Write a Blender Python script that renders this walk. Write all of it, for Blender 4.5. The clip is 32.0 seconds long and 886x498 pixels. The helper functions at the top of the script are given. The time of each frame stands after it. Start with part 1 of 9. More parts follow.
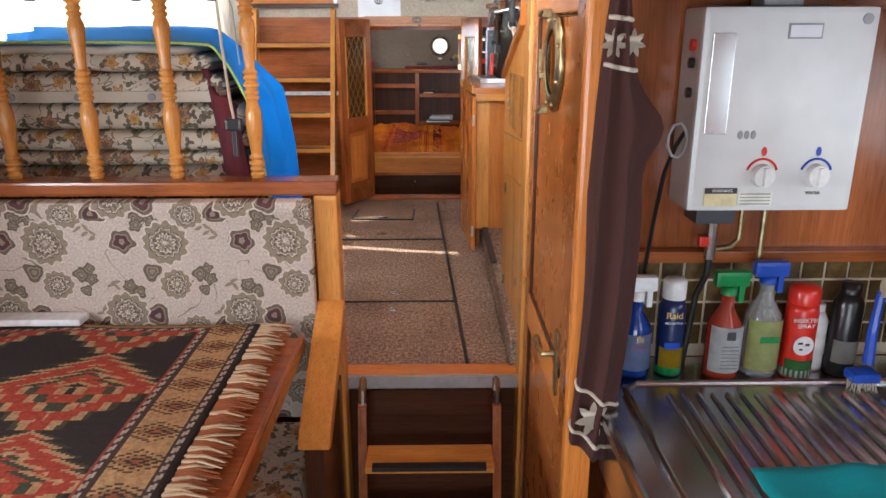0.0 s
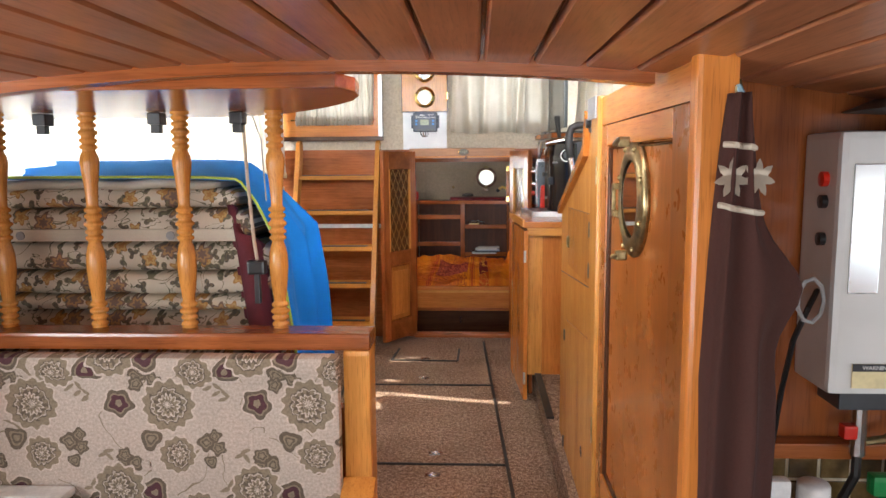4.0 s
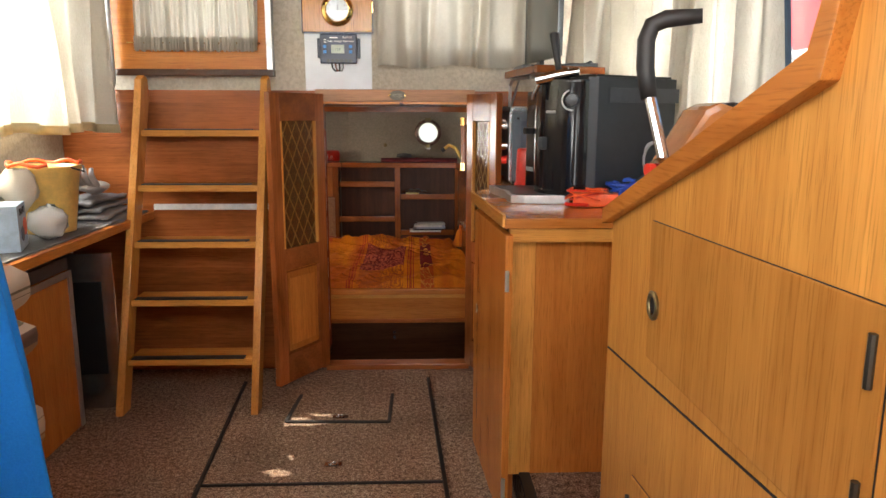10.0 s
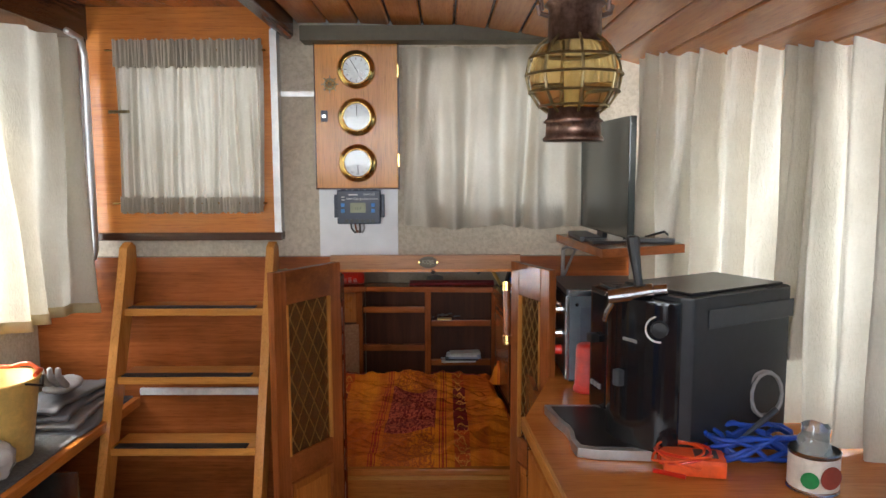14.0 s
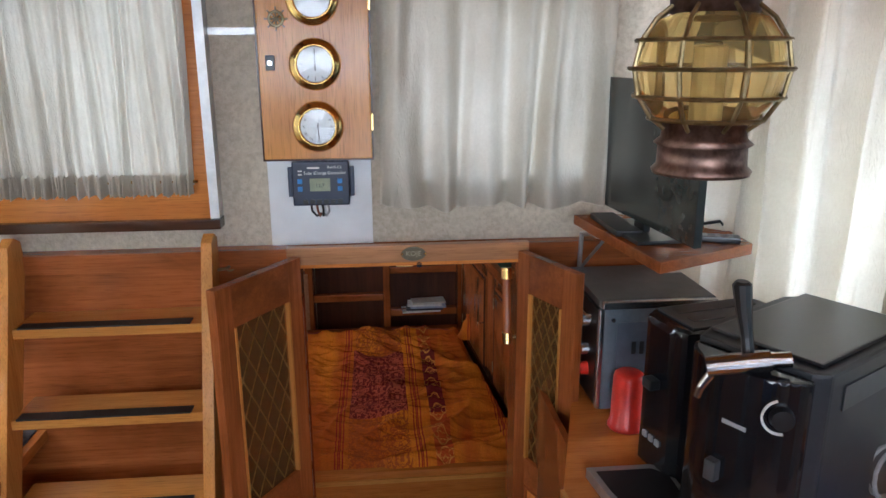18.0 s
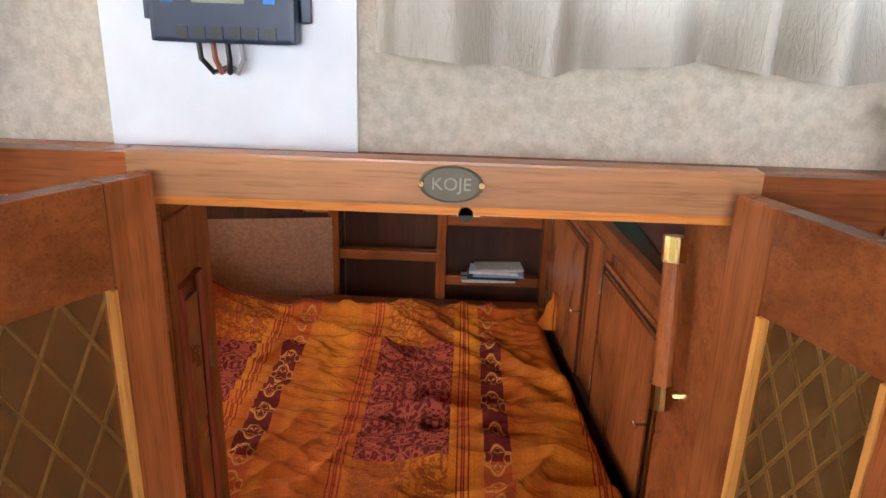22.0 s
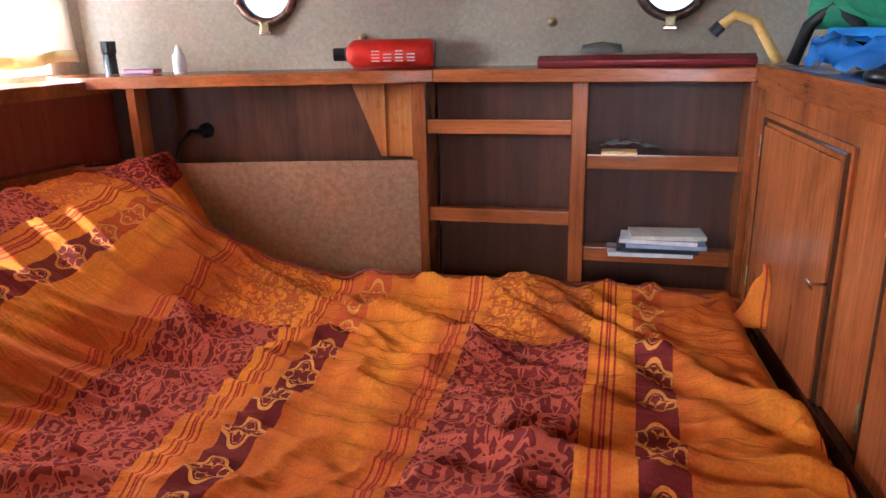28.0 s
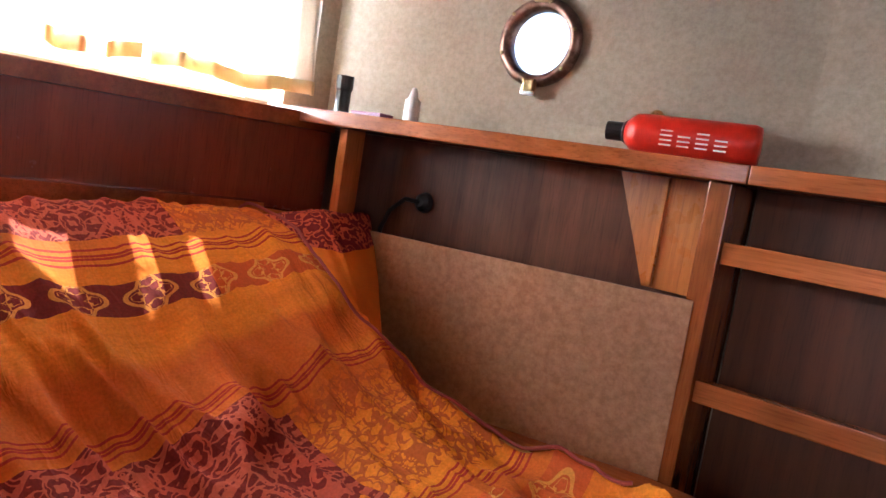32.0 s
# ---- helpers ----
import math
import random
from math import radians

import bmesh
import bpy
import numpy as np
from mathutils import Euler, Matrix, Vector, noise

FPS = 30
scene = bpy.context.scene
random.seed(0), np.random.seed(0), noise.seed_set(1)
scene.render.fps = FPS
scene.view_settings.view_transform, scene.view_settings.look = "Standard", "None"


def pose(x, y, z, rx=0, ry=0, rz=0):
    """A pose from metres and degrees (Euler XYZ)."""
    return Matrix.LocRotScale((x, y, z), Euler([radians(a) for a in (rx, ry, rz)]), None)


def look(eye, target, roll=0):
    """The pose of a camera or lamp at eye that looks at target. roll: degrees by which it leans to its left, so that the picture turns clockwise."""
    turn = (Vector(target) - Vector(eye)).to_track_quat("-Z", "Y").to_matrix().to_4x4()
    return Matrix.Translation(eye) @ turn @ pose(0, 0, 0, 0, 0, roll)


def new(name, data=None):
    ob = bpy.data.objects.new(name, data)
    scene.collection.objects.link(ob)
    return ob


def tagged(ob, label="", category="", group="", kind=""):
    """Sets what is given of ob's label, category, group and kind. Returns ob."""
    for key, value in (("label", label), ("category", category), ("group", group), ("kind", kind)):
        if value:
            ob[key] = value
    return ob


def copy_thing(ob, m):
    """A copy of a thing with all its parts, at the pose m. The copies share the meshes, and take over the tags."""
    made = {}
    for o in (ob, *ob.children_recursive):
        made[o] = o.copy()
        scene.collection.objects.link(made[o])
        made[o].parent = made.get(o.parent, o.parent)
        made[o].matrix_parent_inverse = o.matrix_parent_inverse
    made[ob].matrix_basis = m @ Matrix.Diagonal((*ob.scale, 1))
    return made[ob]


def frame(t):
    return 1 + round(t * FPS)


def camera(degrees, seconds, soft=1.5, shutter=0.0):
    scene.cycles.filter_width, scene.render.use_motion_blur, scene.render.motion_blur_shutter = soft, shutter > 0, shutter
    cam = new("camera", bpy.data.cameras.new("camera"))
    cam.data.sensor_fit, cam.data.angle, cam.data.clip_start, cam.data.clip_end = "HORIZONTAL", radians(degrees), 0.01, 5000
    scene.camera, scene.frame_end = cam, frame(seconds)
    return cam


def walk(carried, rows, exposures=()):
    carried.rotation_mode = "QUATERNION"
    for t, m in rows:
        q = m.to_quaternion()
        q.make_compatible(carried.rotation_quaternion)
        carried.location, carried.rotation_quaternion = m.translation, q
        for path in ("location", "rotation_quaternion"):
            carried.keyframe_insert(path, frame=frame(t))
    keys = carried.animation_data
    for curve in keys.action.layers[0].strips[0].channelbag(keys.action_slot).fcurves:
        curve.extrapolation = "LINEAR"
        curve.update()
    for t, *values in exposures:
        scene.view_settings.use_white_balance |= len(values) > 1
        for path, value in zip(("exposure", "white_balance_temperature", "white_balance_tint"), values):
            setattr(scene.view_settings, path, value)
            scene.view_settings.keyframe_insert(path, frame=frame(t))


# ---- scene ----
EXPO = [(0.0, 1.32, 6000, 10), (3.5, 1.25, 6300, 10), (5.5, 1.32, 6800, 10), (8.0, 0.97, 6700, 10), (11.0, 0.92, 7000, 10), (12.0, 0.97, 7000, 10), (13.0, 0.37, 6500, 10), (13.5, 0.42, 6400, 10), (16.5, 0.67, 5900, 10), (19.0, 0.49, 5600, 10), (20.5, 1.07, 5800, 10), (22.0, 1.58, 5800, 10), (22.5, 1.68, 5700, 10), (24.0, 2.48, 5350, 10), (26.5, 2.25, 5450, 10), (29.0, 2.28, 5250, 10), (32.0, 2.13, 5700, 10)]
cam = camera(63.6, 32.0)
PATH = [
    (0, (0.249, 0.133, 1.044), (0.273, 2.045, 0.455), -0.1),
    (0.5, (0.230, 0.118, 1.050), (0.304, 2.061, 0.581), -0.5),
    (1, (0.220, 0.118, 1.057), (0.303, 2.086, 0.707), -0.6),
    (1.5, (0.216, 0.134, 1.061), (0.272, 2.115, 0.796), -0.5),
    (2, (0.218, 0.173, 1.059), (0.251, 2.159, 0.820), -0.4),
    (2.5, (0.209, 0.201, 1.051), (0.219, 2.191, 0.844), 0.0),
    (3, (0.201, 0.251, 1.050), (0.175, 2.241, 0.839), 0.1),
    (3.5, (0.215, 0.339, 1.048), (0.149, 2.326, 0.830), -0.2),
    (5.5, (0.250, 0.802, 1.034), (0.121, 2.767, 0.683), -0.5),
    (6, (0.228, 0.927, 1.029), (0.150, 2.893, 0.671), -0.7),
    (6.5, (0.250, 1.056, 1.020), (0.226, 3.021, 0.647), -1.2),
    (7, (0.274, 1.184, 1.017), (0.290, 3.145, 0.623), -1.1),
    (7.5, (0.256, 1.318, 1.007), (0.293, 3.276, 0.600), -0.7),
    (8, (0.220, 1.445, 1.016), (0.277, 3.402, 0.606), -0.8),
    (8.5, (0.197, 1.533, 1.030), (0.297, 3.489, 0.625), -0.9),
    (9, (0.213, 1.617, 1.034), (0.324, 3.573, 0.639), -0.6),
    (9.5, (0.220, 1.704, 1.039), (0.318, 3.666, 0.660), 0.0),
    (10, (0.214, 1.819, 1.030), (0.294, 3.781, 0.656), 0.2),
    (10.5, (0.184, 1.917, 1.028), (0.277, 3.878, 0.644), 0.2),
    (11, (0.168, 1.978, 1.030), (0.288, 3.936, 0.643), 0.1),
    (11.5, (0.166, 2.054, 1.039), (0.307, 4.007, 0.634), 0.1),
    (12, (0.192, 2.153, 1.083), (0.324, 4.108, 0.675), 0.2),
    (12.5, (0.212, 2.212, 1.152), (0.320, 4.187, 0.859), 0.3),
    (13, (0.222, 2.266, 1.231), (0.286, 4.257, 1.042), 0.3),
    (13.5, (0.208, 2.285, 1.332), (0.227, 4.276, 1.140), 0.1),
    (14, (0.203, 2.343, 1.391), (0.200, 4.331, 1.169), -0.2),
    (14.5, (0.178, 2.411, 1.458), (0.183, 4.395, 1.208), -0.5),
    (16.5, (0.144, 2.652, 1.614), (0.175, 4.612, 1.217), -0.1),
    (17, (0.091, 2.735, 1.601), (0.174, 4.671, 1.109), 0.1),
    (17.5, (0.054, 2.804, 1.585), (0.210, 4.727, 1.058), -0.0),
    (18, (0.060, 2.882, 1.578), (0.245, 4.804, 1.053), -0.2),
    (18.5, (0.115, 3.027, 1.584), (0.179, 4.978, 1.148), -0.7),
    (19, (0.137, 3.169, 1.561), (0.151, 5.122, 1.130), -0.2),
    (19.5, (0.102, 3.351, 1.529), (0.113, 5.301, 1.085), -0.4),
    (20, (0.065, 3.528, 1.492), (0.100, 5.460, 0.978), -0.6),
    (20.5, (0.065, 3.692, 1.454), (0.120, 5.599, 0.851), -0.7),
    (21, (0.081, 3.816, 1.387), (0.154, 5.709, 0.745), -0.5),
    (21.5, (0.100, 3.891, 1.321), (0.149, 5.776, 0.657), -0.6),
    (22, (0.158, 3.947, 1.263), (0.124, 5.834, 0.601), 1.9),
    (22.5, (0.207, 3.989, 1.223), (-0.027, 5.862, 0.561), 2.5),
    (23, (0.228, 4.041, 1.152), (-0.067, 5.907, 0.495), 3.1),
    (23.5, (0.229, 4.114, 1.067), (-0.090, 5.972, 0.401), 3.0),
    (24, (0.226, 4.195, 1.035), (-0.105, 6.022, 0.312), 1.0),
    (24.5, (0.228, 4.279, 0.965), (-0.128, 6.114, 0.252), -1.9),
    (26.5, (0.223, 4.555, 0.864), (-0.200, 6.384, 0.173), -0.9),
    (27, (0.210, 4.610, 0.863), (-0.264, 6.460, 0.266), -1.8),
    (27.5, (0.193, 4.670, 0.830), (-0.313, 6.518, 0.258), -2.4),
    (28, (0.198, 4.700, 0.814), (-0.263, 6.553, 0.221), -1.4),
    (28.5, (0.219, 4.707, 0.812), (-0.224, 6.557, 0.196), 2.5),
    (29, (0.233, 4.762, 0.785), (-0.220, 6.608, 0.163), 4.7),
    (29.5, (0.221, 4.846, 0.749), (-0.284, 6.714, 0.245), 7.7),
    (30, (0.228, 4.941, 0.712), (-0.357, 6.835, 0.445), 6.7),
    (30.5, (0.226, 5.001, 0.661), (-0.426, 6.876, 0.419), 6.0),
    (31, (0.179, 5.097, 0.644), (-0.609, 6.922, 0.426), 6.4),
    (31.5, (0.135, 5.205, 0.640), (-0.880, 6.915, 0.430), 8.1),
    (32, (0.089, 5.302, 0.638), (-1.147, 6.858, 0.414), 9.1),
]
walk(cam, [(t, look(eye, target, roll)) for t, eye, target, roll in PATH], EXPO)

# ---- light ----
world = bpy.data.worlds.new("sky")
scene.world = world
world.use_nodes = True
wn = world.node_tree
sky = wn.nodes.new("ShaderNodeTexSky")
sky.sky_type, sky.sun_disc = "NISHITA", False
SUN_EL, SUN_AZ = 48.0, -79.0
sky.sun_elevation, sky.sun_rotation = radians(SUN_EL), radians(SUN_AZ)
wn.links.new(sky.outputs[0], wn.nodes["Background"].inputs[0])
wn.nodes["Background"].inputs[1].default_value = 0.15
sun = new("sun", bpy.data.lights.new("sun", "SUN"))
sun.data.energy, sun.data.angle, sun.data.color = 5.0, radians(0.5), (1, 0.93, 0.82)
sun.matrix_basis = pose(0, 0, 5, 90 - SUN_EL, 0, -SUN_AZ + 180)


def window_light(name, x, y, z, rx, rz, w, h, watts):
    """Sky light in an opening, known or only assumed; it shines along its own -z."""
    lamp = new(name, bpy.data.lights.new(name, "AREA"))
    lamp.data.shape, lamp.data.size, lamp.data.size_y = "RECTANGLE", w, h
    lamp.data.energy, lamp.data.color = watts, (0.93, 0.97, 1.0)
    lamp.matrix_basis = pose(x, y, z, rx, 0, rz)
    return lamp


window_light("window_light", -1.22, 3.35, 1.38, 90, -90, 2.1, 0.75, 29)
window_light("window_light", 1.30, 4.20, 1.29, 90, 90, 0.52, 0.8, 10.5)
window_light("window_light", 0.38, 4.86, 1.50, -90, 0, 0.46, 0.42, 1.4)
window_light("window_light", -0.60, 4.86, 1.52, -90, 0, 0.42, 0.45, 2.1)
window_light("window_light", -1.50, 5.62, 0.87, 90, -100, 1.3, 0.26, 34)
window_light("window_light", 1.22, 5.65, 0.92, 90, 90, 1.05, 0.26, 6)
window_light("window_light", -1.53, 0.5, 0.95, 90, -90, 1.5, 0.48, 26)
window_light("window_light", 1.53, 0.5, 0.95, 90, 90, 1.5, 0.48, 3.5)
# Added fill in an assumed, unseen rear window; brightens the wheelhouse.
window_light("rear_window_light", 0.05, 1.585, 1.58, 90, 0, 1.8, 0.44, 19)
# Added fill from an assumed, unseen aft opening; brightens the galley.
window_light("companionway_light", 0.1, -1.73, 0.55, 90, 0, 1.5, 1.0, 16)

# ---- materials ----
def mat(name, rough=0.5, metal=0.0, **more):
    m = bpy.data.materials.new(name)
    m.use_nodes = True
    b = m.node_tree.nodes["Principled BSDF"]
    b.inputs["Roughness"].default_value, b.inputs["Metallic"].default_value = rough, metal
    for key, value in more.items():
        b.inputs[key.replace("_", " ")].default_value = value
    return m


def node(m, kind, *links, **props):
    n = m.node_tree.nodes.new(kind)
    for key, value in props.items():
        if key.startswith("i_"):
            k = key[2:]
            n.inputs[int(k) if k.isdigit() else k.replace("_", " ")].default_value = value
        else:
            set_prop(n, key, value)
    for sock, src in links:
        m.node_tree.links.new(src, n.inputs[sock])
    return n


def set_prop(n, key, value):
    if key == "operation":
        n.operation = value
    elif key == "data_type":
        n.data_type = value
    elif key == "blend_type":
        n.blend_type = value
    elif key == "feature":
        n.feature = value
    elif key == "use_clamp":
        n.use_clamp = value


def link(m, a, b):
    m.node_tree.links.new(a, b)


def bsdf(m):
    return m.node_tree.nodes["Principled BSDF"]


def coords(m, scale=(1, 1, 1), turn=(0, 0, 0)):
    tc = node(m, "ShaderNodeTexCoord")
    mp = node(m, "ShaderNodeMapping", ("Vector", tc.outputs["Object"]), i_Scale=scale, i_Rotation=turn)
    return mp.outputs[0]


def ramp(m, src, *stops):
    r = node(m, "ShaderNodeValToRGB", ("Fac", src))
    els = r.color_ramp.elements
    while len(els) < len(stops):
        els.new(0.5)
    for e, (p, c) in zip(els, stops):
        e.position, e.color = p, (*c, 1) if len(c) == 3 else c
    return r.outputs[0]


def noise_fac(m, vec, scale, detail=4, rough=0.55, distort=0.0):
    return node(m, "ShaderNodeTexNoise", ("Vector", vec), i_Scale=scale, i_Detail=detail, i_Roughness=rough, i_Distortion=distort).outputs["Fac"]


def math_node(m, op, a, b=None, clamp=False):
    n = node(m, "ShaderNodeMath", operation=op, use_clamp=clamp)
    for i, v in enumerate((a, b)):
        if v is None:
            continue
        if isinstance(v, (int, float)):
            n.inputs[i].default_value = v
        else:
            link(m, v, n.inputs[i])
    return n.outputs[0]


def mix_col(m, fac, a, b, kind="MIX"):
    n = node(m, "ShaderNodeMix", data_type="RGBA", blend_type=kind)
    for i, v in ((0, fac), (6, a), (7, b)):
        if isinstance(v, (int, float)):
            n.inputs[i].default_value = v
        elif isinstance(v, tuple):
            n.inputs[i].default_value = (*v, 1)
        else:
            link(m, v, n.inputs[i])
    return n.outputs[2]


def bump(m, height, strength=0.3, distance=0.002):
    n = node(m, "ShaderNodeBump", ("Height", height), i_Strength=strength, i_Distance=distance)
    link(m, n.outputs[0], bsdf(m).inputs["Normal"])


def wood(name, dark, light, axis, rough=0.25, coat=0.2, grain=9.0, figure=0.0):
    """Varnished wood: wavy fibres along the axis, cloudy figure, pores, stains and an uneven varnish; each piece a little different."""
    m = mat(name, rough)
    bsdf(m).inputs["Coat Weight"].default_value = coat
    bsdf(m).inputs["Coat Roughness"].default_value = 0.09
    bsdf(m).inputs["Specular IOR Level"].default_value = 0.32

    def along(across, stretch):
        v = [across] * 3
        v["xyz".index(axis)] = across * stretch
        return v

    tc = node(m, "ShaderNodeTexCoord")
    info = node(m, "ShaderNodeObjectInfo")
    shift = node(m, "ShaderNodeVectorMath", (0, tc.outputs["Object"]), operation="ADD")
    off = node(m, "ShaderNodeCombineXYZ")
    r5 = math_node(m, "MULTIPLY", info.outputs["Random"], 7.0)
    for i in range(3):
        link(m, r5, off.inputs[i])
    link(m, off.outputs[0], shift.inputs[1])
    at = shift.outputs[0]
    broad = noise_fac(m, node(m, "ShaderNodeMapping", ("Vector", at), i_Scale=along(grain, 0.09)).outputs[0], 1.3, 4, 0.55, 0.7)
    fine = noise_fac(m, node(m, "ShaderNodeMapping", ("Vector", at), i_Scale=along(grain, 0.03)).outputs[0], 13.0, 3, 0.6, 0.3)
    pores = noise_fac(m, node(m, "ShaderNodeMapping", ("Vector", at), i_Scale=along(420.0, 0.045)).outputs[0], 1.0, 2, 0.5)
    cloud = noise_fac(m, node(m, "ShaderNodeMapping", ("Vector", at), i_Scale=along(5.0, 0.5)).outputs[0], 1.0, 4, 0.6, 0.5)
    f = math_node(m, "ADD", math_node(m, "MULTIPLY", broad, 0.55), math_node(m, "MULTIPLY", fine, 0.45))
    mid = tuple((a + b) / 2 for a, b in zip(dark, light))
    col = ramp(m, f, (0.24, dark), (0.5, mid), (0.76, light))
    col = mix_col(m, 1.0, col, ramp(m, cloud, (0.3, tuple(c - figure for c in (0.90, 0.87, 0.84))), (0.52, (1.06, 1.06, 1.06)), (0.72, tuple(c + 0.6 * figure for c in (1.20, 1.21, 1.22)))), "MULTIPLY")
    col = mix_col(m, 1.0, col, ramp(m, pores, (0.32, (0.80, 0.77, 0.74)), (0.46, (1.04, 1.04, 1.04))), "MULTIPLY")
    each = ramp(m, info.outputs["Random"], (0.0, (0.84, 0.82, 0.80)), (1.0, (1.1, 1.1, 1.1)))
    col = mix_col(m, 1.0, col, each, "MULTIPLY")
    link(m, col, bsdf(m).inputs["Base Color"])
    worn = noise_fac(m, at, 14, 4, 0.6)
    link(m, math_node(m, "ADD", math_node(m, "MULTIPLY", worn, 0.08), rough - 0.04), bsdf(m).inputs["Roughness"])
    ripple = noise_fac(m, node(m, "ShaderNodeMapping", ("Vector", at), i_Scale=along(16.0, 0.4)).outputs[0], 1.0, 3, 0.6)
    height = math_node(m, "ADD", math_node(m, "MULTIPLY", fine, 0.12), ripple)
    bump(m, height, 0.12, 0.002)
    return m


MAHOG_D, MAHOG_L = (0.17, 0.042, 0.011), (0.42, 0.13, 0.034)
TEAK_D, TEAK_L = (0.42, 0.125, 0.022), (0.68, 0.26, 0.052)
HONEY_D, HONEY_L = (0.47, 0.185, 0.036), (0.72, 0.345, 0.082)
W = {}
for ax in "xyz":
    W["mahog_" + ax] = wood("mahogany_" + ax, MAHOG_D, MAHOG_L, ax, figure=0.3)
    W["teak_" + ax] = wood("teak_" + ax, TEAK_D, TEAK_L, ax)
    W["honey_" + ax] = wood("honey_oak_" + ax, HONEY_D, HONEY_L, ax)
    W["door_" + ax] = wood("brown_mahogany_" + ax, (0.26, 0.08, 0.017), (0.49, 0.175, 0.040), ax, 0.28, figure=0.18)
    W["hull_" + ax] = wood("red_brown_panelling_" + ax, (0.15, 0.028, 0.012), (0.29, 0.062, 0.023), ax, 0.26, 0.3, 4.0)
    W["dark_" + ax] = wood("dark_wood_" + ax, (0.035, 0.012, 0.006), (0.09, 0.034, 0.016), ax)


def speckled(name, a, b, scale, rough=0.9, bumps=0.4, dist=0.003, blotch=0.25):
    m = mat(name, rough)
    v = coords(m)
    n1, n2 = noise_fac(m, v, scale, 3, 0.7), noise_fac(m, v, 2.5, 3)
    col = ramp(m, n1, (0.35, a), (0.65, b))
    col = mix_col(m, 1.0, col, ramp(m, n2, (0.3, (1 - blotch,) * 3), (0.7, (1 + blotch * 0.4,) * 3)), "MULTIPLY")
    link(m, col, bsdf(m).inputs["Base Color"])
    bump(m, n1, bumps, dist)
    return m



def pile_carpet():
    """Short brown pile, flecked dark and pale, trodden darker in broad patches."""
    m = mat("brown_carpet", 0.97, Specular_IOR_Level=0.1)
    v = coords(m)
    fleck, tuft, wide = noise_fac(m, v, 230, 2, 0.6), noise_fac(m, v, 75, 3, 0.65), noise_fac(m, v, 3.0, 4, 0.6)
    f = math_node(m, "ADD", math_node(m, "MULTIPLY", fleck, 0.6), math_node(m, "MULTIPLY", tuft, 0.4))
    col = ramp(m, f, (0.36, (0.03, 0.018, 0.012)), (0.46, (0.22, 0.145, 0.10)), (0.55, (0.42, 0.30, 0.215)), (0.63, (0.68, 0.56, 0.44)))
    col = mix_col(m, 1.0, col, ramp(m, wide, (0.3, (0.72, 0.7, 0.68)), (0.68, (1.12, 1.12, 1.12))), "MULTIPLY")
    link(m, col, bsdf(m).inputs["Base Color"])
    bump(m, f, 1.0, 0.006)
    return m


CARPET = pile_carpet()
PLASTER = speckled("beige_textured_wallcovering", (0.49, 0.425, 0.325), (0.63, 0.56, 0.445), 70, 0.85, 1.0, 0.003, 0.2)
# Darkened below PLASTER to take down the light on the cabin walls.
PLASTER_C = speckled("dimmed_tan_wallcovering", (0.30, 0.25, 0.18), (0.375, 0.315, 0.235), 90, 0.85, 0.4, 0.003, 0.2)
WHITE = speckled("white_enamel", (0.70, 0.70, 0.68), (0.76, 0.76, 0.745), 8, 0.25, 0.05)
WBOARD = speckled("white_plastic_board", (0.76, 0.78, 0.80), (0.82, 0.84, 0.86), 8, 0.3, 0.05)
TANBOARD = speckled("tan_cork_board", (0.34, 0.165, 0.075), (0.48, 0.26, 0.135), 70, 0.6, 0.2, 0.001)
STEEL = speckled("brushed_steel", (0.5, 0.5, 0.5), (0.62, 0.62, 0.62), 40, 0.25, 0.1, 0.001)
bsdf(STEEL).inputs["Metallic"].default_value = 1
CHROME = mat("chrome", 0.2, 1.0, Base_Color=(0.50, 0.50, 0.51, 1))
ALU = speckled("aluminium", (0.55, 0.55, 0.54), (0.66, 0.66, 0.65), 25, 0.4, 0.1, 0.001)
bsdf(ALU).inputs["Metallic"].default_value = 0.9
BRASS = speckled("polished_brass", (0.75, 0.50, 0.16), (0.85, 0.60, 0.24), 30, 0.18, 0.05, 0.001)
bsdf(BRASS).inputs["Metallic"].default_value = 1
OLDBRASS = speckled("aged_brass", (0.20, 0.15, 0.07), (0.42, 0.33, 0.17), 40, 0.36, 0.25, 0.002)
bsdf(OLDBRASS).inputs["Metallic"].default_value = 0.9
COPPER = speckled("aged_copper", (0.10, 0.055, 0.04), (0.30, 0.19, 0.15), 35, 0.4, 0.25, 0.002)
bsdf(COPPER).inputs["Metallic"].default_value = 0.85


def plain(name, rgb, rough=0.45, metal=0.0, vary=0.12):
    return speckled(name, tuple(c * (1 - vary) for c in rgb), tuple(min(1, c * (1 + vary)) for c in rgb), 30, rough, 0.06, 0.001, 0.1)


BLACK = plain("black_plastic", (0.012, 0.012, 0.013), 0.3)
DARKGREY = plain("dark_grey_plastic", (0.045, 0.05, 0.056), 0.4)
GREY = plain("grey_plastic", (0.30, 0.30, 0.30), 0.5)
RED = plain("red_plastic", (0.62, 0.025, 0.012), 0.3)
ORANGE = plain("orange_rubber", (0.85, 0.11, 0.02), 0.45)
BLUE = plain("blue_plastic", (0.015, 0.07, 0.42), 0.35)
YELLOW = plain("yellow_plastic", (0.84, 0.56, 0.16), 0.4)
GREEN = plain("green_foam", (0.04, 0.28, 0.14), 0.75)
RUBBER = plain("black_rubber", (0.016, 0.015, 0.014), 0.55)
WHITEP = plain("white_plastic", (0.75, 0.75, 0.73), 0.4)
INK = plain("dark_print", (0.03, 0.03, 0.035), 0.6)


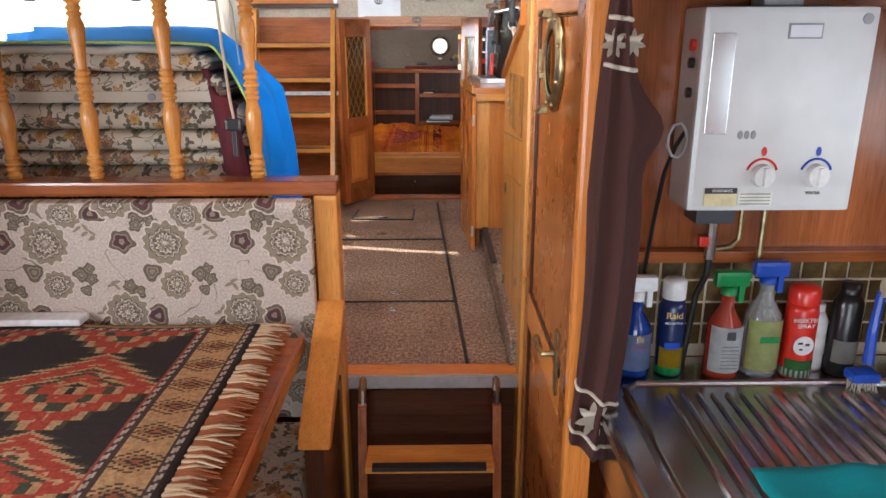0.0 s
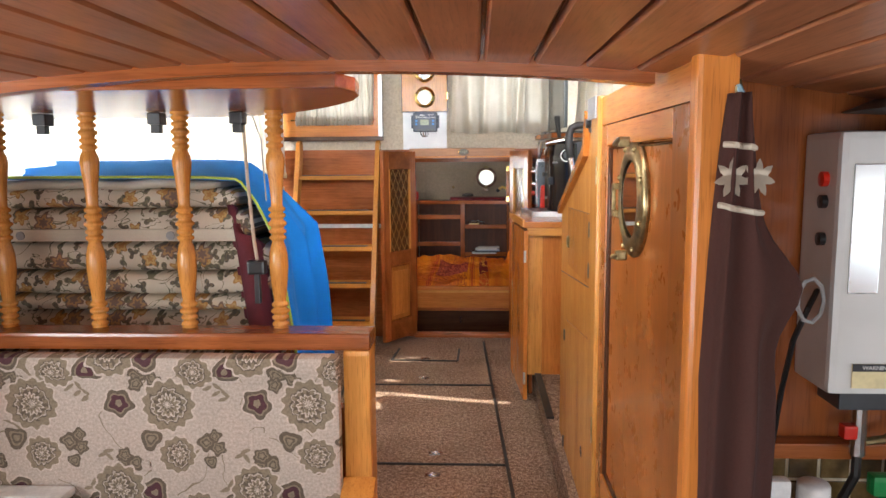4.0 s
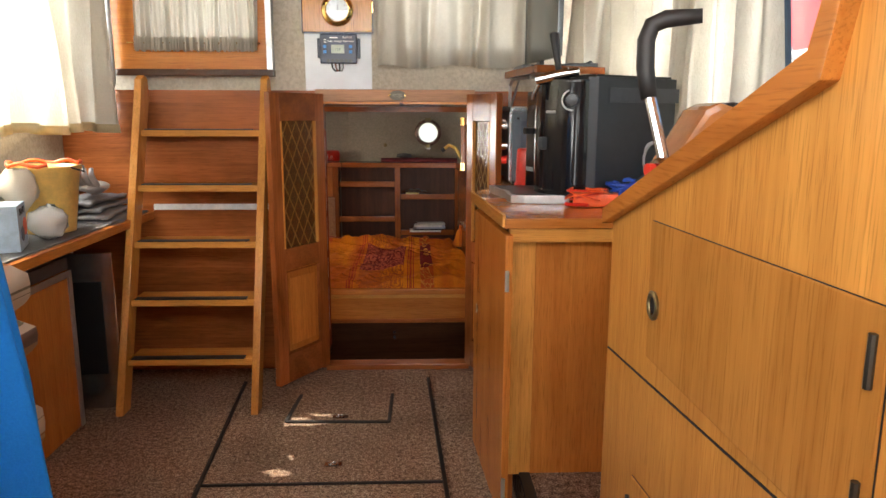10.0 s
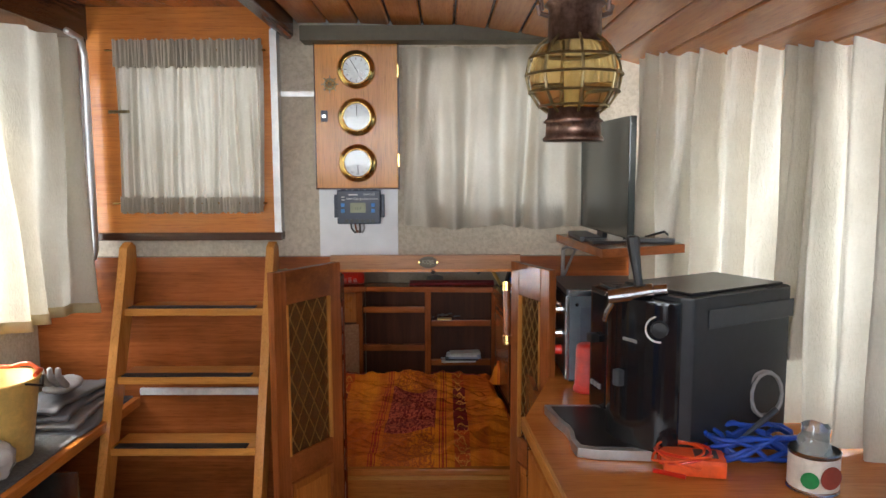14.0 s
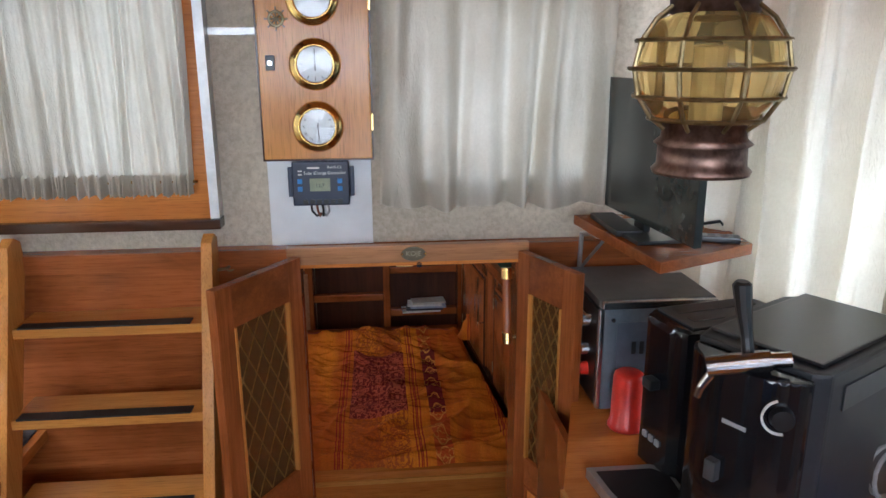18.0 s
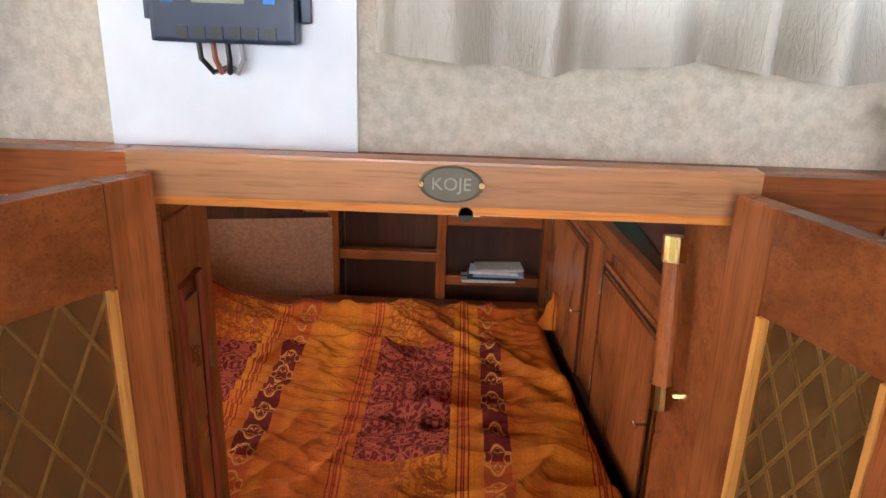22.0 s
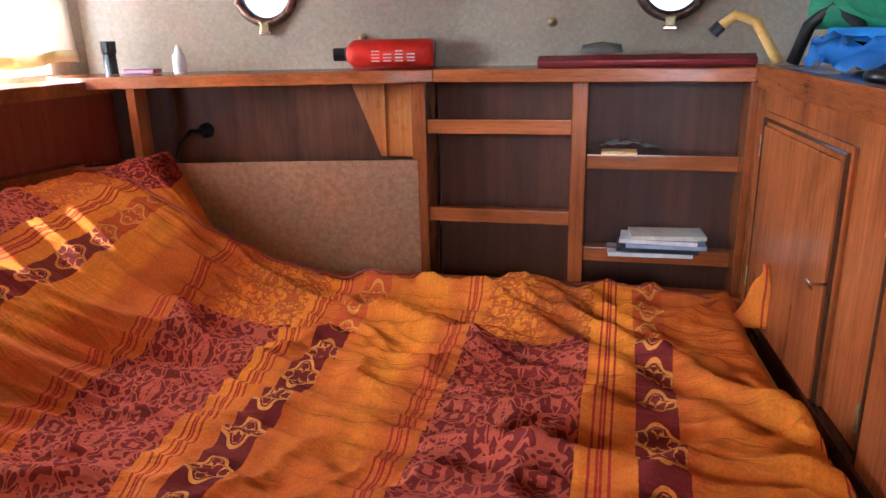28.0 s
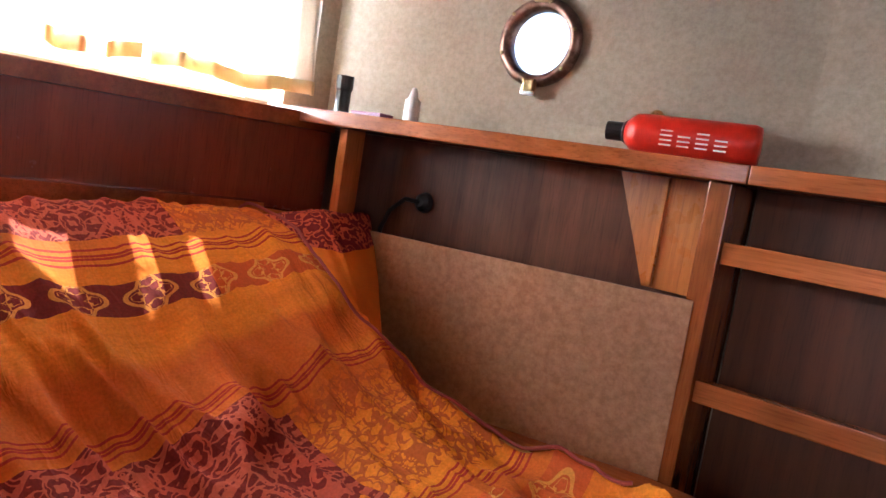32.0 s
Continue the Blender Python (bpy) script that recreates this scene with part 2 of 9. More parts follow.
def cloth(name, rgb, rgb2, scale, through_light=0.0, rough=0.95, relief=0.35):
    """Woven cloth; curtains let part of the light through."""
    m = mat(name, rough)
    v = coords(m)
    n1, n2 = noise_fac(m, v, scale, 4, 0.7), noise_fac(m, v, 5, 3)
    col = mix_col(m, n1, rgb, rgb2)
    col = mix_col(m, 1.0, col, ramp(m, n2, (0.3, (0.85, 0.83, 0.8)), (0.7, (1.04, 1.04, 1.04))), "MULTIPLY")
    link(m, col, bsdf(m).inputs["Base Color"])
    bump(m, n1 if relief < 0.5 else noise_fac(m, node(m, "ShaderNodeMapping", ("Vector", v), i_Scale=(1, 1, 0.35)).outputs[0], 110, 2, 0.6, 1.5), relief, 0.002 if relief < 0.5 else 0.004)
    if through_light:
        tr = node(m, "ShaderNodeBsdfTranslucent")
        link(m, col, tr.inputs[0])
        mx = node(m, "ShaderNodeMixShader", (1, bsdf(m).outputs[0]), (2, tr.outputs[0]), i_0=through_light)
        link(m, mx.outputs[0], m.node_tree.nodes["Material Output"].inputs[0])
    return m


CURTAIN = cloth("cream_curtain_cloth", (0.58, 0.54, 0.455), (0.70, 0.67, 0.585), 130, 0.32, 0.95, 0.8)
# The hem's yellow includes the sunlight that comes through the cloth.
HEM = cloth("sunlit_yellow_curtain_hem", (0.62, 0.52, 0.30), (0.70, 0.60, 0.38), 90, 0.35)
BLUETOWEL = cloth("turquoise_blue_towelling", (0.0, 0.17, 0.66), (0.004, 0.27, 0.86), 300)
BROWNTOWEL = cloth("dark_brown_towelling", (0.040, 0.0125, 0.0095), (0.078, 0.028, 0.021), 350)
CREAMCLOTH = cloth("cream_embroidery", (0.55, 0.48, 0.38), (0.68, 0.62, 0.5), 200)
TEAL = cloth("teal_cleaning_cloth", (0.0, 0.28, 0.31), (0.01, 0.38, 0.40), 200)
GREYCLOTH = cloth("grey_knit_cloth", (0.13, 0.13, 0.14), (0.24, 0.24, 0.25), 220)
ROPE = cloth("natural_rope", (0.50, 0.42, 0.30), (0.68, 0.60, 0.47), 160)

GLASS = mat("clear_glass", 0.02, Transmission_Weight=1.0, IOR=1.45, Base_Color=(0.95, 0.97, 0.97, 1))
AMBER = mat("amber_glass", 0.04, Transmission_Weight=0.9, IOR=1.2, Base_Color=(0.80, 0.60, 0.26, 1))
LEADED = mat("brown_cathedral_glass", 0.1, Base_Color=(0.34, 0.17, 0.05, 1), Transmission_Weight=0.7, IOR=1.2)
bump(LEADED, noise_fac(LEADED, coords(LEADED), 45, 3), 0.5, 0.004)
MIRROR = mat("porthole_mirror", 0.02, 1.0, Base_Color=(0.85, 0.86, 0.86, 1))
DARKVOID = mat("unlit_cupboard_inside", 0.9, Base_Color=(0.02, 0.014, 0.01, 1))


# ---- patterned cloths ----
def flat_coords(m, a, b):
    """Object coordinates a and b laid into the plane."""
    tc = node(m, "ShaderNodeTexCoord")
    sp = node(m, "ShaderNodeSeparateXYZ", ("Vector", tc.outputs["Object"]))
    cb = node(m, "ShaderNodeCombineXYZ", (0, sp.outputs["XYZ".index(a)]), (1, sp.outputs["XYZ".index(b)]))
    return cb.outputs[0]


def steps(m, value, *bands):
    """A colour by value: bands of (upper end, colour), hard-edged."""
    col = bands[-1][1]
    for end, rgb in reversed(bands[:-1]):
        col = mix_col(m, math_node(m, "LESS_THAN", value, end), col, rgb)
    return col


def petals_at(m, vec, scale, lobes, size, amp, shift, jitter=0.8, spin=6.28, turn=0.0):
    """Scattered lobed figures, each turned its own way: (radius 0..1 inside, colour, angle)."""
    mp = node(m, "ShaderNodeMapping", ("Vector", vec), i_Location=(shift, shift * 0.7, 0), i_Scale=(scale, scale, scale)).outputs[0]
    vo = node(m, "ShaderNodeTexVoronoi", ("Vector", mp), i_Scale=1.0, i_Randomness=jitter)
    vo.voronoi_dimensions = "2D"
    d = node(m, "ShaderNodeVectorMath", (0, mp), (1, vo.outputs["Position"]), operation="SUBTRACT")
    sp = node(m, "ShaderNodeSeparateXYZ", ("Vector", d.outputs[0]))
    rnd_c = node(m, "ShaderNodeSeparateColor", (0, vo.outputs["Color"]))
    ang = math_node(m, "ADD", math_node(m, "ARCTAN2", sp.outputs[1], sp.outputs[0]), math_node(m, "MULTIPLY", rnd_c.outputs[2], spin))
    wave = math_node(m, "COSINE", math_node(m, "ADD", math_node(m, "MULTIPLY", ang, lobes), turn))
    edge = math_node(m, "ADD", math_node(m, "MULTIPLY", wave, amp * size), size)
    return math_node(m, "DIVIDE", vo.outputs["Distance"], edge), rnd_c, wave


def both(m, a, b):
    return math_node(m, "MULTIPLY", a, b)


REP_U, REP_V = 0.3285, 0.335


def motif(m, u, v, cu, cv, size, lobes, amp, turn=0.0, squash=1.0):
    """One figure of the repeat: (radius 0..1 inside, wave round it)."""
    def wrapped(t, c, p):
        return math_node(m, "MULTIPLY", math_node(m, "SUBTRACT", math_node(m, "FRACT", math_node(m, "ADD", math_node(m, "DIVIDE", math_node(m, "SUBTRACT", t, c), p), 0.5)), 0.5), p)

    du, dv = wrapped(u, cu, REP_U), wrapped(v, cv, REP_V)
    if squash != 1.0:
        c, s = math.cos(turn), math.sin(turn)
        ru = math_node(m, "ADD", math_node(m, "MULTIPLY", du, c), math_node(m, "MULTIPLY", dv, s))
        rv = math_node(m, "SUBTRACT", math_node(m, "MULTIPLY", dv, c), math_node(m, "MULTIPLY", du, s))
        du, dv = ru, math_node(m, "MULTIPLY", rv, squash)
    r = math_node(m, "SQRT", math_node(m, "ADD", math_node(m, "MULTIPLY", du, du), math_node(m, "MULTIPLY", dv, dv)))
    wave = math_node(m, "COSINE", math_node(m, "ADD", math_node(m, "MULTIPLY", math_node(m, "ARCTAN2", dv, du), float(lobes)), turn))
    return math_node(m, "DIVIDE", r, math_node(m, "ADD", math_node(m, "MULTIPLY", wave, amp * size), size)), wave


BLOSSOMS = ((0, 0, 0.060, 13), (0.018, -0.121, 0.041, 11), (-0.128, -0.205, 0.056, 12), (-0.262, 0.082, 0.040, 11))
PLUMS = ((-0.118, 0.004, 0.033, 5), (-0.185, 0.086, 0.030, 3), (-0.045, -0.215, 0.033, 3))
BUDS = ((-0.068, 0.072, 0.021), (-0.033, 0.066, 0.019), (-0.052, 0.103, 0.015), (-0.044, -0.085, 0.025), (0.086, -0.092, 0.020), (0.113, -0.104, 0.018), (0.096, -0.137, 0.015), (0.108, -0.074, 0.015), (-0.112, -0.122, 0.018), (-0.088, -0.142, 0.019), (-0.118, -0.148, 0.015), (-0.075, 0.048, 0.016))
FERNS = ((-0.215, 0.026, 0.6), (-0.235, 0.040, 0.6), (-0.198, 0.014, 0.6), (-0.212, 0.045, -0.7), (-0.194, 0.030, -0.7), (-0.150, -0.112, 0.4), (-0.165, -0.124, 0.4), (-0.148, -0.128, -0.8), (0.140, -0.19, 0.9), (0.128, -0.205, 0.2), (0.150, -0.21, -0.4))


def floral_damask(name, a, b):
    """Greyish pile with big ringed blossoms, buds, dark plum flowers and fern leaves in a regular repeat."""
    m = mat(name, 0.85)
    plain_v = flat_coords(m, a, b)
    nz = node(m, "ShaderNodeTexNoise", ("Vector", plain_v), i_Scale=22.0, i_Detail=2.0)
    wob = node(m, "ShaderNodeVectorMath", (0, nz.outputs["Color"]), operation="MULTIPLY_ADD")
    wob.inputs[1].default_value, wob.inputs[2].default_value = (0.018, 0.018, 0), (-0.009, -0.009, 0)
    va = node(m, "ShaderNodeVectorMath", (0, plain_v), (1, wob.outputs[0]), operation="ADD").outputs[0]
    sp = node(m, "ShaderNodeSeparateXYZ", ("Vector", va))
    u, v = math_node(m, "ADD", sp.outputs[0], 0.489), math_node(m, "SUBTRACT", sp.outputs[1], 0.485)
    ground, dark, mid, plum = (0.50, 0.42, 0.35), (0.13, 0.10, 0.068), (0.25, 0.20, 0.135), (0.085, 0.03, 0.036)
    pale = tuple(c * 1.15 for c in ground)
    col = mix_col(m, noise_fac(m, plain_v, 9, 4), tuple(c * 0.85 for c in ground), tuple(c * 1.12 for c in ground))
    stem = noise_fac(m, va, 6.5, 1, 0.4, 0.8)
    stem_on = both(m, math_node(m, "LESS_THAN", math_node(m, "ABSOLUTE", math_node(m, "SUBTRACT", stem, 0.5)), 0.006), math_node(m, "GREATER_THAN", noise_fac(m, plain_v, 7, 1), 0.48))
    col = mix_col(m, stem_on, col, mid)
    for cu, cv, turn in FERNS:
        d, w = motif(m, u, v, cu, cv, 0.0125, 2, 0.0, turn, 2.6)
        col = mix_col(m, math_node(m, "LESS_THAN", d, 1.0), col, mid)
    for k, (cu, cv, r) in enumerate(BUDS):
        d, w = motif(m, u, v, cu, cv, r, 3 + k % 3, 0.16, k * 1.7)
        col = mix_col(m, math_node(m, "LESS_THAN", d, 1.0), col, steps(m, d, (0.3, mid), (0.5, dark), (0.66, mid), (9, dark)))
    for k, (cu, cv, r, lobes) in enumerate(PLUMS):
        d, w = motif(m, u, v, cu, cv, r, lobes, 0.13, 1.0 + k)
        col = mix_col(m, math_node(m, "LESS_THAN", d, 1.12), col, pale)
        col = mix_col(m, math_node(m, "LESS_THAN", d, 1.0), col, steps(m, d, (0.25, mid), (0.62, plum), (0.74, mid), (9, dark)))
    rough_n = noise_fac(m, plain_v, 55, 3, 0.6)
    for cu, cv, r, lobes in BLOSSOMS:
        d, w = motif(m, u, v, cu, cv, r, lobes, 0.07)
        col = mix_col(m, math_node(m, "LESS_THAN", d, 1.09), col, pale)
        petal = mix_col(m, math_node(m, "GREATER_THAN", w, 0.0), mid, dark)
        d2 = math_node(m, "ADD", math_node(m, "ADD", d, math_node(m, "MULTIPLY", w, 0.09)), math_node(m, "MULTIPLY", math_node(m, "SUBTRACT", rough_n, 0.5), 0.45))
        col = mix_col(m, math_node(m, "LESS_THAN", d, 1.0), col, steps(m, d2, (0.13, pale), (0.22, dark), (0.34, mid), (0.42, pale), (0.47, dark), (0.62, petal), (0.68, ground), (0.74, dark), (9, mid)))
    col = mix_col(m, 1.0, col, ramp(m, noise_fac(m, plain_v, 150, 3, 0.7), (0.3, (0.72, 0.72, 0.72)), (0.7, (1.18, 1.18, 1.18))), "MULTIPLY")
    link(m, col, bsdf(m).inputs["Base Color"])
    bump(m, noise_fac(m, plain_v, 160, 3), 0.4, 0.002)
    return m


def floral_cotton(name, a, b):
    m = mat(name, 0.9)
    v = flat_coords(m, a, b)
    info = node(m, "ShaderNodeObjectInfo")
    sh = node(m, "ShaderNodeVectorMath", (0, v), operation="ADD")
    cb = node(m, "ShaderNodeCombineXYZ", (0, math_node(m, "MULTIPLY", info.outputs["Random"], 9.0)), (1, math_node(m, "MULTIPLY", info.outputs["Random"], 5.0)))
    link(m, cb.outputs[0], sh.inputs[1])
    v = sh.outputs[0]
    col = mix_col(m, noise_fac(m, v, 8, 3), (0.52, 0.44, 0.33), (0.66, 0.58, 0.46))
    warp = node(m, "ShaderNodeMapping", ("Vector", v), i_Scale=(1, 1.4, 1)).outputs[0]
    stem = noise_fac(m, warp, 11, 2, 0.5, 1.4)
    stem = math_node(m, "LESS_THAN", math_node(m, "ABSOLUTE", math_node(m, "SUBTRACT", stem, 0.5)), 0.012)
    col = mix_col(m, stem, col, (0.18, 0.16, 0.10))
    for k, (sc, lobes, size, amp, rgb, rgb2) in enumerate(((24, 2, 0.27, 0.6, (0.17, 0.15, 0.09), (0.12, 0.10, 0.07)), (21, 3, 0.24, 0.5, (0.10, 0.085, 0.065), (0.17, 0.13, 0.08)), (13, 5, 0.24, 0.28, (0.40, 0.20, 0.06), (0.52, 0.34, 0.13)), (10, 6, 0.25, 0.25, (0.19, 0.12, 0.09), (0.38, 0.22, 0.10)))):
        d, rc, w = petals_at(m, v, sc, lobes, size, amp, 4.3 * k + 1.1, 1.0)
        f = both(m, math_node(m, "LESS_THAN", d, 1.0), math_node(m, "GREATER_THAN", rc.outputs[0], 0.45))
        vein = math_node(m, "LESS_THAN", math_node(m, "ABSOLUTE", math_node(m, "SUBTRACT", d, 0.6)), 0.16)
        col = mix_col(m, f, col, mix_col(m, vein, rgb, rgb2))
    link(m, col, bsdf(m).inputs["Base Color"])
    bump(m, noise_fac(m, v, 160, 3), 0.3, 0.002)
    return m


FLORAL = floral_damask("floral_damask", "X", "Z")
FLORAL_TOP = floral_cotton("floral_seat_cover", "X", "Y")
COTTON = floral_cotton("floral_cotton", "X", "Z")


def knotted_carpet():
    m = mat("knotted_wool_carpet", 0.95)
    tc = node(m, "ShaderNodeTexCoord")
    snap = node(m, "ShaderNodeVectorMath", (0, tc.outputs["Object"]), operation="SNAP")
    snap.inputs[1].default_value = (0.006, 0.006, 0.006)
    sp = node(m, "ShaderNodeSeparateXYZ", ("Vector", snap.outputs[0]))
    x, y = sp.outputs[0], sp.outputs[1]
    u = math_node(m, "SUBTRACT", -0.222, x)      # from the fringed edge inwards
    v = math_node(m, "SUBTRACT", 1.98, y)
    edge = math_node(m, "MINIMUM", u, math_node(m, "ADD", v, 0.13))
    # field: stacked serrated lozenges on black
    fx = math_node(m, "ABSOLUTE", math_node(m, "SUBTRACT", math_node(m, "FRACT", math_node(m, "DIVIDE", math_node(m, "ADD", u, 0.21), 0.38)), 0.5))
    fy = math_node(m, "ABSOLUTE", math_node(m, "SUBTRACT", math_node(m, "FRACT", math_node(m, "DIVIDE", math_node(m, "ADD", v, 0.17), 0.36)), 0.5))
    tooth = math_node(m, "MULTIPLY", math_node(m, "FRACT", math_node(m, "DIVIDE", y, 0.036)), 0.07)
    loz = math_node(m, "ADD", math_node(m, "MULTIPLY", math_node(m, "ADD", fx, fy), 0.76), tooth)
    field = steps(m, loz, (0.07, (0.02, 0.014, 0.012)), (0.12, (0.46, 0.27, 0.13)), (0.20, (0.42, 0.055, 0.022)), (0.25, (0.05, 0.06, 0.03)), (0.29, (0.46, 0.27, 0.13)), (0.40, (0.40, 0.05, 0.022)), (0.44, (0.45, 0.3, 0.15)), (0.47, (0.06, 0.05, 0.02)), (9, (0.022, 0.015, 0.013)))
    vo = node(m, "ShaderNodeTexVoronoi", ("Vector", snap.outputs[0]), i_Scale=24.0)
    motif = math_node(m, "LESS_THAN", vo.outputs["Distance"], 0.22)
    field = mix_col(m, math_node(m, "MULTIPLY", motif, math_node(m, "LESS_THAN", loz, 0.44)), field, (0.5, 0.33, 0.17))
    # borders
    cell = math_node(m, "ABSOLUTE", math_node(m, "SUBTRACT", math_node(m, "FRACT", math_node(m, "DIVIDE", y, 0.105)), 0.5))
    du = math_node(m, "ABSOLUTE", math_node(m, "SUBTRACT", u, 0.10))
    figure = math_node(m, "ADD", math_node(m, "MULTIPLY", du, 7.0), math_node(m, "MULTIPLY", cell, 1.5))
    border = steps(m, figure, (0.10, (0.35, 0.1, 0.04)), (0.2, (0.05, 0.03, 0.02)), (0.30, (0.36, 0.17, 0.07)), (0.36, (0.05, 0.04, 0.02)), (0.50, (0.48, 0.29, 0.12)), (0.56, (0.1, 0.06, 0.03)), (9, (0.50, 0.31, 0.14)))
    zig = math_node(m, "GREATER_THAN", math_node(m, "FRACT", math_node(m, "ADD", math_node(m, "DIVIDE", y, 0.03), math_node(m, "MULTIPLY", u, 30))), 0.5)
    guard = mix_col(m, zig, (0.45, 0.38, 0.3), (0.06, 0.04, 0.04))
    col = steps(m, edge, (0.034, (0.025, 0.017, 0.015)), (0.048, guard), (0.052, (0.06, 0.04, 0.03)), (0.150, border), (0.156, (0.06, 0.03, 0.02)), (0.170, guard), (0.180, (0.36, 0.06, 0.03)), (9, field))
    col = mix_col(m, 1.0, col, ramp(m, noise_fac(m, tc.outputs["Object"], 90, 3, 0.7), (0.3, (0.6, 0.58, 0.55)), (0.7, (1.25, 1.22, 1.2))), "MULTIPLY")
    link(m, col, bsdf(m).inputs["Base Color"])
    bump(m, noise_fac(m, tc.outputs["Object"], 330, 2, 0.7), 0.9, 0.004)
    return m


def duvet_cloth():
    m = mat("orange_printed_cotton", 0.9, Specular_IOR_Level=0.12)
    tc = node(m, "ShaderNodeTexCoord")
    warp = node(m, "ShaderNodeVectorMath", (0, tc.outputs["Object"]), operation="ADD")
    nz = node(m, "ShaderNodeTexNoise", ("Vector", tc.outputs["Object"]), i_Scale=2.2, i_Detail=0.5)
    off = node(m, "ShaderNodeVectorMath", (0, nz.outputs["Color"]), operation="MULTIPLY_ADD")
    off.inputs[1].default_value, off.inputs[2].default_value = (0.02, 0.016, 0), (-0.01, -0.008, 0)
    link(m, off.outputs[0], warp.inputs[1])
    sp = node(m, "ShaderNodeSeparateXYZ", ("Vector", warp.outputs[0]))
    y = sp.outputs[1]
    climb = math_node(m, "MULTIPLY", math_node(m, "SUBTRACT", -0.55, sp.outputs[0]), 0.26)   # cloth taken up by the slope
    x = math_node(m, "SUBTRACT", sp.outputs[0], math_node(m, "MINIMUM", math_node(m, "MAXIMUM", climb, 0.0), 0.085))
    ph = math_node(m, "MULTIPLY", math_node(m, "SUBTRACT", math_node(m, "FRACT", math_node(m, "DIVIDE", math_node(m, "ADD", x, 2.105 + 0.2975), 0.595)), 0.5), 0.595)   # 0 on the medallion band
    blk = math_node(m, "SUBTRACT", 0.2975, math_node(m, "ABSOLUTE", math_node(m, "SUBTRACT", ph, 0.08)))
    bdist = math_node(m, "ABSOLUTE", math_node(m, "SUBTRACT", math_node(m, "MULTIPLY", math_node(m, "FRACT", math_node(m, "DIVIDE", math_node(m, "ADD", x, 2.325 + 0.2975), 0.595)), 0.595), 0.2975))   # distance from a block's middle line
    weave = noise_fac(m, node(m, "ShaderNodeMapping", ("Vector", tc.outputs["Object"]), i_Scale=(160, 12, 20)).outputs[0], 1.0, 3)
    ground = mix_col(m, weave, (0.60, 0.165, 0.010), (0.82, 0.285, 0.020))
    wide = noise_fac(m, node(m, "ShaderNodeMapping", ("Vector", warp.outputs[0]), i_Scale=(9, 1.2, 1)).outputs[0], 1.0, 2)
    ground = mix_col(m, ramp(m, wide, (0.42, (0, 0, 0)), (0.6, (1, 1, 1))), ground, (0.54, 0.125, 0.016))
    maroon = (0.185, 0.024, 0.020)
    # scroll print, mirrored about the block's middle and from repeat to repeat
    rep = math_node(m, "MULTIPLY", math_node(m, "ABSOLUTE", math_node(m, "SUBTRACT", math_node(m, "FRACT", math_node(m, "DIVIDE", y, 0.15)), 0.5)), 0.15)
    side = math_node(m, "MULTIPLY", math_node(m, "ABSOLUTE", math_node(m, "SUBTRACT", math_node(m, "FRACT", math_node(m, "DIVIDE", bdist, 0.148)), 0.5)), 0.148)
    v2 = node(m, "ShaderNodeCombineXYZ", (0, side), (1, rep)).outputs[0]
    scroll = noise_fac(m, v2, 56, 0.0, 0.4, 1.0)
    line = math_node(m, "LESS_THAN", math_node(m, "ABSOLUTE", math_node(m, "SUBTRACT", scroll, 0.47)), 0.07)
    blob = math_node(m, "GREATER_THAN", noise_fac(m, v2, 84, 0.0, 0.4, 0.5), 0.62)
    curls = math_node(m, "MAXIMUM", line, blob)
    block_dark = mix_col(m, curls, maroon, (0.46, 0.095, 0.05))
    block_gold = mix_col(m, curls, ground, (0.42, 0.10, 0.02))
    in_maroon = math_node(m, "MULTIPLY", math_node(m, "GREATER_THAN", y, 5.335), math_node(m, "LESS_THAN", y, 5.93))
    block = mix_col(m, in_maroon, block_gold, block_dark)
    col = mix_col(m, math_node(m, "LESS_THAN", bdist, 0.11), ground, block)
    edge = math_node(m, "ABSOLUTE", math_node(m, "SUBTRACT", bdist, 0.142))
    tri = math_node(m, "MULTIPLY", math_node(m, "LESS_THAN", edge, 0.021), math_node(m, "GREATER_THAN", math_node(m, "SINE", math_node(m, "MULTIPLY", edge, 600)), 0.35))
    col = mix_col(m, tri, col, (0.36, 0.035, 0.02))
    # medallion band
    cy = math_node(m, "SUBTRACT", math_node(m, "FRACT", math_node(m, "DIVIDE", y, 0.098)), 0.5)
    cyv = math_node(m, "MULTIPLY", cy, 0.098)
    rr = math_node(m, "SQRT", math_node(m, "ADD", math_node(m, "POWER", math_node(m, "ABSOLUTE", ph), 2.0), math_node(m, "POWER", math_node(m, "ABSOLUTE", cyv), 2.0)))
    an = math_node(m, "COSINE", math_node(m, "MULTIPLY", math_node(m, "ARCTAN2", ph, cyv), 4.0))
    rn = math_node(m, "DIVIDE", rr, math_node(m, "ADD", math_node(m, "MULTIPLY", an, 0.006), 0.031))
    mvec = node(m, "ShaderNodeCombineXYZ", (0, math_node(m, "ABSOLUTE", ph)), (1, math_node(m, "ABSOLUTE", cyv)), i_2=3.7).outputs[0]
    curl = math_node(m, "LESS_THAN", math_node(m, "ABSOLUTE", math_node(m, "SUBTRACT", noise_fac(m, mvec, 95, 0.0, 0.4, 0.9), 0.5)), 0.075)
    rim = math_node(m, "GREATER_THAN", rn, 0.86)
    med = math_node(m, "MULTIPLY", math_node(m, "LESS_THAN", rn, 1.06), math_node(m, "MAXIMUM", rim, curl))
    part_dark = in_maroon
    band = mix_col(m, part_dark, (0.50, 0.09, 0.018), maroon)
    band = mix_col(m, med, band, (0.66, 0.27, 0.05))
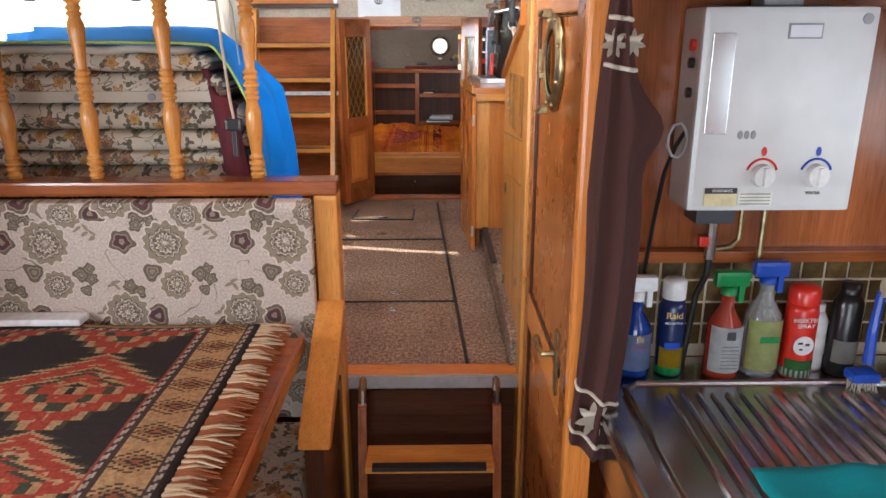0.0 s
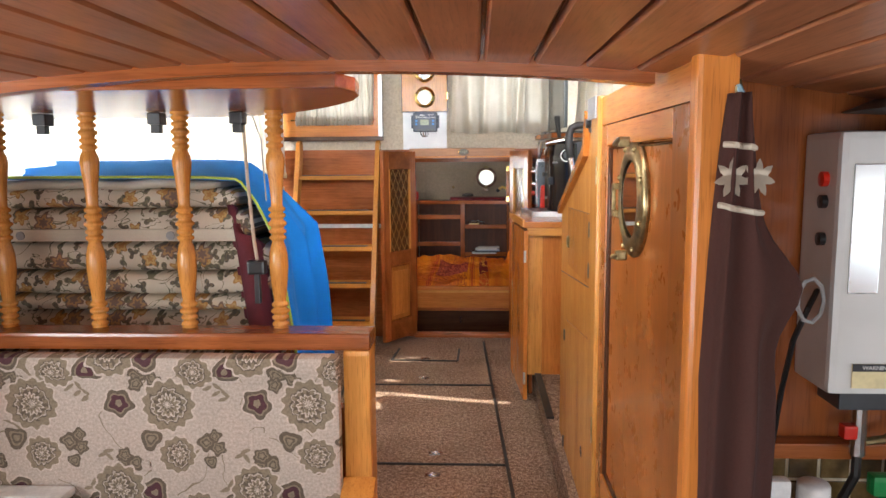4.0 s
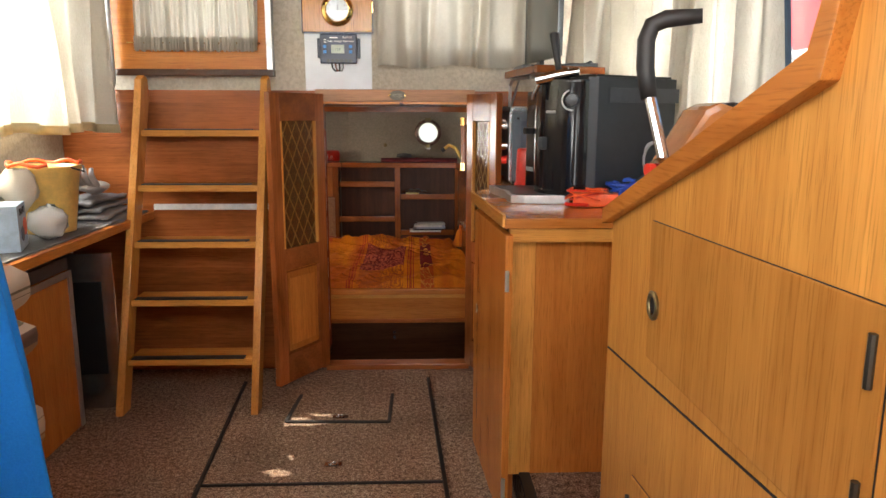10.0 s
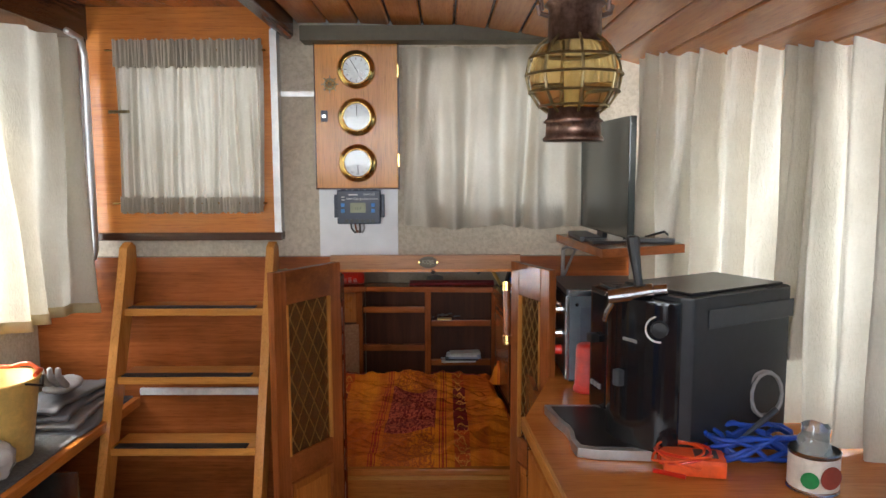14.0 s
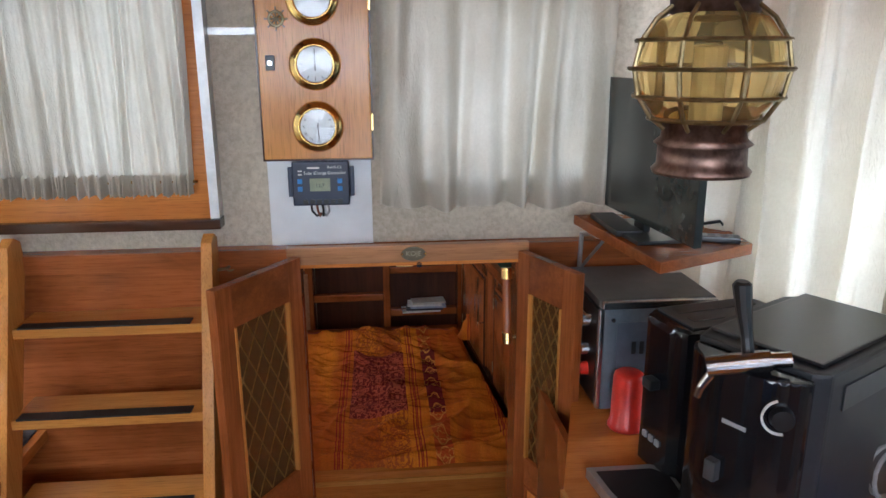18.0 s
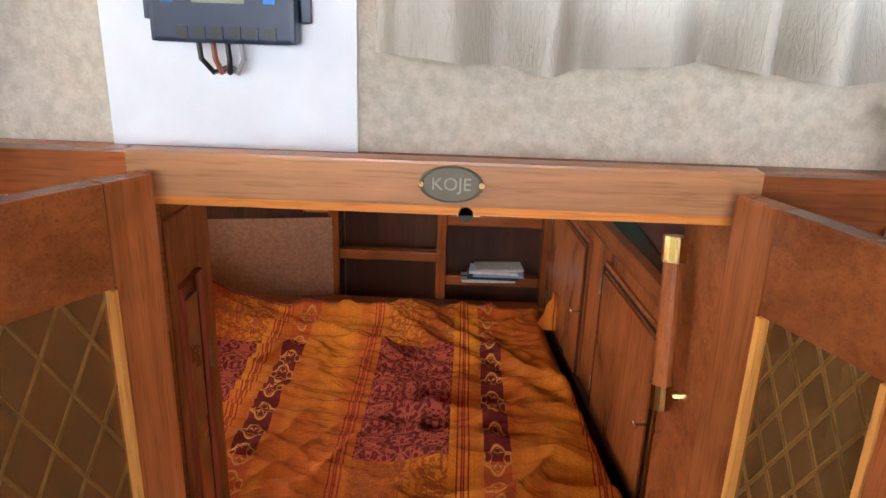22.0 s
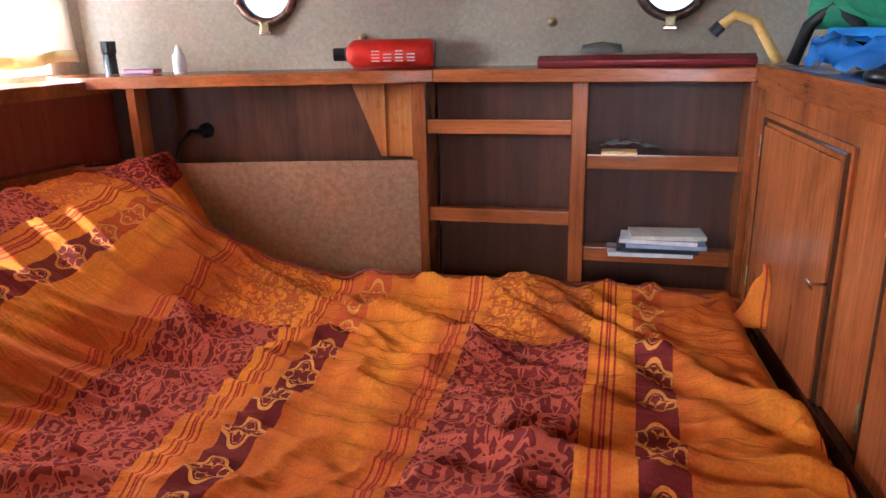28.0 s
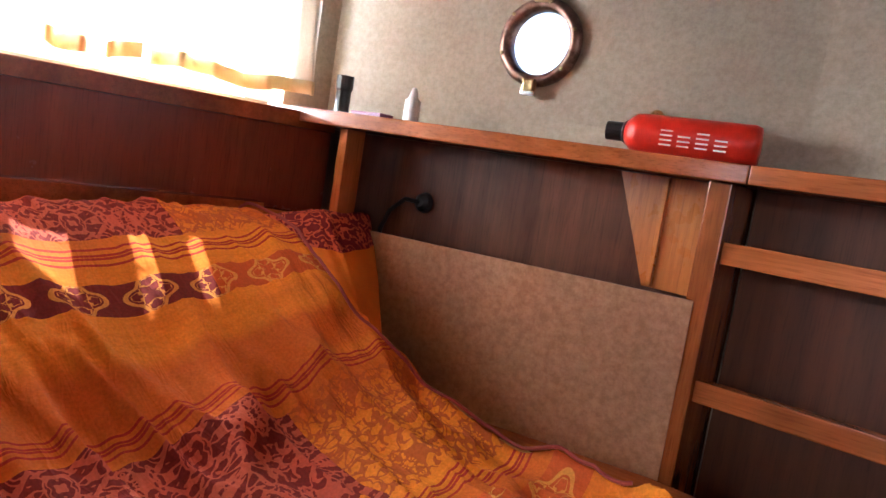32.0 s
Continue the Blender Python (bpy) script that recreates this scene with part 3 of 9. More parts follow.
    col = mix_col(m, math_node(m, "LESS_THAN", math_node(m, "ABSOLUTE", ph), 0.031), col, band)
    col = mix_col(m, 1.0, col, ramp(m, noise_fac(m, tc.outputs["Object"], 240, 2), (0.3, (0.85, 0.85, 0.85)), (0.7, (1.1, 1.1, 1.1))), "MULTIPLY")
    link(m, col, bsdf(m).inputs["Base Color"])
    wr = noise_fac(m, node(m, "ShaderNodeMapping", ("Vector", tc.outputs["Object"]), i_Scale=(4, 15, 5)).outputs[0], 2.0, 3, 0.5, 0.9)
    crest = math_node(m, "POWER", math_node(m, "SUBTRACT", 1.0, math_node(m, "MULTIPLY", math_node(m, "ABSOLUTE", math_node(m, "SUBTRACT", wr, 0.5)), 3.0), True), 3.0)
    bump(m, math_node(m, "ADD", crest, math_node(m, "MULTIPLY", noise_fac(m, tc.outputs["Object"], 60, 3), 0.25)), 0.3, 0.007)
    return m


def pillow_cloth():
    """Orange cotton with a maroon scroll-printed top."""
    m = mat("maroon_scroll_cotton", 0.9, Specular_IOR_Level=0.12)
    tc = node(m, "ShaderNodeTexCoord")
    s = noise_fac(m, tc.outputs["Object"], 50, 1.0, 0.4, 1.1)
    line = math_node(m, "LESS_THAN", math_node(m, "ABSOLUTE", math_node(m, "SUBTRACT", s, 0.48)), 0.06)
    print_col = mix_col(m, line, (0.17, 0.018, 0.022), (0.50, 0.10, 0.045))
    plain_col = mix_col(m, noise_fac(m, tc.outputs["Object"], 9, 4), (0.50, 0.11, 0.010), (0.76, 0.235, 0.018))
    z = node(m, "ShaderNodeSeparateXYZ", ("Vector", tc.outputs["Object"])).outputs[2]
    wave = math_node(m, "ADD", z, math_node(m, "MULTIPLY", noise_fac(m, tc.outputs["Object"], 7, 2), 0.03))
    col = mix_col(m, math_node(m, "GREATER_THAN", wave, 0.475), plain_col, print_col)
    link(m, col, bsdf(m).inputs["Base Color"])
    bump(m, noise_fac(m, tc.outputs["Object"], 14, 4), 0.5, 0.01)
    return m


DUVET = duvet_cloth()
PILLOW = pillow_cloth()
KNOTTED = knotted_carpet()

# ---- building tools ----
def to_mesh(name, bm, material, smooth=False):
    bmesh.ops.recalc_face_normals(bm, faces=bm.faces)
    me = bpy.data.meshes.new(name)
    bm.to_mesh(me)
    bm.free()
    me.materials.append(material)
    if smooth:
        me.shade_smooth()
    return me


def part(name, bm, material, parent, label="", smooth=False):
    ob = new(name, to_mesh(name, bm, material, smooth))
    ob.parent = parent
    ob.matrix_parent_inverse = parent.matrix_basis.inverted() if parent.parent is None else Matrix()
    if label:
        ob["label"] = label
    return ob


def thing(name, label, category, at=(0, 0, 0), group="", kind=""):
    ob = new(name)
    ob.empty_display_size = 0.05
    ob.matrix_basis = Matrix.Translation(at)
    return tagged(ob, label, category, group, kind)


def solo(name, bm, material, label, category, group="", smooth=False, kind=""):
    return tagged(new(name, to_mesh(name, bm, material, smooth)), label, category, group, kind)


def struct(name, bm, material, label="", smooth=False):
    return tagged(new(name, to_mesh(name, bm, material, smooth)), label, "", "", "structure")


def bx(bm, x0, x1, y0, y1, z0, z1, bevel=0.0, m=None):
    vs = [bm.verts.new((x, y, z)) for x in (x0, x1) for y in (y0, y1) for z in (z0, z1)]
    fs = [(0, 1, 3, 2), (4, 6, 7, 5), (0, 4, 5, 1), (2, 3, 7, 6), (0, 2, 6, 4), (1, 5, 7, 3)]
    faces = [bm.faces.new([vs[i] for i in f]) for f in fs]
    if bevel > 0:
        edges = list({e for f in faces for e in f.edges})
        out = bmesh.ops.bevel(bm, geom=edges, offset=bevel, segments=2, affect="EDGES", profile=0.7)
        vs = list({v for f in out["faces"] for v in f.verts} | {v for v in vs if v.is_valid})
    if m is not None:
        bmesh.ops.transform(bm, matrix=m, verts=vs)
    return bm


def box(x0, x1, y0, y1, z0, z1, bevel=0.0, m=None):
    return bx(bmesh.new(), x0, x1, y0, y1, z0, z1, bevel, m)


def boxes(*rows, bevel=0.0):
    bm = bmesh.new()
    for r in rows:
        bx(bm, *r, bevel)
    return bm


def prism(points, axis, a, b, bm=None, bevel=0.0):
    """A profile pulled along an axis: points (u, v) in the other two axes' order."""
    bm = bm or bmesh.new()

    def place(u, v, w):
        return {"x": (w, u, v), "y": (u, w, v), "z": (u, v, w)}[axis]

    lo, hi = ([bm.verts.new(place(u, v, w)) for u, v in points] for w in (a, b))
    faces = [bm.faces.new(lo), bm.faces.new(hi[::-1])]
    n = len(points)
    for i in range(n):
        faces.append(bm.faces.new((lo[i], lo[(i + 1) % n], hi[(i + 1) % n], hi[i])))
    if bevel:
        bmesh.ops.bevel(bm, geom=list({e for f in faces for e in f.edges}), offset=bevel, segments=2, affect="EDGES", profile=0.7)
    return bm


def lathe(profile, seg=24, m=None, bm=None):
    """Rings of (radius, height) turned round z; zero radii close it."""
    bm = bm or bmesh.new()
    rings = []
    for r, z in profile:
        if r <= 1e-6:
            rings.append([bm.verts.new((0, 0, z))])
        else:
            rings.append([bm.verts.new((r * math.cos(2 * math.pi * i / seg), r * math.sin(2 * math.pi * i / seg), z)) for i in range(seg)])
    for a, b in zip(rings, rings[1:]):
        if len(a) == 1 and len(b) == 1:
            continue
        for i in range(seg):
            j = (i + 1) % seg
            if len(a) == 1:
                bm.faces.new((a[0], b[j], b[i]))
            elif len(b) == 1:
                bm.faces.new((a[i], a[j], b[0]))
            else:
                bm.faces.new((a[i], a[j], b[j], b[i]))
    if m is not None:
        bmesh.ops.transform(bm, matrix=m, verts=[v for r in rings for v in r])
    return bm


def tube(points, radius, seg=8, bm=None, closed=False):
    """A round bar along points; radius a number or one per point."""
    bm = bm or bmesh.new()
    pts = [Vector(p) for p in points]
    n = len(pts)
    rings, last = [], None
    for i, p in enumerate(pts):
        a, b = (pts[i - 1] if i or closed else p), (pts[(i + 1) % n] if i < n - 1 or closed else p)
        d = (b - a).normalized()
        if last is None:
            u = d.orthogonal().normalized()
        else:
            u = (last - d * last.dot(d)).normalized()
        last = u
        v = d.cross(u)
        r = radius[i] if isinstance(radius, (list, tuple)) else radius
        rings.append([bm.verts.new(p + (u * math.cos(2 * math.pi * k / seg) + v * math.sin(2 * math.pi * k / seg)) * r) for k in range(seg)])
    pairs = list(zip(rings, rings[1:])) + ([(rings[-1], rings[0])] if closed else [])
    for a, b in pairs:
        for k in range(seg):
            bm.faces.new((a[k], a[(k + 1) % seg], b[(k + 1) % seg], b[k]))
    if not closed:
        bm.faces.new(rings[0][::-1])
        bm.faces.new(rings[-1])
    return bm


def sheet(nx, ny, fn, thick=0.0):
    """A grid of fn(u, v) points with u, v from 0 to 1, given thickness along its normals."""
    bm = bmesh.new()
    g = [[bm.verts.new(fn(i / nx, j / ny)) for j in range(ny + 1)] for i in range(nx + 1)]
    for i in range(nx):
        for j in range(ny):
            bm.faces.new((g[i][j], g[i + 1][j], g[i + 1][j + 1], g[i][j + 1]))
    if thick:
        bmesh.ops.recalc_face_normals(bm, faces=bm.faces)
        bmesh.ops.solidify(bm, geom=bm.faces[:], thickness=thick)
    return bm


def disc_at(x, y, z, axis, r, depth, seg=24, bm=None):
    """A short cylinder whose face looks along minus the axis."""
    m = Matrix.Translation((x, y, z)) @ {"x": Matrix.Rotation(radians(-90), 4, "Y"), "y": Matrix.Rotation(radians(90), 4, "X"), "z": Matrix()}[axis]
    return lathe([(0, 0), (r, 0), (r, depth), (0, depth)], seg, m, bm)


def text(name, body, size, m, material, parent, extrude=0.0004, align="CENTER"):
    cu = bpy.data.curves.new(name, "FONT")
    cu.body, cu.size, cu.extrude, cu.align_x, cu.align_y = body, size, extrude, align, "CENTER"
    tmp = bpy.data.objects.new(name, cu)
    dg = bpy.context.evaluated_depsgraph_get()
    scene.collection.objects.link(tmp)
    dg.update()
    me = bpy.data.meshes.new_from_object(tmp.evaluated_get(bpy.context.evaluated_depsgraph_get()))
    bpy.data.objects.remove(tmp)
    me.transform(m)
    me.materials.clear()
    me.materials.append(material)
    ob = new(name, me)
    ob.parent = parent
    ob.matrix_parent_inverse = parent.matrix_basis.inverted() if parent.parent is None else Matrix()
    return ob

# ---- the boat's shell ----
# z 0 is the wheelhouse floor; the galley lies 0.55 m lower, the berth cabin beyond y 4.78.
ZL = -0.55
struct("floor_wheelhouse", boxes((-1.2, 1.25, 2.19, 4.66, -0.06, -0.004)), CARPET, "brown flecked carpet floor of the wheelhouse")
struct("floor_galley", boxes((-1.45, 1.45, -1.7, 2.19, ZL - 0.06, ZL)), CARPET, "brown carpet floor of the sunken galley")
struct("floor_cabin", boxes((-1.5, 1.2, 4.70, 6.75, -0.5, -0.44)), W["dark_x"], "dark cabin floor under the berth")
# step between galley and wheelhouse
struct("wall_step", boxes((-0.06, 0.52, 2.19, 2.23, ZL, -0.02)), W["dark_x"], "dark stained step riser")
struct("trim_sill", boxes((-0.06, 0.52, 2.155, 2.235, -0.018, 0.008), bevel=0.004), W["teak_x"], "light wooden sill")
struct("trim_sill_metal", boxes((-0.06, 0.52, 2.138, 2.1545, -0.028, 0.0105)), ALU, "aluminium edging of the sill")
# galley shell
# The opening here is unseen, made for the added aft fill.
struct("wall_galley_back", boxes((-1.5, -0.66, -1.76, -1.7, ZL, 1.4), (0.86, 1.5, -1.76, -1.7, ZL, 1.4), (-0.66, 0.86, -1.76, -1.7, ZL, 0.04), (-0.66, 0.86, -1.76, -1.7, 1.06, 1.4)), W["mahog_z"], "varnished plank wall")
for sx in (-1, 1):
    x0, x1 = sorted((sx * 1.45, sx * 1.5))
    struct("wall_galley_left" if sx < 0 else "wall_galley_right",
           boxes((x0, x1, -1.7, 2.19, ZL, 0.7), (x0, x1, -1.7, 2.19, 1.2, 1.4), (x0, x1, -1.7, -0.3, 0.7, 1.2), (x0, x1, 1.3, 2.19, 0.7, 1.2)), W["mahog_y"], "varnished side wall with a window")
struct("wall_galley_left_front", boxes((-1.45, -0.06, 2.19, 2.23, ZL, 0.42)), W["mahog_x"], "varnished bulkhead behind the settee")


def camber(x, y):
    return 1.205 - 0.10 * x * x


def plank_ceiling(name, x0, x1, n, y0, y1, height, material, label, far_end=None):
    bm = bmesh.new()
    w = (x1 - x0) / n
    for i in range(n):
        a, b = x0 + i * w + 0.003, x0 + (i + 1) * w - 0.003
        za, zb = height(a, 0), height(b, 0)
        prism([(a, za), (a + 0.004, za - 0.005), (b - 0.004, zb - 0.005), (b, zb), (b, zb + 0.012), (a, za + 0.012)], "y", y0, far_end((a + b) / 2) if far_end else y1, bm)
    bm2 = bmesh.new()
    for i in range(n):
        a, b = x0 + i * w, x0 + (i + 1) * w
        za, zb = height(a, 0), height(b, 0)
        prism([(a, za + 0.006), (b, zb + 0.006), (b, zb + 0.05), (a, za + 0.05)], "y", y0, far_end((a + b) / 2) if far_end else y1, bm2)
    ob = struct(name, bm, material, label)
    back = new(name + "_backing", to_mesh(name + "_backing", bm2, W["dark_y"]))
    tagged(back, "dark boards behind the ceiling planks", "", "", "structure")
    return ob


plank_ceiling("ceiling_galley", -1.53, 1.546, 40, -1.76, 1.56, camber, wood("satin_mahogany", (0.25, 0.092, 0.040), (0.53, 0.222, 0.102), "y", 0.36, 0.12, 9.0, 0.15), "low varnished plank ceiling")
bmb = bmesh.new()
for k in range(30):
    a, b = -1.5 + k * 0.1, -1.4 + k * 0.1
    if a >= 0.5:
        break
    prism([(a, camber(a, 0) - 0.022), (b, camber(b, 0) - 0.022), (b, camber(b, 0) + 0.05), (a, camber(a, 0) + 0.05)], "y", 1.561, 1.60, bmb)
struct("trim_ceiling_edge", bmb, W["mahog_x"], "curved wooden edge of the low ceiling")
# roof part over the settee: the coach roof steps up to the wheelhouse
struct("wall_step_up_left", boxes((-1.5, -1.2, 1.6, 2.2, 1.0, 1.9)), W["mahog_z"], "closing wall")
# The opening is assumed, cut for the added rear fill.
struct("wall_step_up", boxes((-1.5, -0.87, 1.561, 1.60, 1.25, 1.95), (0.97, 1.5, 1.561, 1.60, 1.25, 1.95), (-0.87, 0.97, 1.561, 1.60, 1.25, 1.35), (-0.87, 0.97, 1.561, 1.60, 1.81, 1.95)), PLASTER, "beige upright over the low ceiling")

# aisle wall of the washroom and the instrument cupboard, x 0.52
struct("wall_galley_bulkhead", boxes((0.56, 1.5, 1.58, 1.62, 0.58, 1.20), (0.56, 1.5, 1.58, 1.62, ZL, 0.34)), W["mahog_z"], "varnished mahogany bulkhead behind the heater")
struct("wall_tile_backing", boxes((0.545, 1.5, 1.592, 1.62, 0.34, 0.58)), plain("cream_grout", (0.74, 0.66, 0.47), 0.8), "cream grouted wall behind the tiles")
struct("trim_corner_post", boxes((0.505, 0.558, 1.366, 1.400, ZL, 1.185), bevel=0.007), W["teak_z"], "rounded teak corner post")
struct("wall_washroom_top", boxes((0.515, 0.56, 1.4005, 2.2, 1.122, 1.185)), W["teak_y"], "wood rail over the washroom door")
struct("wall_washroom_far", boxes((0.58, 1.25, 2.16, 2.2, ZL, 0.98)), W["mahog_z"], "varnished washroom wall")

# wheelhouse shell
struct("wall_wheelhouse_left", boxes((-1.2, -1.13, 1.6, 4.7, -0.06, 0.98), (-1.2, -1.13, 1.6, 4.7, 1.78, 1.95), (-1.2, -1.13, 4.4, 4.7, 0.98, 1.78), (-1.2, -1.13, 1.6, 2.3, 0.98, 1.78)), PLASTER, "beige cabin side with a long window")
struct("wall_wheelhouse_right", boxes((1.19, 1.25, 1.6, 4.7, -0.06, 0.86), (1.19, 1.25, 1.6, 4.7, 1.72, 1.95), (1.19, 1.25, 4.45, 4.7, 0.86, 1.72), (1.19, 1.25, 1.6, 2.3, 0.86, 1.72)), PLASTER, "beige cabin side with a long window")
struct("trim_window_post", prism([(3.875, 1.72), (3.907, 1.72), (3.735, 0.86), (3.703, 0.86)], "x", 1.20, 1.235), plain("slate_blue_paint", (0.07, 0.10, 0.13), 0.4), "slate blue raked window post")
WY = 4.69
struct("wall_wheelhouse_front", boxes((-1.2, -0.93, WY, 4.78, 1.10, 1.95), (-0.93, -0.34, WY, 4.78, 1.10, 1.175), (-0.93, -0.34, WY, 4.78, 1.88, 1.95), (-0.34, 0.14, WY, 4.78, 1.10, 1.95),
                                     (0.14, 0.62, WY, 4.78, 1.10, 1.28), (0.14, 0.62, WY, 4.78, 1.72, 1.95), (0.62, 1.25, WY, 4.78, 1.10, 1.95)), PLASTER, "beige textured front wall of the wheelhouse")
struct("wall_front_wood", boxes((-1.2, -0.205, 4.64, 4.78, -0.06, 1.108), (-0.2048, -0.145, 4.64, 4.757, -0.06, 1.108), (0.435, 1.25, 4.64, 4.78, -0.06, 1.108), (-0.145, 0.435, 4.64, 4.78, 1.075, 1.108)), W["mahog_x"], "varnished mahogany lower front wall")
struct("trim_lintel", boxes((-0.163, 0.448, 4.615, 4.639, 1.072, 1.117), bevel=0.003), wood("worn_teak", (0.27, 0.115, 0.042), (0.47, 0.225, 0.095), "x", 0.38, 0.1, 9.0, 0.15), "teak lintel over the berth doors")
struct("trim_lintel_lip", boxes((-0.145, 0.435, 4.622, 4.66, 1.062, 1.0715)), W["teak_x"], "thin pale strip under the lintel")
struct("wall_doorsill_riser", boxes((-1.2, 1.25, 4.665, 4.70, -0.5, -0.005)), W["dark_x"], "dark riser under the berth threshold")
struct("trim_doorsill", boxes((-0.145, 0.435, 4.60, 4.665, -0.004, 0.022), bevel=0.004), W["mahog_x"], "worn mahogany threshold")


def wheel_roof(x, y):
    return 1.862 - 0.125 * max(0.0, x + 0.2) ** 2 - 0.06 * max(0.0, -x - 0.95) ** 2


plank_ceiling("ceiling_wheelhouse", -0.27, 1.25, 15, 1.56, 4.78, wheel_roof, W["teak_y"], "varnished plank roof")
struct("ceiling_hatch", boxes((-1.2, -0.27, 1.56, 4.78, 1.90, 1.95)), W["mahog_y"], "glossy dark sliding hatch cover")
struct("trim_hatch_beam", boxes((-0.31, -0.27, 1.6, 4.66, 1.81, 1.90), (-1.2, -0.92, 1.6, 4.66, 1.80, 1.90), bevel=0.004), W["dark_y"], "dark brown hatch runner")
struct("trim_front_beam", boxes((-0.24, 0.62, 4.60, 4.69, 1.787, 1.832)), plain("olive_brown_paint", (0.10, 0.085, 0.05), 0.5), "olive brown painted deck beam")

# berth cabin
HULL = Matrix.Translation((-1.09, 6.32, 0)) @ Matrix.Rotation(math.atan2(-1.52, -0.27), 4, "Z")   # x runs aft along the hull side, y inboard


def hull_boxes(*rows):
    bm = boxes(*rows)
    bm.transform(HULL)
    return bm


struct("wall_cabin_left", hull_boxes((-0.3, 1.62, -0.22, -0.16, -0.5, 0.72), (-0.3, 1.62, -0.22, -0.16, 1.015, 1.2), (-0.3, 0.02, -0.22, -0.16, 0.72, 1.015), (1.4, 1.62, -0.22, -0.16, 0.72, 1.015)), PLASTER_C, "dimmed tan covered hull side with a window")
struct("wall_cabin_panelling", hull_boxes((-0.02, 1.6, -0.03, 0.0, -0.44, 0.672)), W["hull_z"], "red-brown varnished hull panelling")
struct("trim_cabin_ledge", hull_boxes((-0.02, 1.6, -0.16, 0.012, 0.673, 0.705)), W["mahog_x"], "varnished window ledge")
struct("trim_cabin_rail", hull_boxes((0.14, 1.5, 0.001, 0.05, 0.478, 0.515), (0.55, 0.60, 0.001, 0.04, 0.2, 0.477)), W["mahog_x"], "varnished hull rail")
struct("trim_cabin_fiddle", prism([(-1.225, 6.065), (-0.985, 6.242), (-0.985, 6.29), (-1.25, 6.10)], "z", 0.468, 0.504, bevel=0.004), W["mahog_x"], "varnished rail across the berth corner")
struct("wall_cabin_right", boxes((1.1, 1.18, 4.78, 6.75, -0.5, 0.78), (1.1, 1.18, 4.78, 6.75, 1.06, 1.2), (1.1, 1.18, 4.78, 5.1, 0.78, 1.06), (1.1, 1.18, 6.2, 6.75, 0.78, 1.06)), PLASTER_C, "dimmed tan covered hull side with a window")


def wall_with_holes(name, p0, p1, z0, z1, thick, holes, material, label, cells=14):
    """An upright wall from p0 to p1 with round holes (distance along, height, radius)."""
    d = Vector((p1[0] - p0[0], p1[1] - p0[1], 0))
    length = d.length
    d.normalize()
    back = Vector((-d.y, d.x, 0)) * thick
    bm = bmesh.new()
    cuts = [0.0]
    for s, z, r in holes:
        cuts += [s - r * 1.5, s + r * 1.5]
    cuts.append(length)

    def vert(s, z, o):
        p = Vector((*p0, 0)) + d * s + (back if o else Vector())
        return bm.verts.new((p.x, p.y, z))

    def quad(s0, s1, za, zb):
        for o in (0, 1):
            bm.faces.new([vert(*q, o) for q in ((s0, za), (s1, za), (s1, zb), (s0, zb))])

    for i in range(0, len(cuts) - 1, 2):
        quad(cuts[i], cuts[i + 1], z0, z1)
    for s, z, r in holes:
        a, b, h = s - r * 1.5, s + r * 1.5, r * 1.5
        quad(a, b, z0, z - h)
        quad(a, b, z + h, z1)
        n = 32
        for k in range(n):
            t0, t1 = 2 * math.pi * k / n, 2 * math.pi * (k + 1) / n

            def sq(t):
                c, si = math.cos(t), math.sin(t)
                q = h / max(abs(c), abs(si))
                return s + c * q, z + si * q

            for o in (0, 1):
                bm.faces.new([vert(s + r * math.cos(t0), z + r * math.sin(t0), o), vert(*sq(t0), o), vert(*sq(t1), o), vert(s + r * math.cos(t1), z + r * math.sin(t1), o)])
            bm.faces.new([vert(s + r * math.cos(t0), z + r * math.sin(t0), 0), vert(s + r * math.cos(t1), z + r * math.sin(t1), 0),
                          vert(s + r * math.cos(t1), z + r * math.sin(t1), 1), vert(s + r * math.cos(t0), z + r * math.sin(t0), 1)])
    bmesh.ops.remove_doubles(bm, verts=bm.verts, dist=1e-5)
    return struct(name, bm, material, label)


KINK = (-0.22, 6.61)
LEFT_END, RIGHT_END = (-1.5, 6.40), (1.18, 6.53)
PORTS = ((0.307, 0.902), (-0.722, 0.912))
dl = math.hypot(KINK[0] - LEFT_END[0], KINK[1] - LEFT_END[1])
wall_with_holes("wall_cabin_end_left", LEFT_END, KINK, -0.5, 1.2, 0.02, [((PORTS[1][0] + 1.5) / (KINK[0] + 1.5) * dl, PORTS[1][1], 0.072)], PLASTER_C, "dimmed tan textured end wall of the berth cabin")
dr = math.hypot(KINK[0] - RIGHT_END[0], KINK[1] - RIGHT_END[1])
wall_with_holes("wall_cabin_end_right", KINK, RIGHT_END, -0.5, 1.2, 0.02, [((PORTS[0][0] - KINK[0]) / (RIGHT_END[0] - KINK[0]) * dr, PORTS[0][1], 0.072)], PLASTER_C, "dimmed tan textured end wall of the berth cabin")
def cabin_roof(x, y):
    return 1.075 - 0.02 * x * x


plank_ceiling("ceiling_cabin", -1.55, 1.18, 24, 4.78, 6.6, cabin_roof, W["mahog_y"], "low varnished plank ceiling of the berth cabin", lambda x: min(6.6, 6.32 - (-1.25 - x) / 0.1776))
struct("trim_cabin_ceiling", boxes((-1.42, 1.1, 6.44, 6.47, 1.035, 1.066)), W["mahog_x"], "wooden trim under the cabin ceiling")

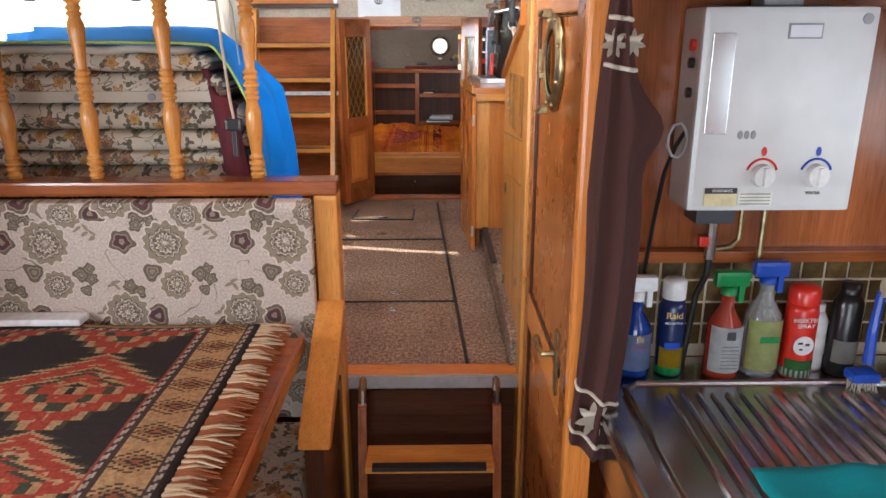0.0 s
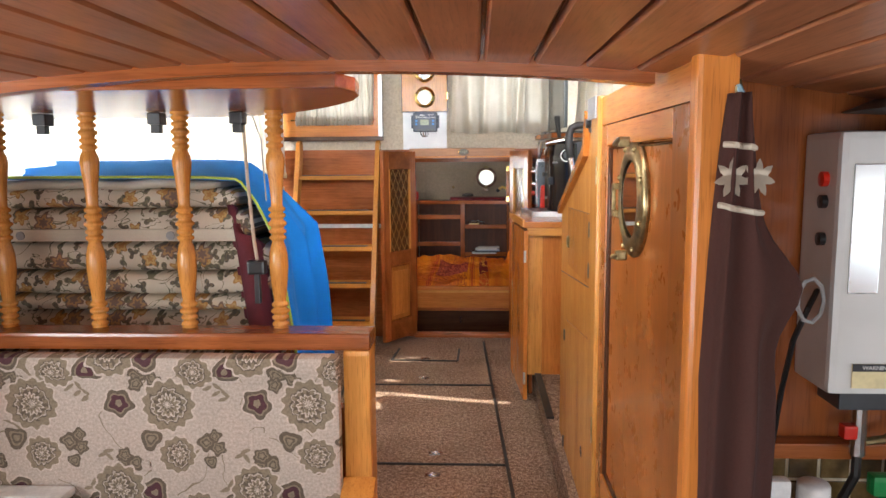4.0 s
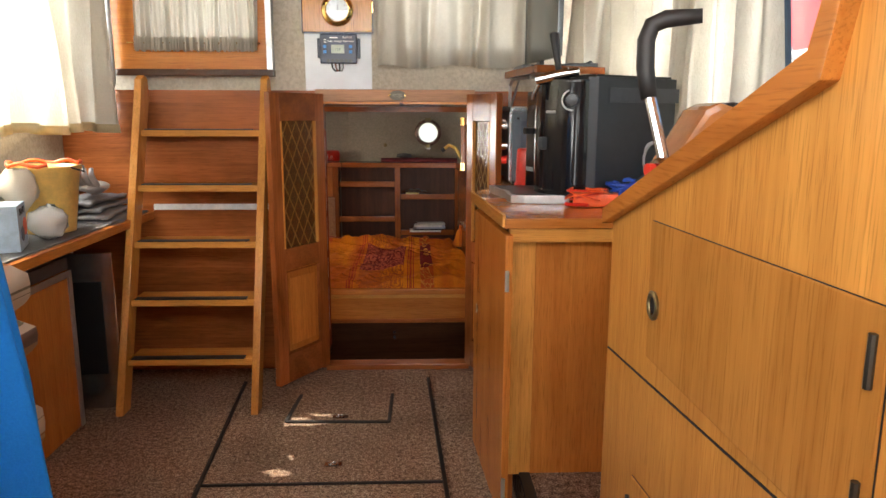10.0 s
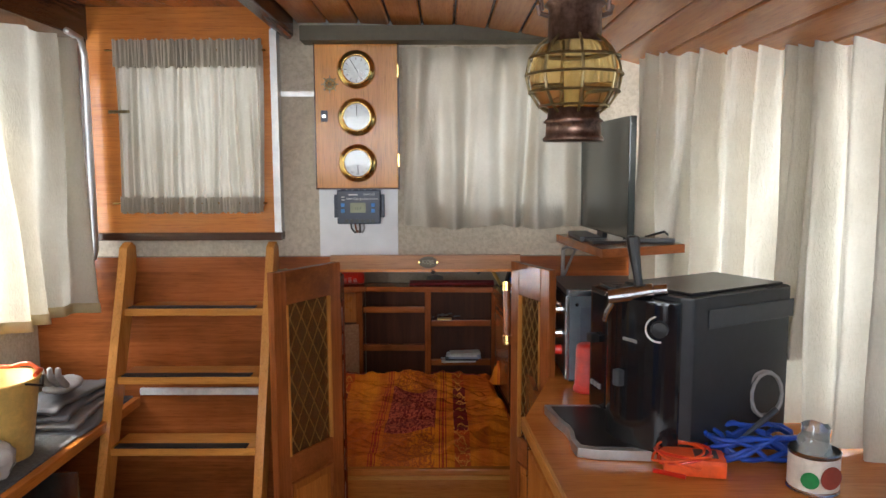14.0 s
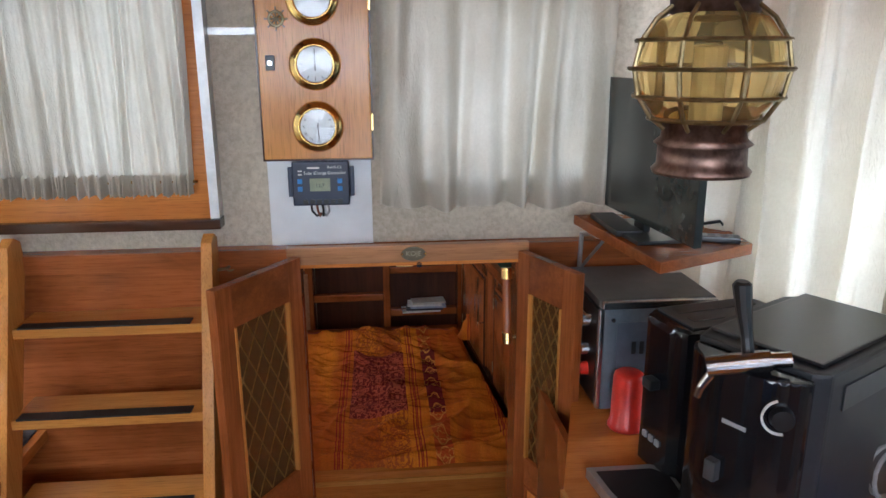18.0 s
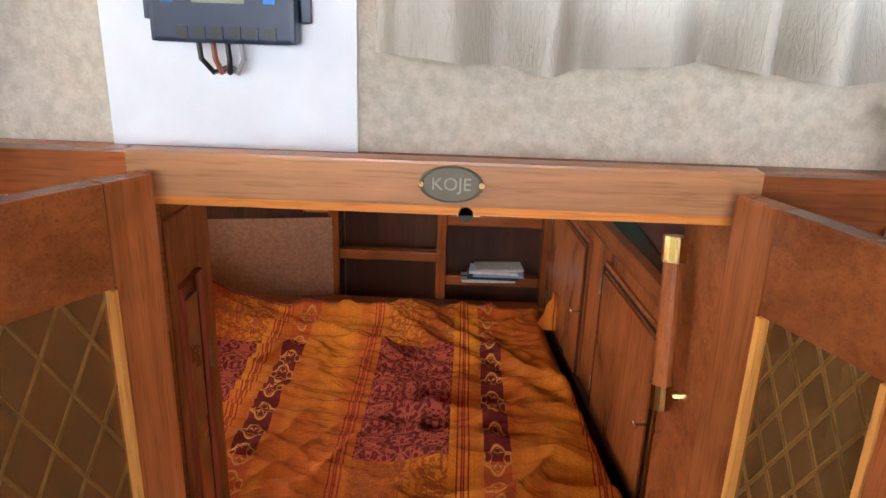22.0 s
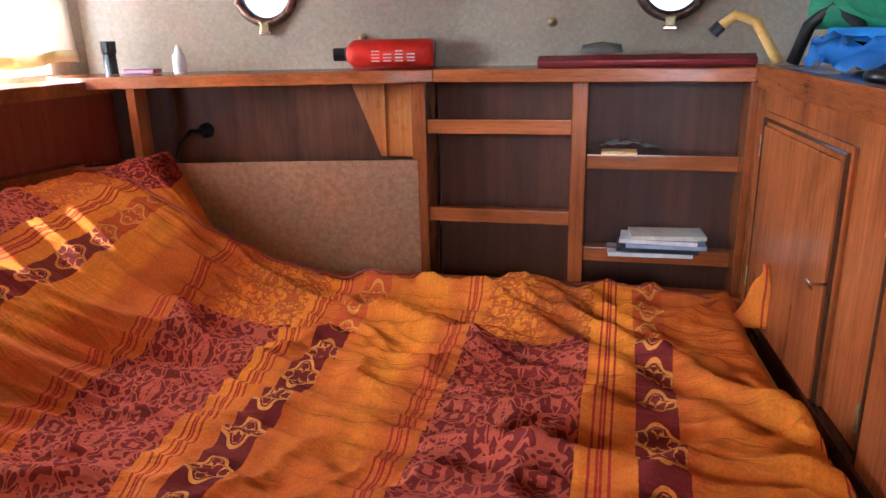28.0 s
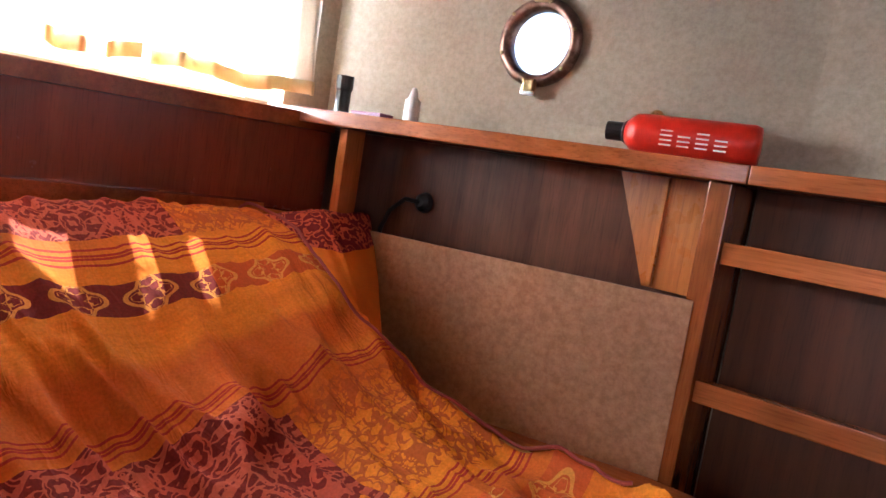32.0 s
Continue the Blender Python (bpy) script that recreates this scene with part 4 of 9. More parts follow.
# ---- large things ----
# settee with floral back
settee = thing("settee", "floral upholstered settee with a varnished wooden frame", "settee", (-0.6, 1.9, ZL))
part("backrest", box(-1.3, -0.087, 2.02, 2.058, -0.06, 0.60, 0.015), FLORAL, settee, "cream cushion with brown flower print")
part("seat", box(-1.3, -0.092, 1.5, 2.018, -0.21, -0.065, 0.03), FLORAL_TOP, settee, "cream cushion with brown flower print")
part("base", box(-1.3, -0.09, 1.55, 2.12, ZL, -0.22), W["mahog_x"], settee)
part("top_rail", box(-1.3, -0.02, 2.06, 2.155, 0.605, 0.645, 0.008), W["mahog_x"], settee)
part("end_post", box(-0.085, -0.02, 2.06, 2.15, ZL, 0.606, 0.012), W["honey_z"], settee)
part("armrest", prism([(1.66, 0.06), (1.70, 0.10), (2.06, 0.30), (2.06, 0.24), (1.70, 0.045)], "x", -0.09, -0.01, bevel=0.008), W["honey_y"], settee)
part("arm_panel", box(-0.08, -0.03, 1.70, 2.06, ZL, 0.06), W["dark_z"], settee)

table = thing("saloon_table", "wooden saloon table under a fringed carpet", "table", (-0.7, 1.4, ZL))
part("tabletop", box(-1.3, -0.115, 0.3, 1.90, 0.225, 0.253, 0.006), W["mahog_x"], table)
part("leg", box(-0.8, -0.7, 1.05, 1.15, ZL, 0.225, 0.01), W["mahog_z"], table)

panel = thing("hinged_panel", "glossy round-ended wooden panel over the balusters", "panel", (-0.6, 1.95, 1.165))
pts = [(-1.2, 1.62), (0.0, 1.62), (0.02, 1.70), (0.012, 1.79), (-0.015, 1.88), (-0.055, 1.96), (-0.105, 2.05), (-0.165, 2.14), (-0.235, 2.23), (-0.32, 2.30), (-0.42, 2.345), (-0.52, 2.37), (-0.7, 2.385), (-1.2, 2.385)]
part("board", prism(pts, "z", 1.165, 1.19, bevel=0.004), W["mahog_x"], panel)

RINGS = (0.010, 0.026, 0.042, 0.058), (0.221, 0.236, 0.255, 0.274, 0.289), (0.440, 0.455, 0.474, 0.492, 0.507)
baluster_profile = [(0.020, 0.0)]
for k, group in enumerate(RINGS):
    for z in group:
        fat = 0.0225 if z in (0.255, 0.474, 0.042) else 0.0205
        baluster_profile += [(fat - 0.006, z - 0.0065), (fat - 0.001, z - 0.0035), (fat, z), (fat - 0.001, z + 0.0035), (fat - 0.006, z + 0.0065)]
    if k < 2:
        a, b = group[-1] + 0.012, RINGS[k + 1][0] - 0.012
        urn = ((0.0, 0.0135), (0.15, 0.0142), (0.4, 0.0165), (0.65, 0.0205), (0.8, 0.0225), (0.92, 0.0205), (1.0, 0.0155)) if k else ((0.0, 0.0145), (0.12, 0.0165), (0.35, 0.0205), (0.6, 0.0228), (0.8, 0.0215), (0.93, 0.018), (1.0, 0.0145))
        baluster_profile += [(r, a + (b - a) * q) for q, r in urn]
baluster_profile += [(0.0215, 0.516), (0.0215, 0.523), (0, 0.523)]
first = None
for x in (-0.248, -0.474, -0.70, -0.928, -1.15):
    if first is None:
        first = solo("baluster", lathe([(0, 0)] + baluster_profile, 20), W["honey_z"], "turned honey-coloured wooden baluster", "baluster", "balusters over the settee", smooth=True)
        first.matrix_basis = pose(x, 2.132, 0.644)
    else:
        copy_thing(first, pose(x, 2.132, 0.644))

# seat locker behind the settee and the cushion pile
struct("seat_locker", boxes((-1.13, -0.40, 2.235, 2.93, -0.003, 0.44)), W["mahog_x"], "varnished seat locker")
# ladder
ladder = thing("companion_ladder", "honey-coloured wooden companion ladder with black tread strips", "ladder", (-0.57, 4.3, 0))
for x in (-0.815, -0.355):
    prof = [(4.165, 0.0), (4.235, 0.0), (4.635, 1.09), (4.63, 1.15), (4.60, 1.165), (4.565, 1.15), (4.535, 1.05)]
    part("stringer", prism(prof, "x", x, x + 0.026, bevel=0.004), W["honey_z"], ladder)
for k in range(5):
    z = 0.953 - 0.1965 * k
    y = 4.19 + z * 0.358
    tr = part("tread", box(-0.789, -0.355, y - 0.01, y + 0.115, z - 0.012, z + 0.012, 0.004), W["honey_x"], ladder)
    part("tread_strip", box(-0.775, -0.385, y - 0.014, y + 0.02, z + 0.0125, z + 0.016), RUBBER, tr, "black rubber anti-slip strip")

# berth doors
def berth_door(hx, hy, fx, fy, label):
    d = Vector((fx - hx, fy - hy, 0))
    w = d.length
    ang = math.degrees(math.atan2(d.y, d.x))
    door = thing("berth_door", label, "door", (hx, hy, 0.03), "berth doors")
    m = pose(hx, hy, 0, 0, 0, ang)
    t = 0.012
    for a, b in ((0, 0.05), (w - 0.05, w)):
        part("stile", box(a, b, -t, t, 0.03, 1.10, 0.003, m), W["mahog_z"], door)
    for a, b in ((0.03, 0.14), (0.46, 0.54), (1.0, 1.10)):
        part("rail", box(0.0502, w - 0.0502, -t, t, a, b, 0.003, m), W["mahog_x"], door)
    part("lower_panel", box(0.0502, w - 0.0502, -0.005, 0.005, 0.1402, 0.4598, 0, m), W["teak_z"], door)
    for side in (-1, 1):
        part("moulding", tube([m @ Vector(q) for q in ((0.055, side * 0.008, 0.146), (w - 0.055, side * 0.008, 0.146), (w - 0.055, side * 0.008, 0.454), (0.055, side * 0.008, 0.454))], 0.006, 6, closed=True), W["mahog_z"], door, "dark moulding round the panel")
        part("raised_panel", box(0.078, w - 0.078, min(side * 0.0052, side * 0.010), max(side * 0.0052, side * 0.010), 0.172, 0.428, 0.003, m), W["teak_z"], door)
    part("leaded_pane", box(0.0502, w - 0.0502, -0.003, 0.003, 0.5402, 0.9998, 0, m), LEADED, door, "amber leaded glass")
    return door


berth_door(-0.138, 4.60, -0.292, 4.350, "open mahogany berth door with leaded amber glass")
berth_door(0.427, 4.60, 0.517, 4.385, "open mahogany berth door with leaded amber glass and a latch")

# instrument cupboard
cup = thing("instrument_cupboard", "honey-coloured wooden cupboard with a sloping top", "cupboard", (0.6, 2.6, 0))
part("side_panel", prism([(2.21, 0.003), (2.895, 0.003), (2.895, 0.872), (2.345, 1.055), (2.315, 1.16), (2.21, 1.16)], "x", 0.52, 0.54), W["honey_z"], cup)
part("top_edge", prism([(2.908, 0.862), (2.908, 0.886), (2.352, 1.074), (2.322, 1.17), (2.302, 1.16), (2.334, 1.054)], "x", 0.505, 0.55, bevel=0.003), W["teak_y"], cup)
part("slope_top", prism([(2.895, 0.876), (2.35, 1.06), (2.35, 1.04), (2.895, 0.856)], "x", 0.551, 1.19), W["mahog_y"], cup)
part("end_panel", box(0.54, 1.19, 2.875, 2.895, 0.10, 0.856), W["teak_z"], cup)

# washroom door
wc = thing("washroom_door", "closed mahogany door with a brass porthole", "door", (0.53, 1.85, ZL))
part("leaf", box(0.526, 0.545, 1.402, 2.10, ZL + 0.02, 1.12), W["door_z"], wc)
part("frame_post", box(0.505, 0.55, 2.105, 2.203, ZL, 1.19, 0.006), W["honey_z"], wc)

# bed
bed = thing("berth", "wide wooden berth built across the cabin", "bed", (-0.3, 5.7, -0.44))
part("front_board", box(-1.42, 0.56, 4.99, 5.02, 0.08, 0.24, 0.006), W["teak_x"], bed)
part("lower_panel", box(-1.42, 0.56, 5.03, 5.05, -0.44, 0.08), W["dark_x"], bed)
part("mattress", prism([(-1.30, 5.02), (0.575, 5.02), (0.470, 6.36), (-1.12, 6.36)], "z", 0.08, 0.185, bevel=0.02), cloth("yellow_sheet", (0.52, 0.26, 0.05), (0.66, 0.36, 0.09), 160), bed, "yellow fitted sheet")


# hatch door in the front wall
hatch = thing("hatch_door", "varnished sliding door with a small curtained window", "door", (-0.62, 4.66, 1.18))
part("panel", boxes((-0.925, -0.82, 4.655, 4.68, 1.19, 1.9), (-0.38, -0.345, 4.655, 4.68, 1.19, 1.9), (-0.82, -0.38, 4.655, 4.68, 1.19, 1.29), (-0.82, -0.38, 4.655, 4.68, 1.76, 1.9)), W["teak_x"], hatch)
part("bottom_rail", box(-0.93, -0.32, 4.635, 4.69, 1.165, 1.19, 0.003), W["dark_x"], hatch)
part("track", box(-0.344, -0.322, 4.645, 4.69, 1.191, 1.83), ALU, hatch)

# curtains
def curtain(name, p0, p1, z0, z1, folds, depth, label, hem=0.0, seed=0, material=None, flare=0.0, ruffle=False):
    a, b = Vector((*p0, 0)), Vector((*p1, 0))
    d = (b - a)
    n = Vector((-d.y, d.x, 0)).normalized()

    def f(u, v):
        w = depth * (0.55 + 0.45 * v) * (math.sin(u * folds * 2 * math.pi + 2.2 * noise.noise((u * folds * 0.45, seed, v * 0.7))) + 0.5 * math.sin(u * folds * 9.3 + seed + v) + 0.5 * noise.noise((u * folds * 2.5, seed, v * 2.2)))
        p = a + d * (u + 0.012 * math.sin(v * 3 + u * 20)) * (1 - flare * (1 - v)) + n * w
        z = z1 + (z0 - z1) * v + 0.006 * math.sin(u * folds * 2.2 + seed) * v
        return (p.x, p.y, z)

    ob = solo(name, sheet(int(folds * 16), 22, f), material or CURTAIN, label, "curtain", smooth=True)
    if hem:
        part("hem", sheet(int(folds * 16), 2, lambda u, v: Vector(f(u, 1 - hem / (z1 - z0) * (1 - v))) + n * 0.004, 0.008), HEM, ob, "yellow sewn hem, coloured as if sun shone through", smooth=True)
    if ruffle:
        for top in (True, False):
            def g(u, v, top=top):
                p = f(u, 0.0 if top else 1.0)
                wob = 0.012 * math.sin(u * folds * 9.0 + seed) + 0.006 * math.sin(u * folds * 23.0)
                zz = z1 + 0.015 - 0.085 * v if top else z0 + 0.035 - 0.05 * v
                return Vector((p[0], p[1], zz + 0.003 * math.sin(u * folds * 14))) + n * (-0.012 - wob * (0.4 + 0.6 * v))
            part("valance" if top else "gathered_edge", sheet(int(folds * 20), 6, g), material or CURTAIN, ob, "", smooth=True)
    return ob


curtain("curtain", (0.07, 4.645), (0.655, 4.645), 1.205, 1.772, 6, 0.030, "cream patterned curtain on the front window", seed=1)
curtain("curtain", (0.80, 4.60), (1.06, 3.95), 0.95, 1.76, 8, 0.042, "long cream curtain on the side window", seed=2)
curtain("curtain", (1.02, 4.08), (1.15, 3.655), 0.79, 1.74, 5, 0.036, "long cream curtain drawn back on the side window", seed=3, flare=0.12)
curtain("curtain", (-0.90, 4.56), (-1.06, 3.75), 0.96, 1.78, 8, 0.03, "cream side curtain with a yellow hem", 0.03, seed=4)
curtain("curtain", (-1.05, 3.72), (-1.07, 2.3), 0.96, 1.78, 11, 0.03, "cream side curtain with a yellow hem", 0.03, seed=5)
curtain("hatch_curtain", (-0.83, 4.635), (-0.37, 4.635), 1.27, 1.78, 15, 0.010, "small gathered cream curtain on the hatch door", seed=6, ruffle=True)
for c0, c1, cn, cs in ((-0.02, 0.33, 4, 7), (0.352, 0.412, 1, 8), (0.44, 0.525, 1.4, 10), (0.585, 1.45, 7, 9)):
    curtain("curtain", tuple((HULL @ Vector((c0, -0.12, 0)))[:2]), tuple((HULL @ Vector((c1, -0.12, 0)))[:2]), 0.745, 1.06, cn, 0.017, "cream curtain on the cabin window, its hem yellow for sunlight", 0.03, seed=cs)
curtain("curtain", (1.06, 6.1), (1.06, 5.1), 0.80, 1.05, 8, 0.014, "cream curtain on the cabin window", seed=8)

# gauge board
gb = thing("gauge_board", "wooden board with three brass gauges", "instrument board", (-0.07, 4.67, 1.33))
part("board", box(-0.205, 0.056, 4.655, 4.69, 1.332, 1.785, 0.003), W["honey_z"], gb)
solo("white_board", box(-0.205, 0.052, 4.684, 4.6898, 1.103, 1.329), WBOARD, "white plastic backing board", "board")
# left desk and refrigerator
desk = thing("side_desk", "wooden side desk with a grey top", "desk", (-1.0, 4.0, 0))
part("top", box(-1.13, -0.80, 3.02, 4.63, 0.62, 0.65, 0.005), W["teak_y"], desk)
# galley
sink = thing("sink_unit", "galley unit with a ribbed steel sink", "sink", (1.0, 1.0, ZL))
part("cabinet", box(0.60, 1.45, -0.6, 1.57, ZL, 0.32), W["mahog_z"], sink)
part("worktop", box(0.57, 1.45, -0.6, 1.578, 0.321, 0.345, 0.004), STEEL, sink)

# ---- galley details ----
solo("table_carpet", sheet(40, 60, lambda u, v: (-1.28 + u * 1.055, 0.32 + v * 1.66, 0.259 + 0.006 * noise.noise((u * 5, v * 7, 2))), 0.006), KNOTTED, "red, black and beige knotted table carpet with long fringe", "carpet", smooth=True)
FRINGE_A = cloth("rust_fringe", (0.26, 0.075, 0.022), (0.42, 0.15, 0.05), 200)
FRINGE_B = cloth("pale_fringe", (0.55, 0.40, 0.24), (0.66, 0.52, 0.34), 200)
rnd = random.Random(5)
for which, material in ((0, FRINGE_A), (1, FRINGE_B)):
    bm = bmesh.new()
    for k in range(620 if which == 0 else 130):
        y = 0.35 + rnd.random() * 1.60
        ln, sl = 0.055 + rnd.random() * 0.035, rnd.uniform(-0.02, 0.02)
        z = 0.264 + 0.004 * which + rnd.random() * 0.004
        tube([(-0.226, y, z), (-0.226 + ln * 0.5, y + sl * 0.4, z + 0.004), (-0.226 + ln, y + sl, z - 0.003)], [0.0035, 0.003, 0.0012], 4, bm)
    solo("carpet_fringe", bm, material, "rust-coloured woollen fringe of the table carpet" if which == 0 else "pale woollen fringe threads of the table carpet", "fringe", kind="stuff")
part("rim", box(-0.114, -0.10, 0.3, 1.90, 0.22, 0.262, 0.004), W["mahog_y"], table)
solo("folded_cloth", box(-1.2, -0.72, 1.95, 2.012, 0.268, 0.288, 0.008), WHITEP, "folded white cloth behind the table", "cloth")

# settee: stitched buttons and cushion top roll
part("top_roll", box(-1.3, -0.087, 2.0, 2.059, 0.555, 0.604, 0.02), FLORAL, settee, "rolled upper edge of the floral cushion")
for bxx in (-0.2, -0.55, -0.9):
    part("button", disc_at(bxx, 2.024, 0.34, "y", 0.011, 0.008, 12), FLORAL, settee)

def smooth_step(a):
    a = min(1.0, max(0.0, a))
    return a * a * (3 - 2 * a)


# cushion pile
rows = [(0.445, 0.075, -0.37), (0.522, 0.112, -0.335), (0.636, 0.043, -0.35), (0.681, 0.063, -0.332), (0.746, 0.083, -0.335), (0.831, 0.089, -0.39), (0.922, 0.055, -0.42), (0.974, 0.026, -0.47)]
for k, (z, h, x1) in enumerate(rows):
    def pile(u, v, z=z, h=h, x1=x1, k=k):
        a = v * 2 * math.pi
        sx, sz = abs(math.cos(a)) ** 0.35 * math.copysign(1, math.cos(a)), abs(math.sin(a)) ** 0.45 * math.copysign(1, math.sin(a))
        x = -1.12 + u * (x1 + 1.12)
        shrink = 1 - 0.35 * max(0, (u - 0.93) / 0.07) ** 2
        return (x + 0.012 * noise.noise((u * 3, k, 0)), 2.60 + 0.25 * sx * (0.85 + 0.15 * shrink) + 0.01 * noise.noise((u * 5, v * 3, k)), z + h / 2 + (h / 2 + 0.003) * sz * shrink + 0.006 * noise.noise((u * 6, k, 4)))
    bm = sheet(30, 20, pile)
    bmesh.ops.remove_doubles(bm, verts=bm.verts, dist=1e-4)
    bmesh.ops.holes_fill(bm, edges=[e for e in bm.edges if e.is_boundary], sides=0)
    cu = solo("seat_cushion", bm, CREAMCLOTH if k == 7 else COTTON, "plain cream cushion on top of the pile" if k == 7 else "cream seat cushion with autumn flower print in a pile", "cushion", "pile of seat cushions", smooth=True)
    if k == 5:
        for xx in (-1.02, -0.82, -0.60):
            part("button_tab", disc_at(xx, 2.336, z + h * 0.2, "y", 0.012, 0.004, 12), GREY, cu, "grey fabric button")
    if k == 5:
        part("border", box(-1.1, x1 - 0.02, 2.337, 2.346, z + 0.002, z + h * 0.40, 0.003), CREAMCLOTH, cu, "plain cream cushion border")


NEAR_FALL = [(-0.66, 1.008), (-0.50, 1.006), (-0.405, 1.0), (-0.362, 0.938), (-0.313, 0.838), (-0.299, 0.762), (-0.285, 0.68), (-0.278, 0.606), (-0.274, 0.56), (-0.270, 0.51)]
FAR_FALL = [(-0.66, 1.052), (-0.55, 1.052), (-0.468, 1.048), (-0.418, 1.01), (-0.36, 0.948), (-0.283, 0.858), (-0.276, 0.775), (-0.262, 0.667), (-0.252, 0.50), (-0.246, 0.40)]


def towel_top(u, v):
    """Over the pile and down its end in long pleats that open towards the hem."""
    s = u * 1.55
    fold_in = smooth_step((s - 0.80) / 0.5)
    w = max(0.0, min(1.0, (s - 0.5) / 1.05)) * (len(NEAR_FALL) - 1)
    k = min(int(w), len(NEAR_FALL) - 2)
    y = 2.33 + v * 0.52 + 0.010 * math.sin(u * 14)
    q = smooth_step(min(1.0, v * 0.52 / 0.30))
    ends = []
    for fall in (NEAR_FALL, FAR_FALL):
        ends.append([fall[k][i] + (fall[k + 1][i] - fall[k][i]) * (w - k) for i in (0, 1)])
    px, pz = (a + (b - a) * q for a, b in zip(*ends))
    wave = math.sin(v * 24 + 1.8 * noise.noise((v * 2.5, 0, u * 1.2))) + 0.5 * math.sin(v * 43 + 3 * noise.noise((v * 3, 5, u)))
    x = -1.14 + s * 0.96 if s < 0.5 else px
    x += 0.019 * wave * fold_in * (0.3 + 0.7 * min(1.0, v * 4)) + 0.006 * noise.noise((u * 4, v * 4, 3)) - 0.55 * max(0.0, y - 2.64)
    z = pz + 0.008 * noise.noise((u * 5, v * 4, 1)) * min(1.0, v * 5)
    return (x, y + 0.012 * fold_in * math.cos(v * 24), z)


tw = solo("beach_towel", sheet(80, 72, towel_top, 0.006), BLUETOWEL, "turquoise blue towel draped over the cushion pile", "towel", smooth=True)
part("piping", tube([Vector(towel_top(k / 60, 0)) + Vector((0, -0.004, 0)) for k in range(61)], 0.004, 6), plain("lime_piping", (0.45, 0.62, 0.08), 0.6), tw, "lime green edging")
solo("red_bag", sheet(14, 10, lambda u, v: (-0.45 + u * 0.10 + 0.05 * v, 2.36 + 0.03 * math.sin(u * 9), 0.93 - 0.43 * v - 0.14 * u), 0.02), plain("dark_red_cloth", (0.11, 0.012, 0.02), 0.8), "dark red and navy cloth bag beside the cushions", "bag", smooth=True)

# cord with a hook, hanging from the hinged panel
cord = thing("hanging_cord", "speckled cord with a black hook hanging from the panel", "cord", (-0.30, 2.2, 1.165))
part("rope", tube([(-0.335, 2.17, 1.165), (-0.335, 2.19, 1.0), (-0.328, 2.2, 0.85), (-0.322, 2.2, 0.80)], 0.0045, 8), ROPE, cord)
part("loop", tube([(-0.335, 2.17, 1.165), (-0.31, 2.17, 1.155), (-0.295, 2.18, 1.1), (-0.29, 2.19, 0.95)], 0.002, 6), GREY, cord)
part("hook", box(-0.345, -0.30, 2.185, 2.215, 0.765, 0.80, 0.006), BLACK, cord)
part("strap", box(-0.33, -0.316, 2.192, 2.208, 0.69, 0.765, 0.003), BLACK, cord)
for xx in (-0.815, -0.535, -0.338):
    clip = part("clip", box(xx - 0.016, xx + 0.016, 2.125, 2.165, 1.135, 1.164, 0.004), BLACK, panel, "black plastic clip")
    part("clip_tongue", box(xx - 0.01, xx + 0.012, 2.13, 2.15, 1.115, 1.136, 0.003), BLACK, clip)

# step ladder to the wheelhouse
stepl = thing("step_ladder", "small dark wooden step with a honey-coloured tread", "step ladder", (0.24, 2.08, ZL))
for x in (0.012, 0.425):
    part("side_rail", prism([(2.08, -0.06), (2.13, -0.06), (2.03, ZL), (1.97, ZL)], "x", x, x + 0.026), W["mahog_z"], stepl)
    hk = part("hook_strap", tube([(x + 0.013, 2.15, 0.0), (x + 0.013, 2.13, 0.005), (x + 0.013, 2.112, -0.02), (x + 0.013, 2.10, -0.10)], [0.009, 0.012, 0.013, 0.014], 10), CHROME, stepl, "chrome hook strap")
    part("screw_eye", disc_at(x + 0.013, 2.142, -0.016, "y", 0.008, 0.012, 10), CHROME, hk)
for z in (-0.20, -0.40):
    y = 2.07 + (z + 0.06) * 0.2
    tr = part("tread", box(0.039, 0.424, y - 0.075, y + 0.05, z - 0.02, z, 0.005), W["honey_x"], stepl)
    part("tread_strip", box(0.06, 0.40, y - 0.079, y - 0.05, z - 0.01, z + 0.003, 0.001), RUBBER, tr, "black tread strip")

# sink, tiles and bottles
tile_mats = [speckled("brown_glazed_tile_%d" % k, tuple(c * f for c in (0.10, 0.062, 0.022)), tuple(c * f for c in (0.23, 0.15, 0.06)), 22, 0.2, 0.1, 0.002) for k, f in enumerate((0.8, 1.0, 1.25))]
part("drainer_tray", box(0.63, 1.30, 0.30, 1.44, 0.346, 0.351, 0.002), STEEL, sink, "stamped steel drainer")
part("drainer_rim", tube([(0.63, 0.3, 0.352), (0.63, 1.41, 0.352), (0.66, 1.44, 0.352), (1.27, 1.44, 0.352), (1.30, 1.41, 0.352), (1.30, 0.3, 0.352)], 0.007, 8), CHROME, sink)
for k in range(20):
    x = 0.70 + k * 0.029
    part("drainer_rib", tube([(x, 0.95, 0.353), (x + 0.01, 1.39, 0.353)], 0.0055, 6), STEEL, sink)
part("worktop_edge", tube([(0.572, -0.6, 0.338), (0.572, 1.50, 0.338)], 0.012, 8), CHROME, sink)
part("drain_grid", box(1.31, 1.40, 0.5, 1.50, 0.346, 0.352), plain("perforated_grey_steel", (0.16, 0.16, 0.15), 0.5), sink)
part("front_rail", box(0.578, 0.592, -0.6, 1.38, 0.20, 0.30, 0.004), STEEL, sink)
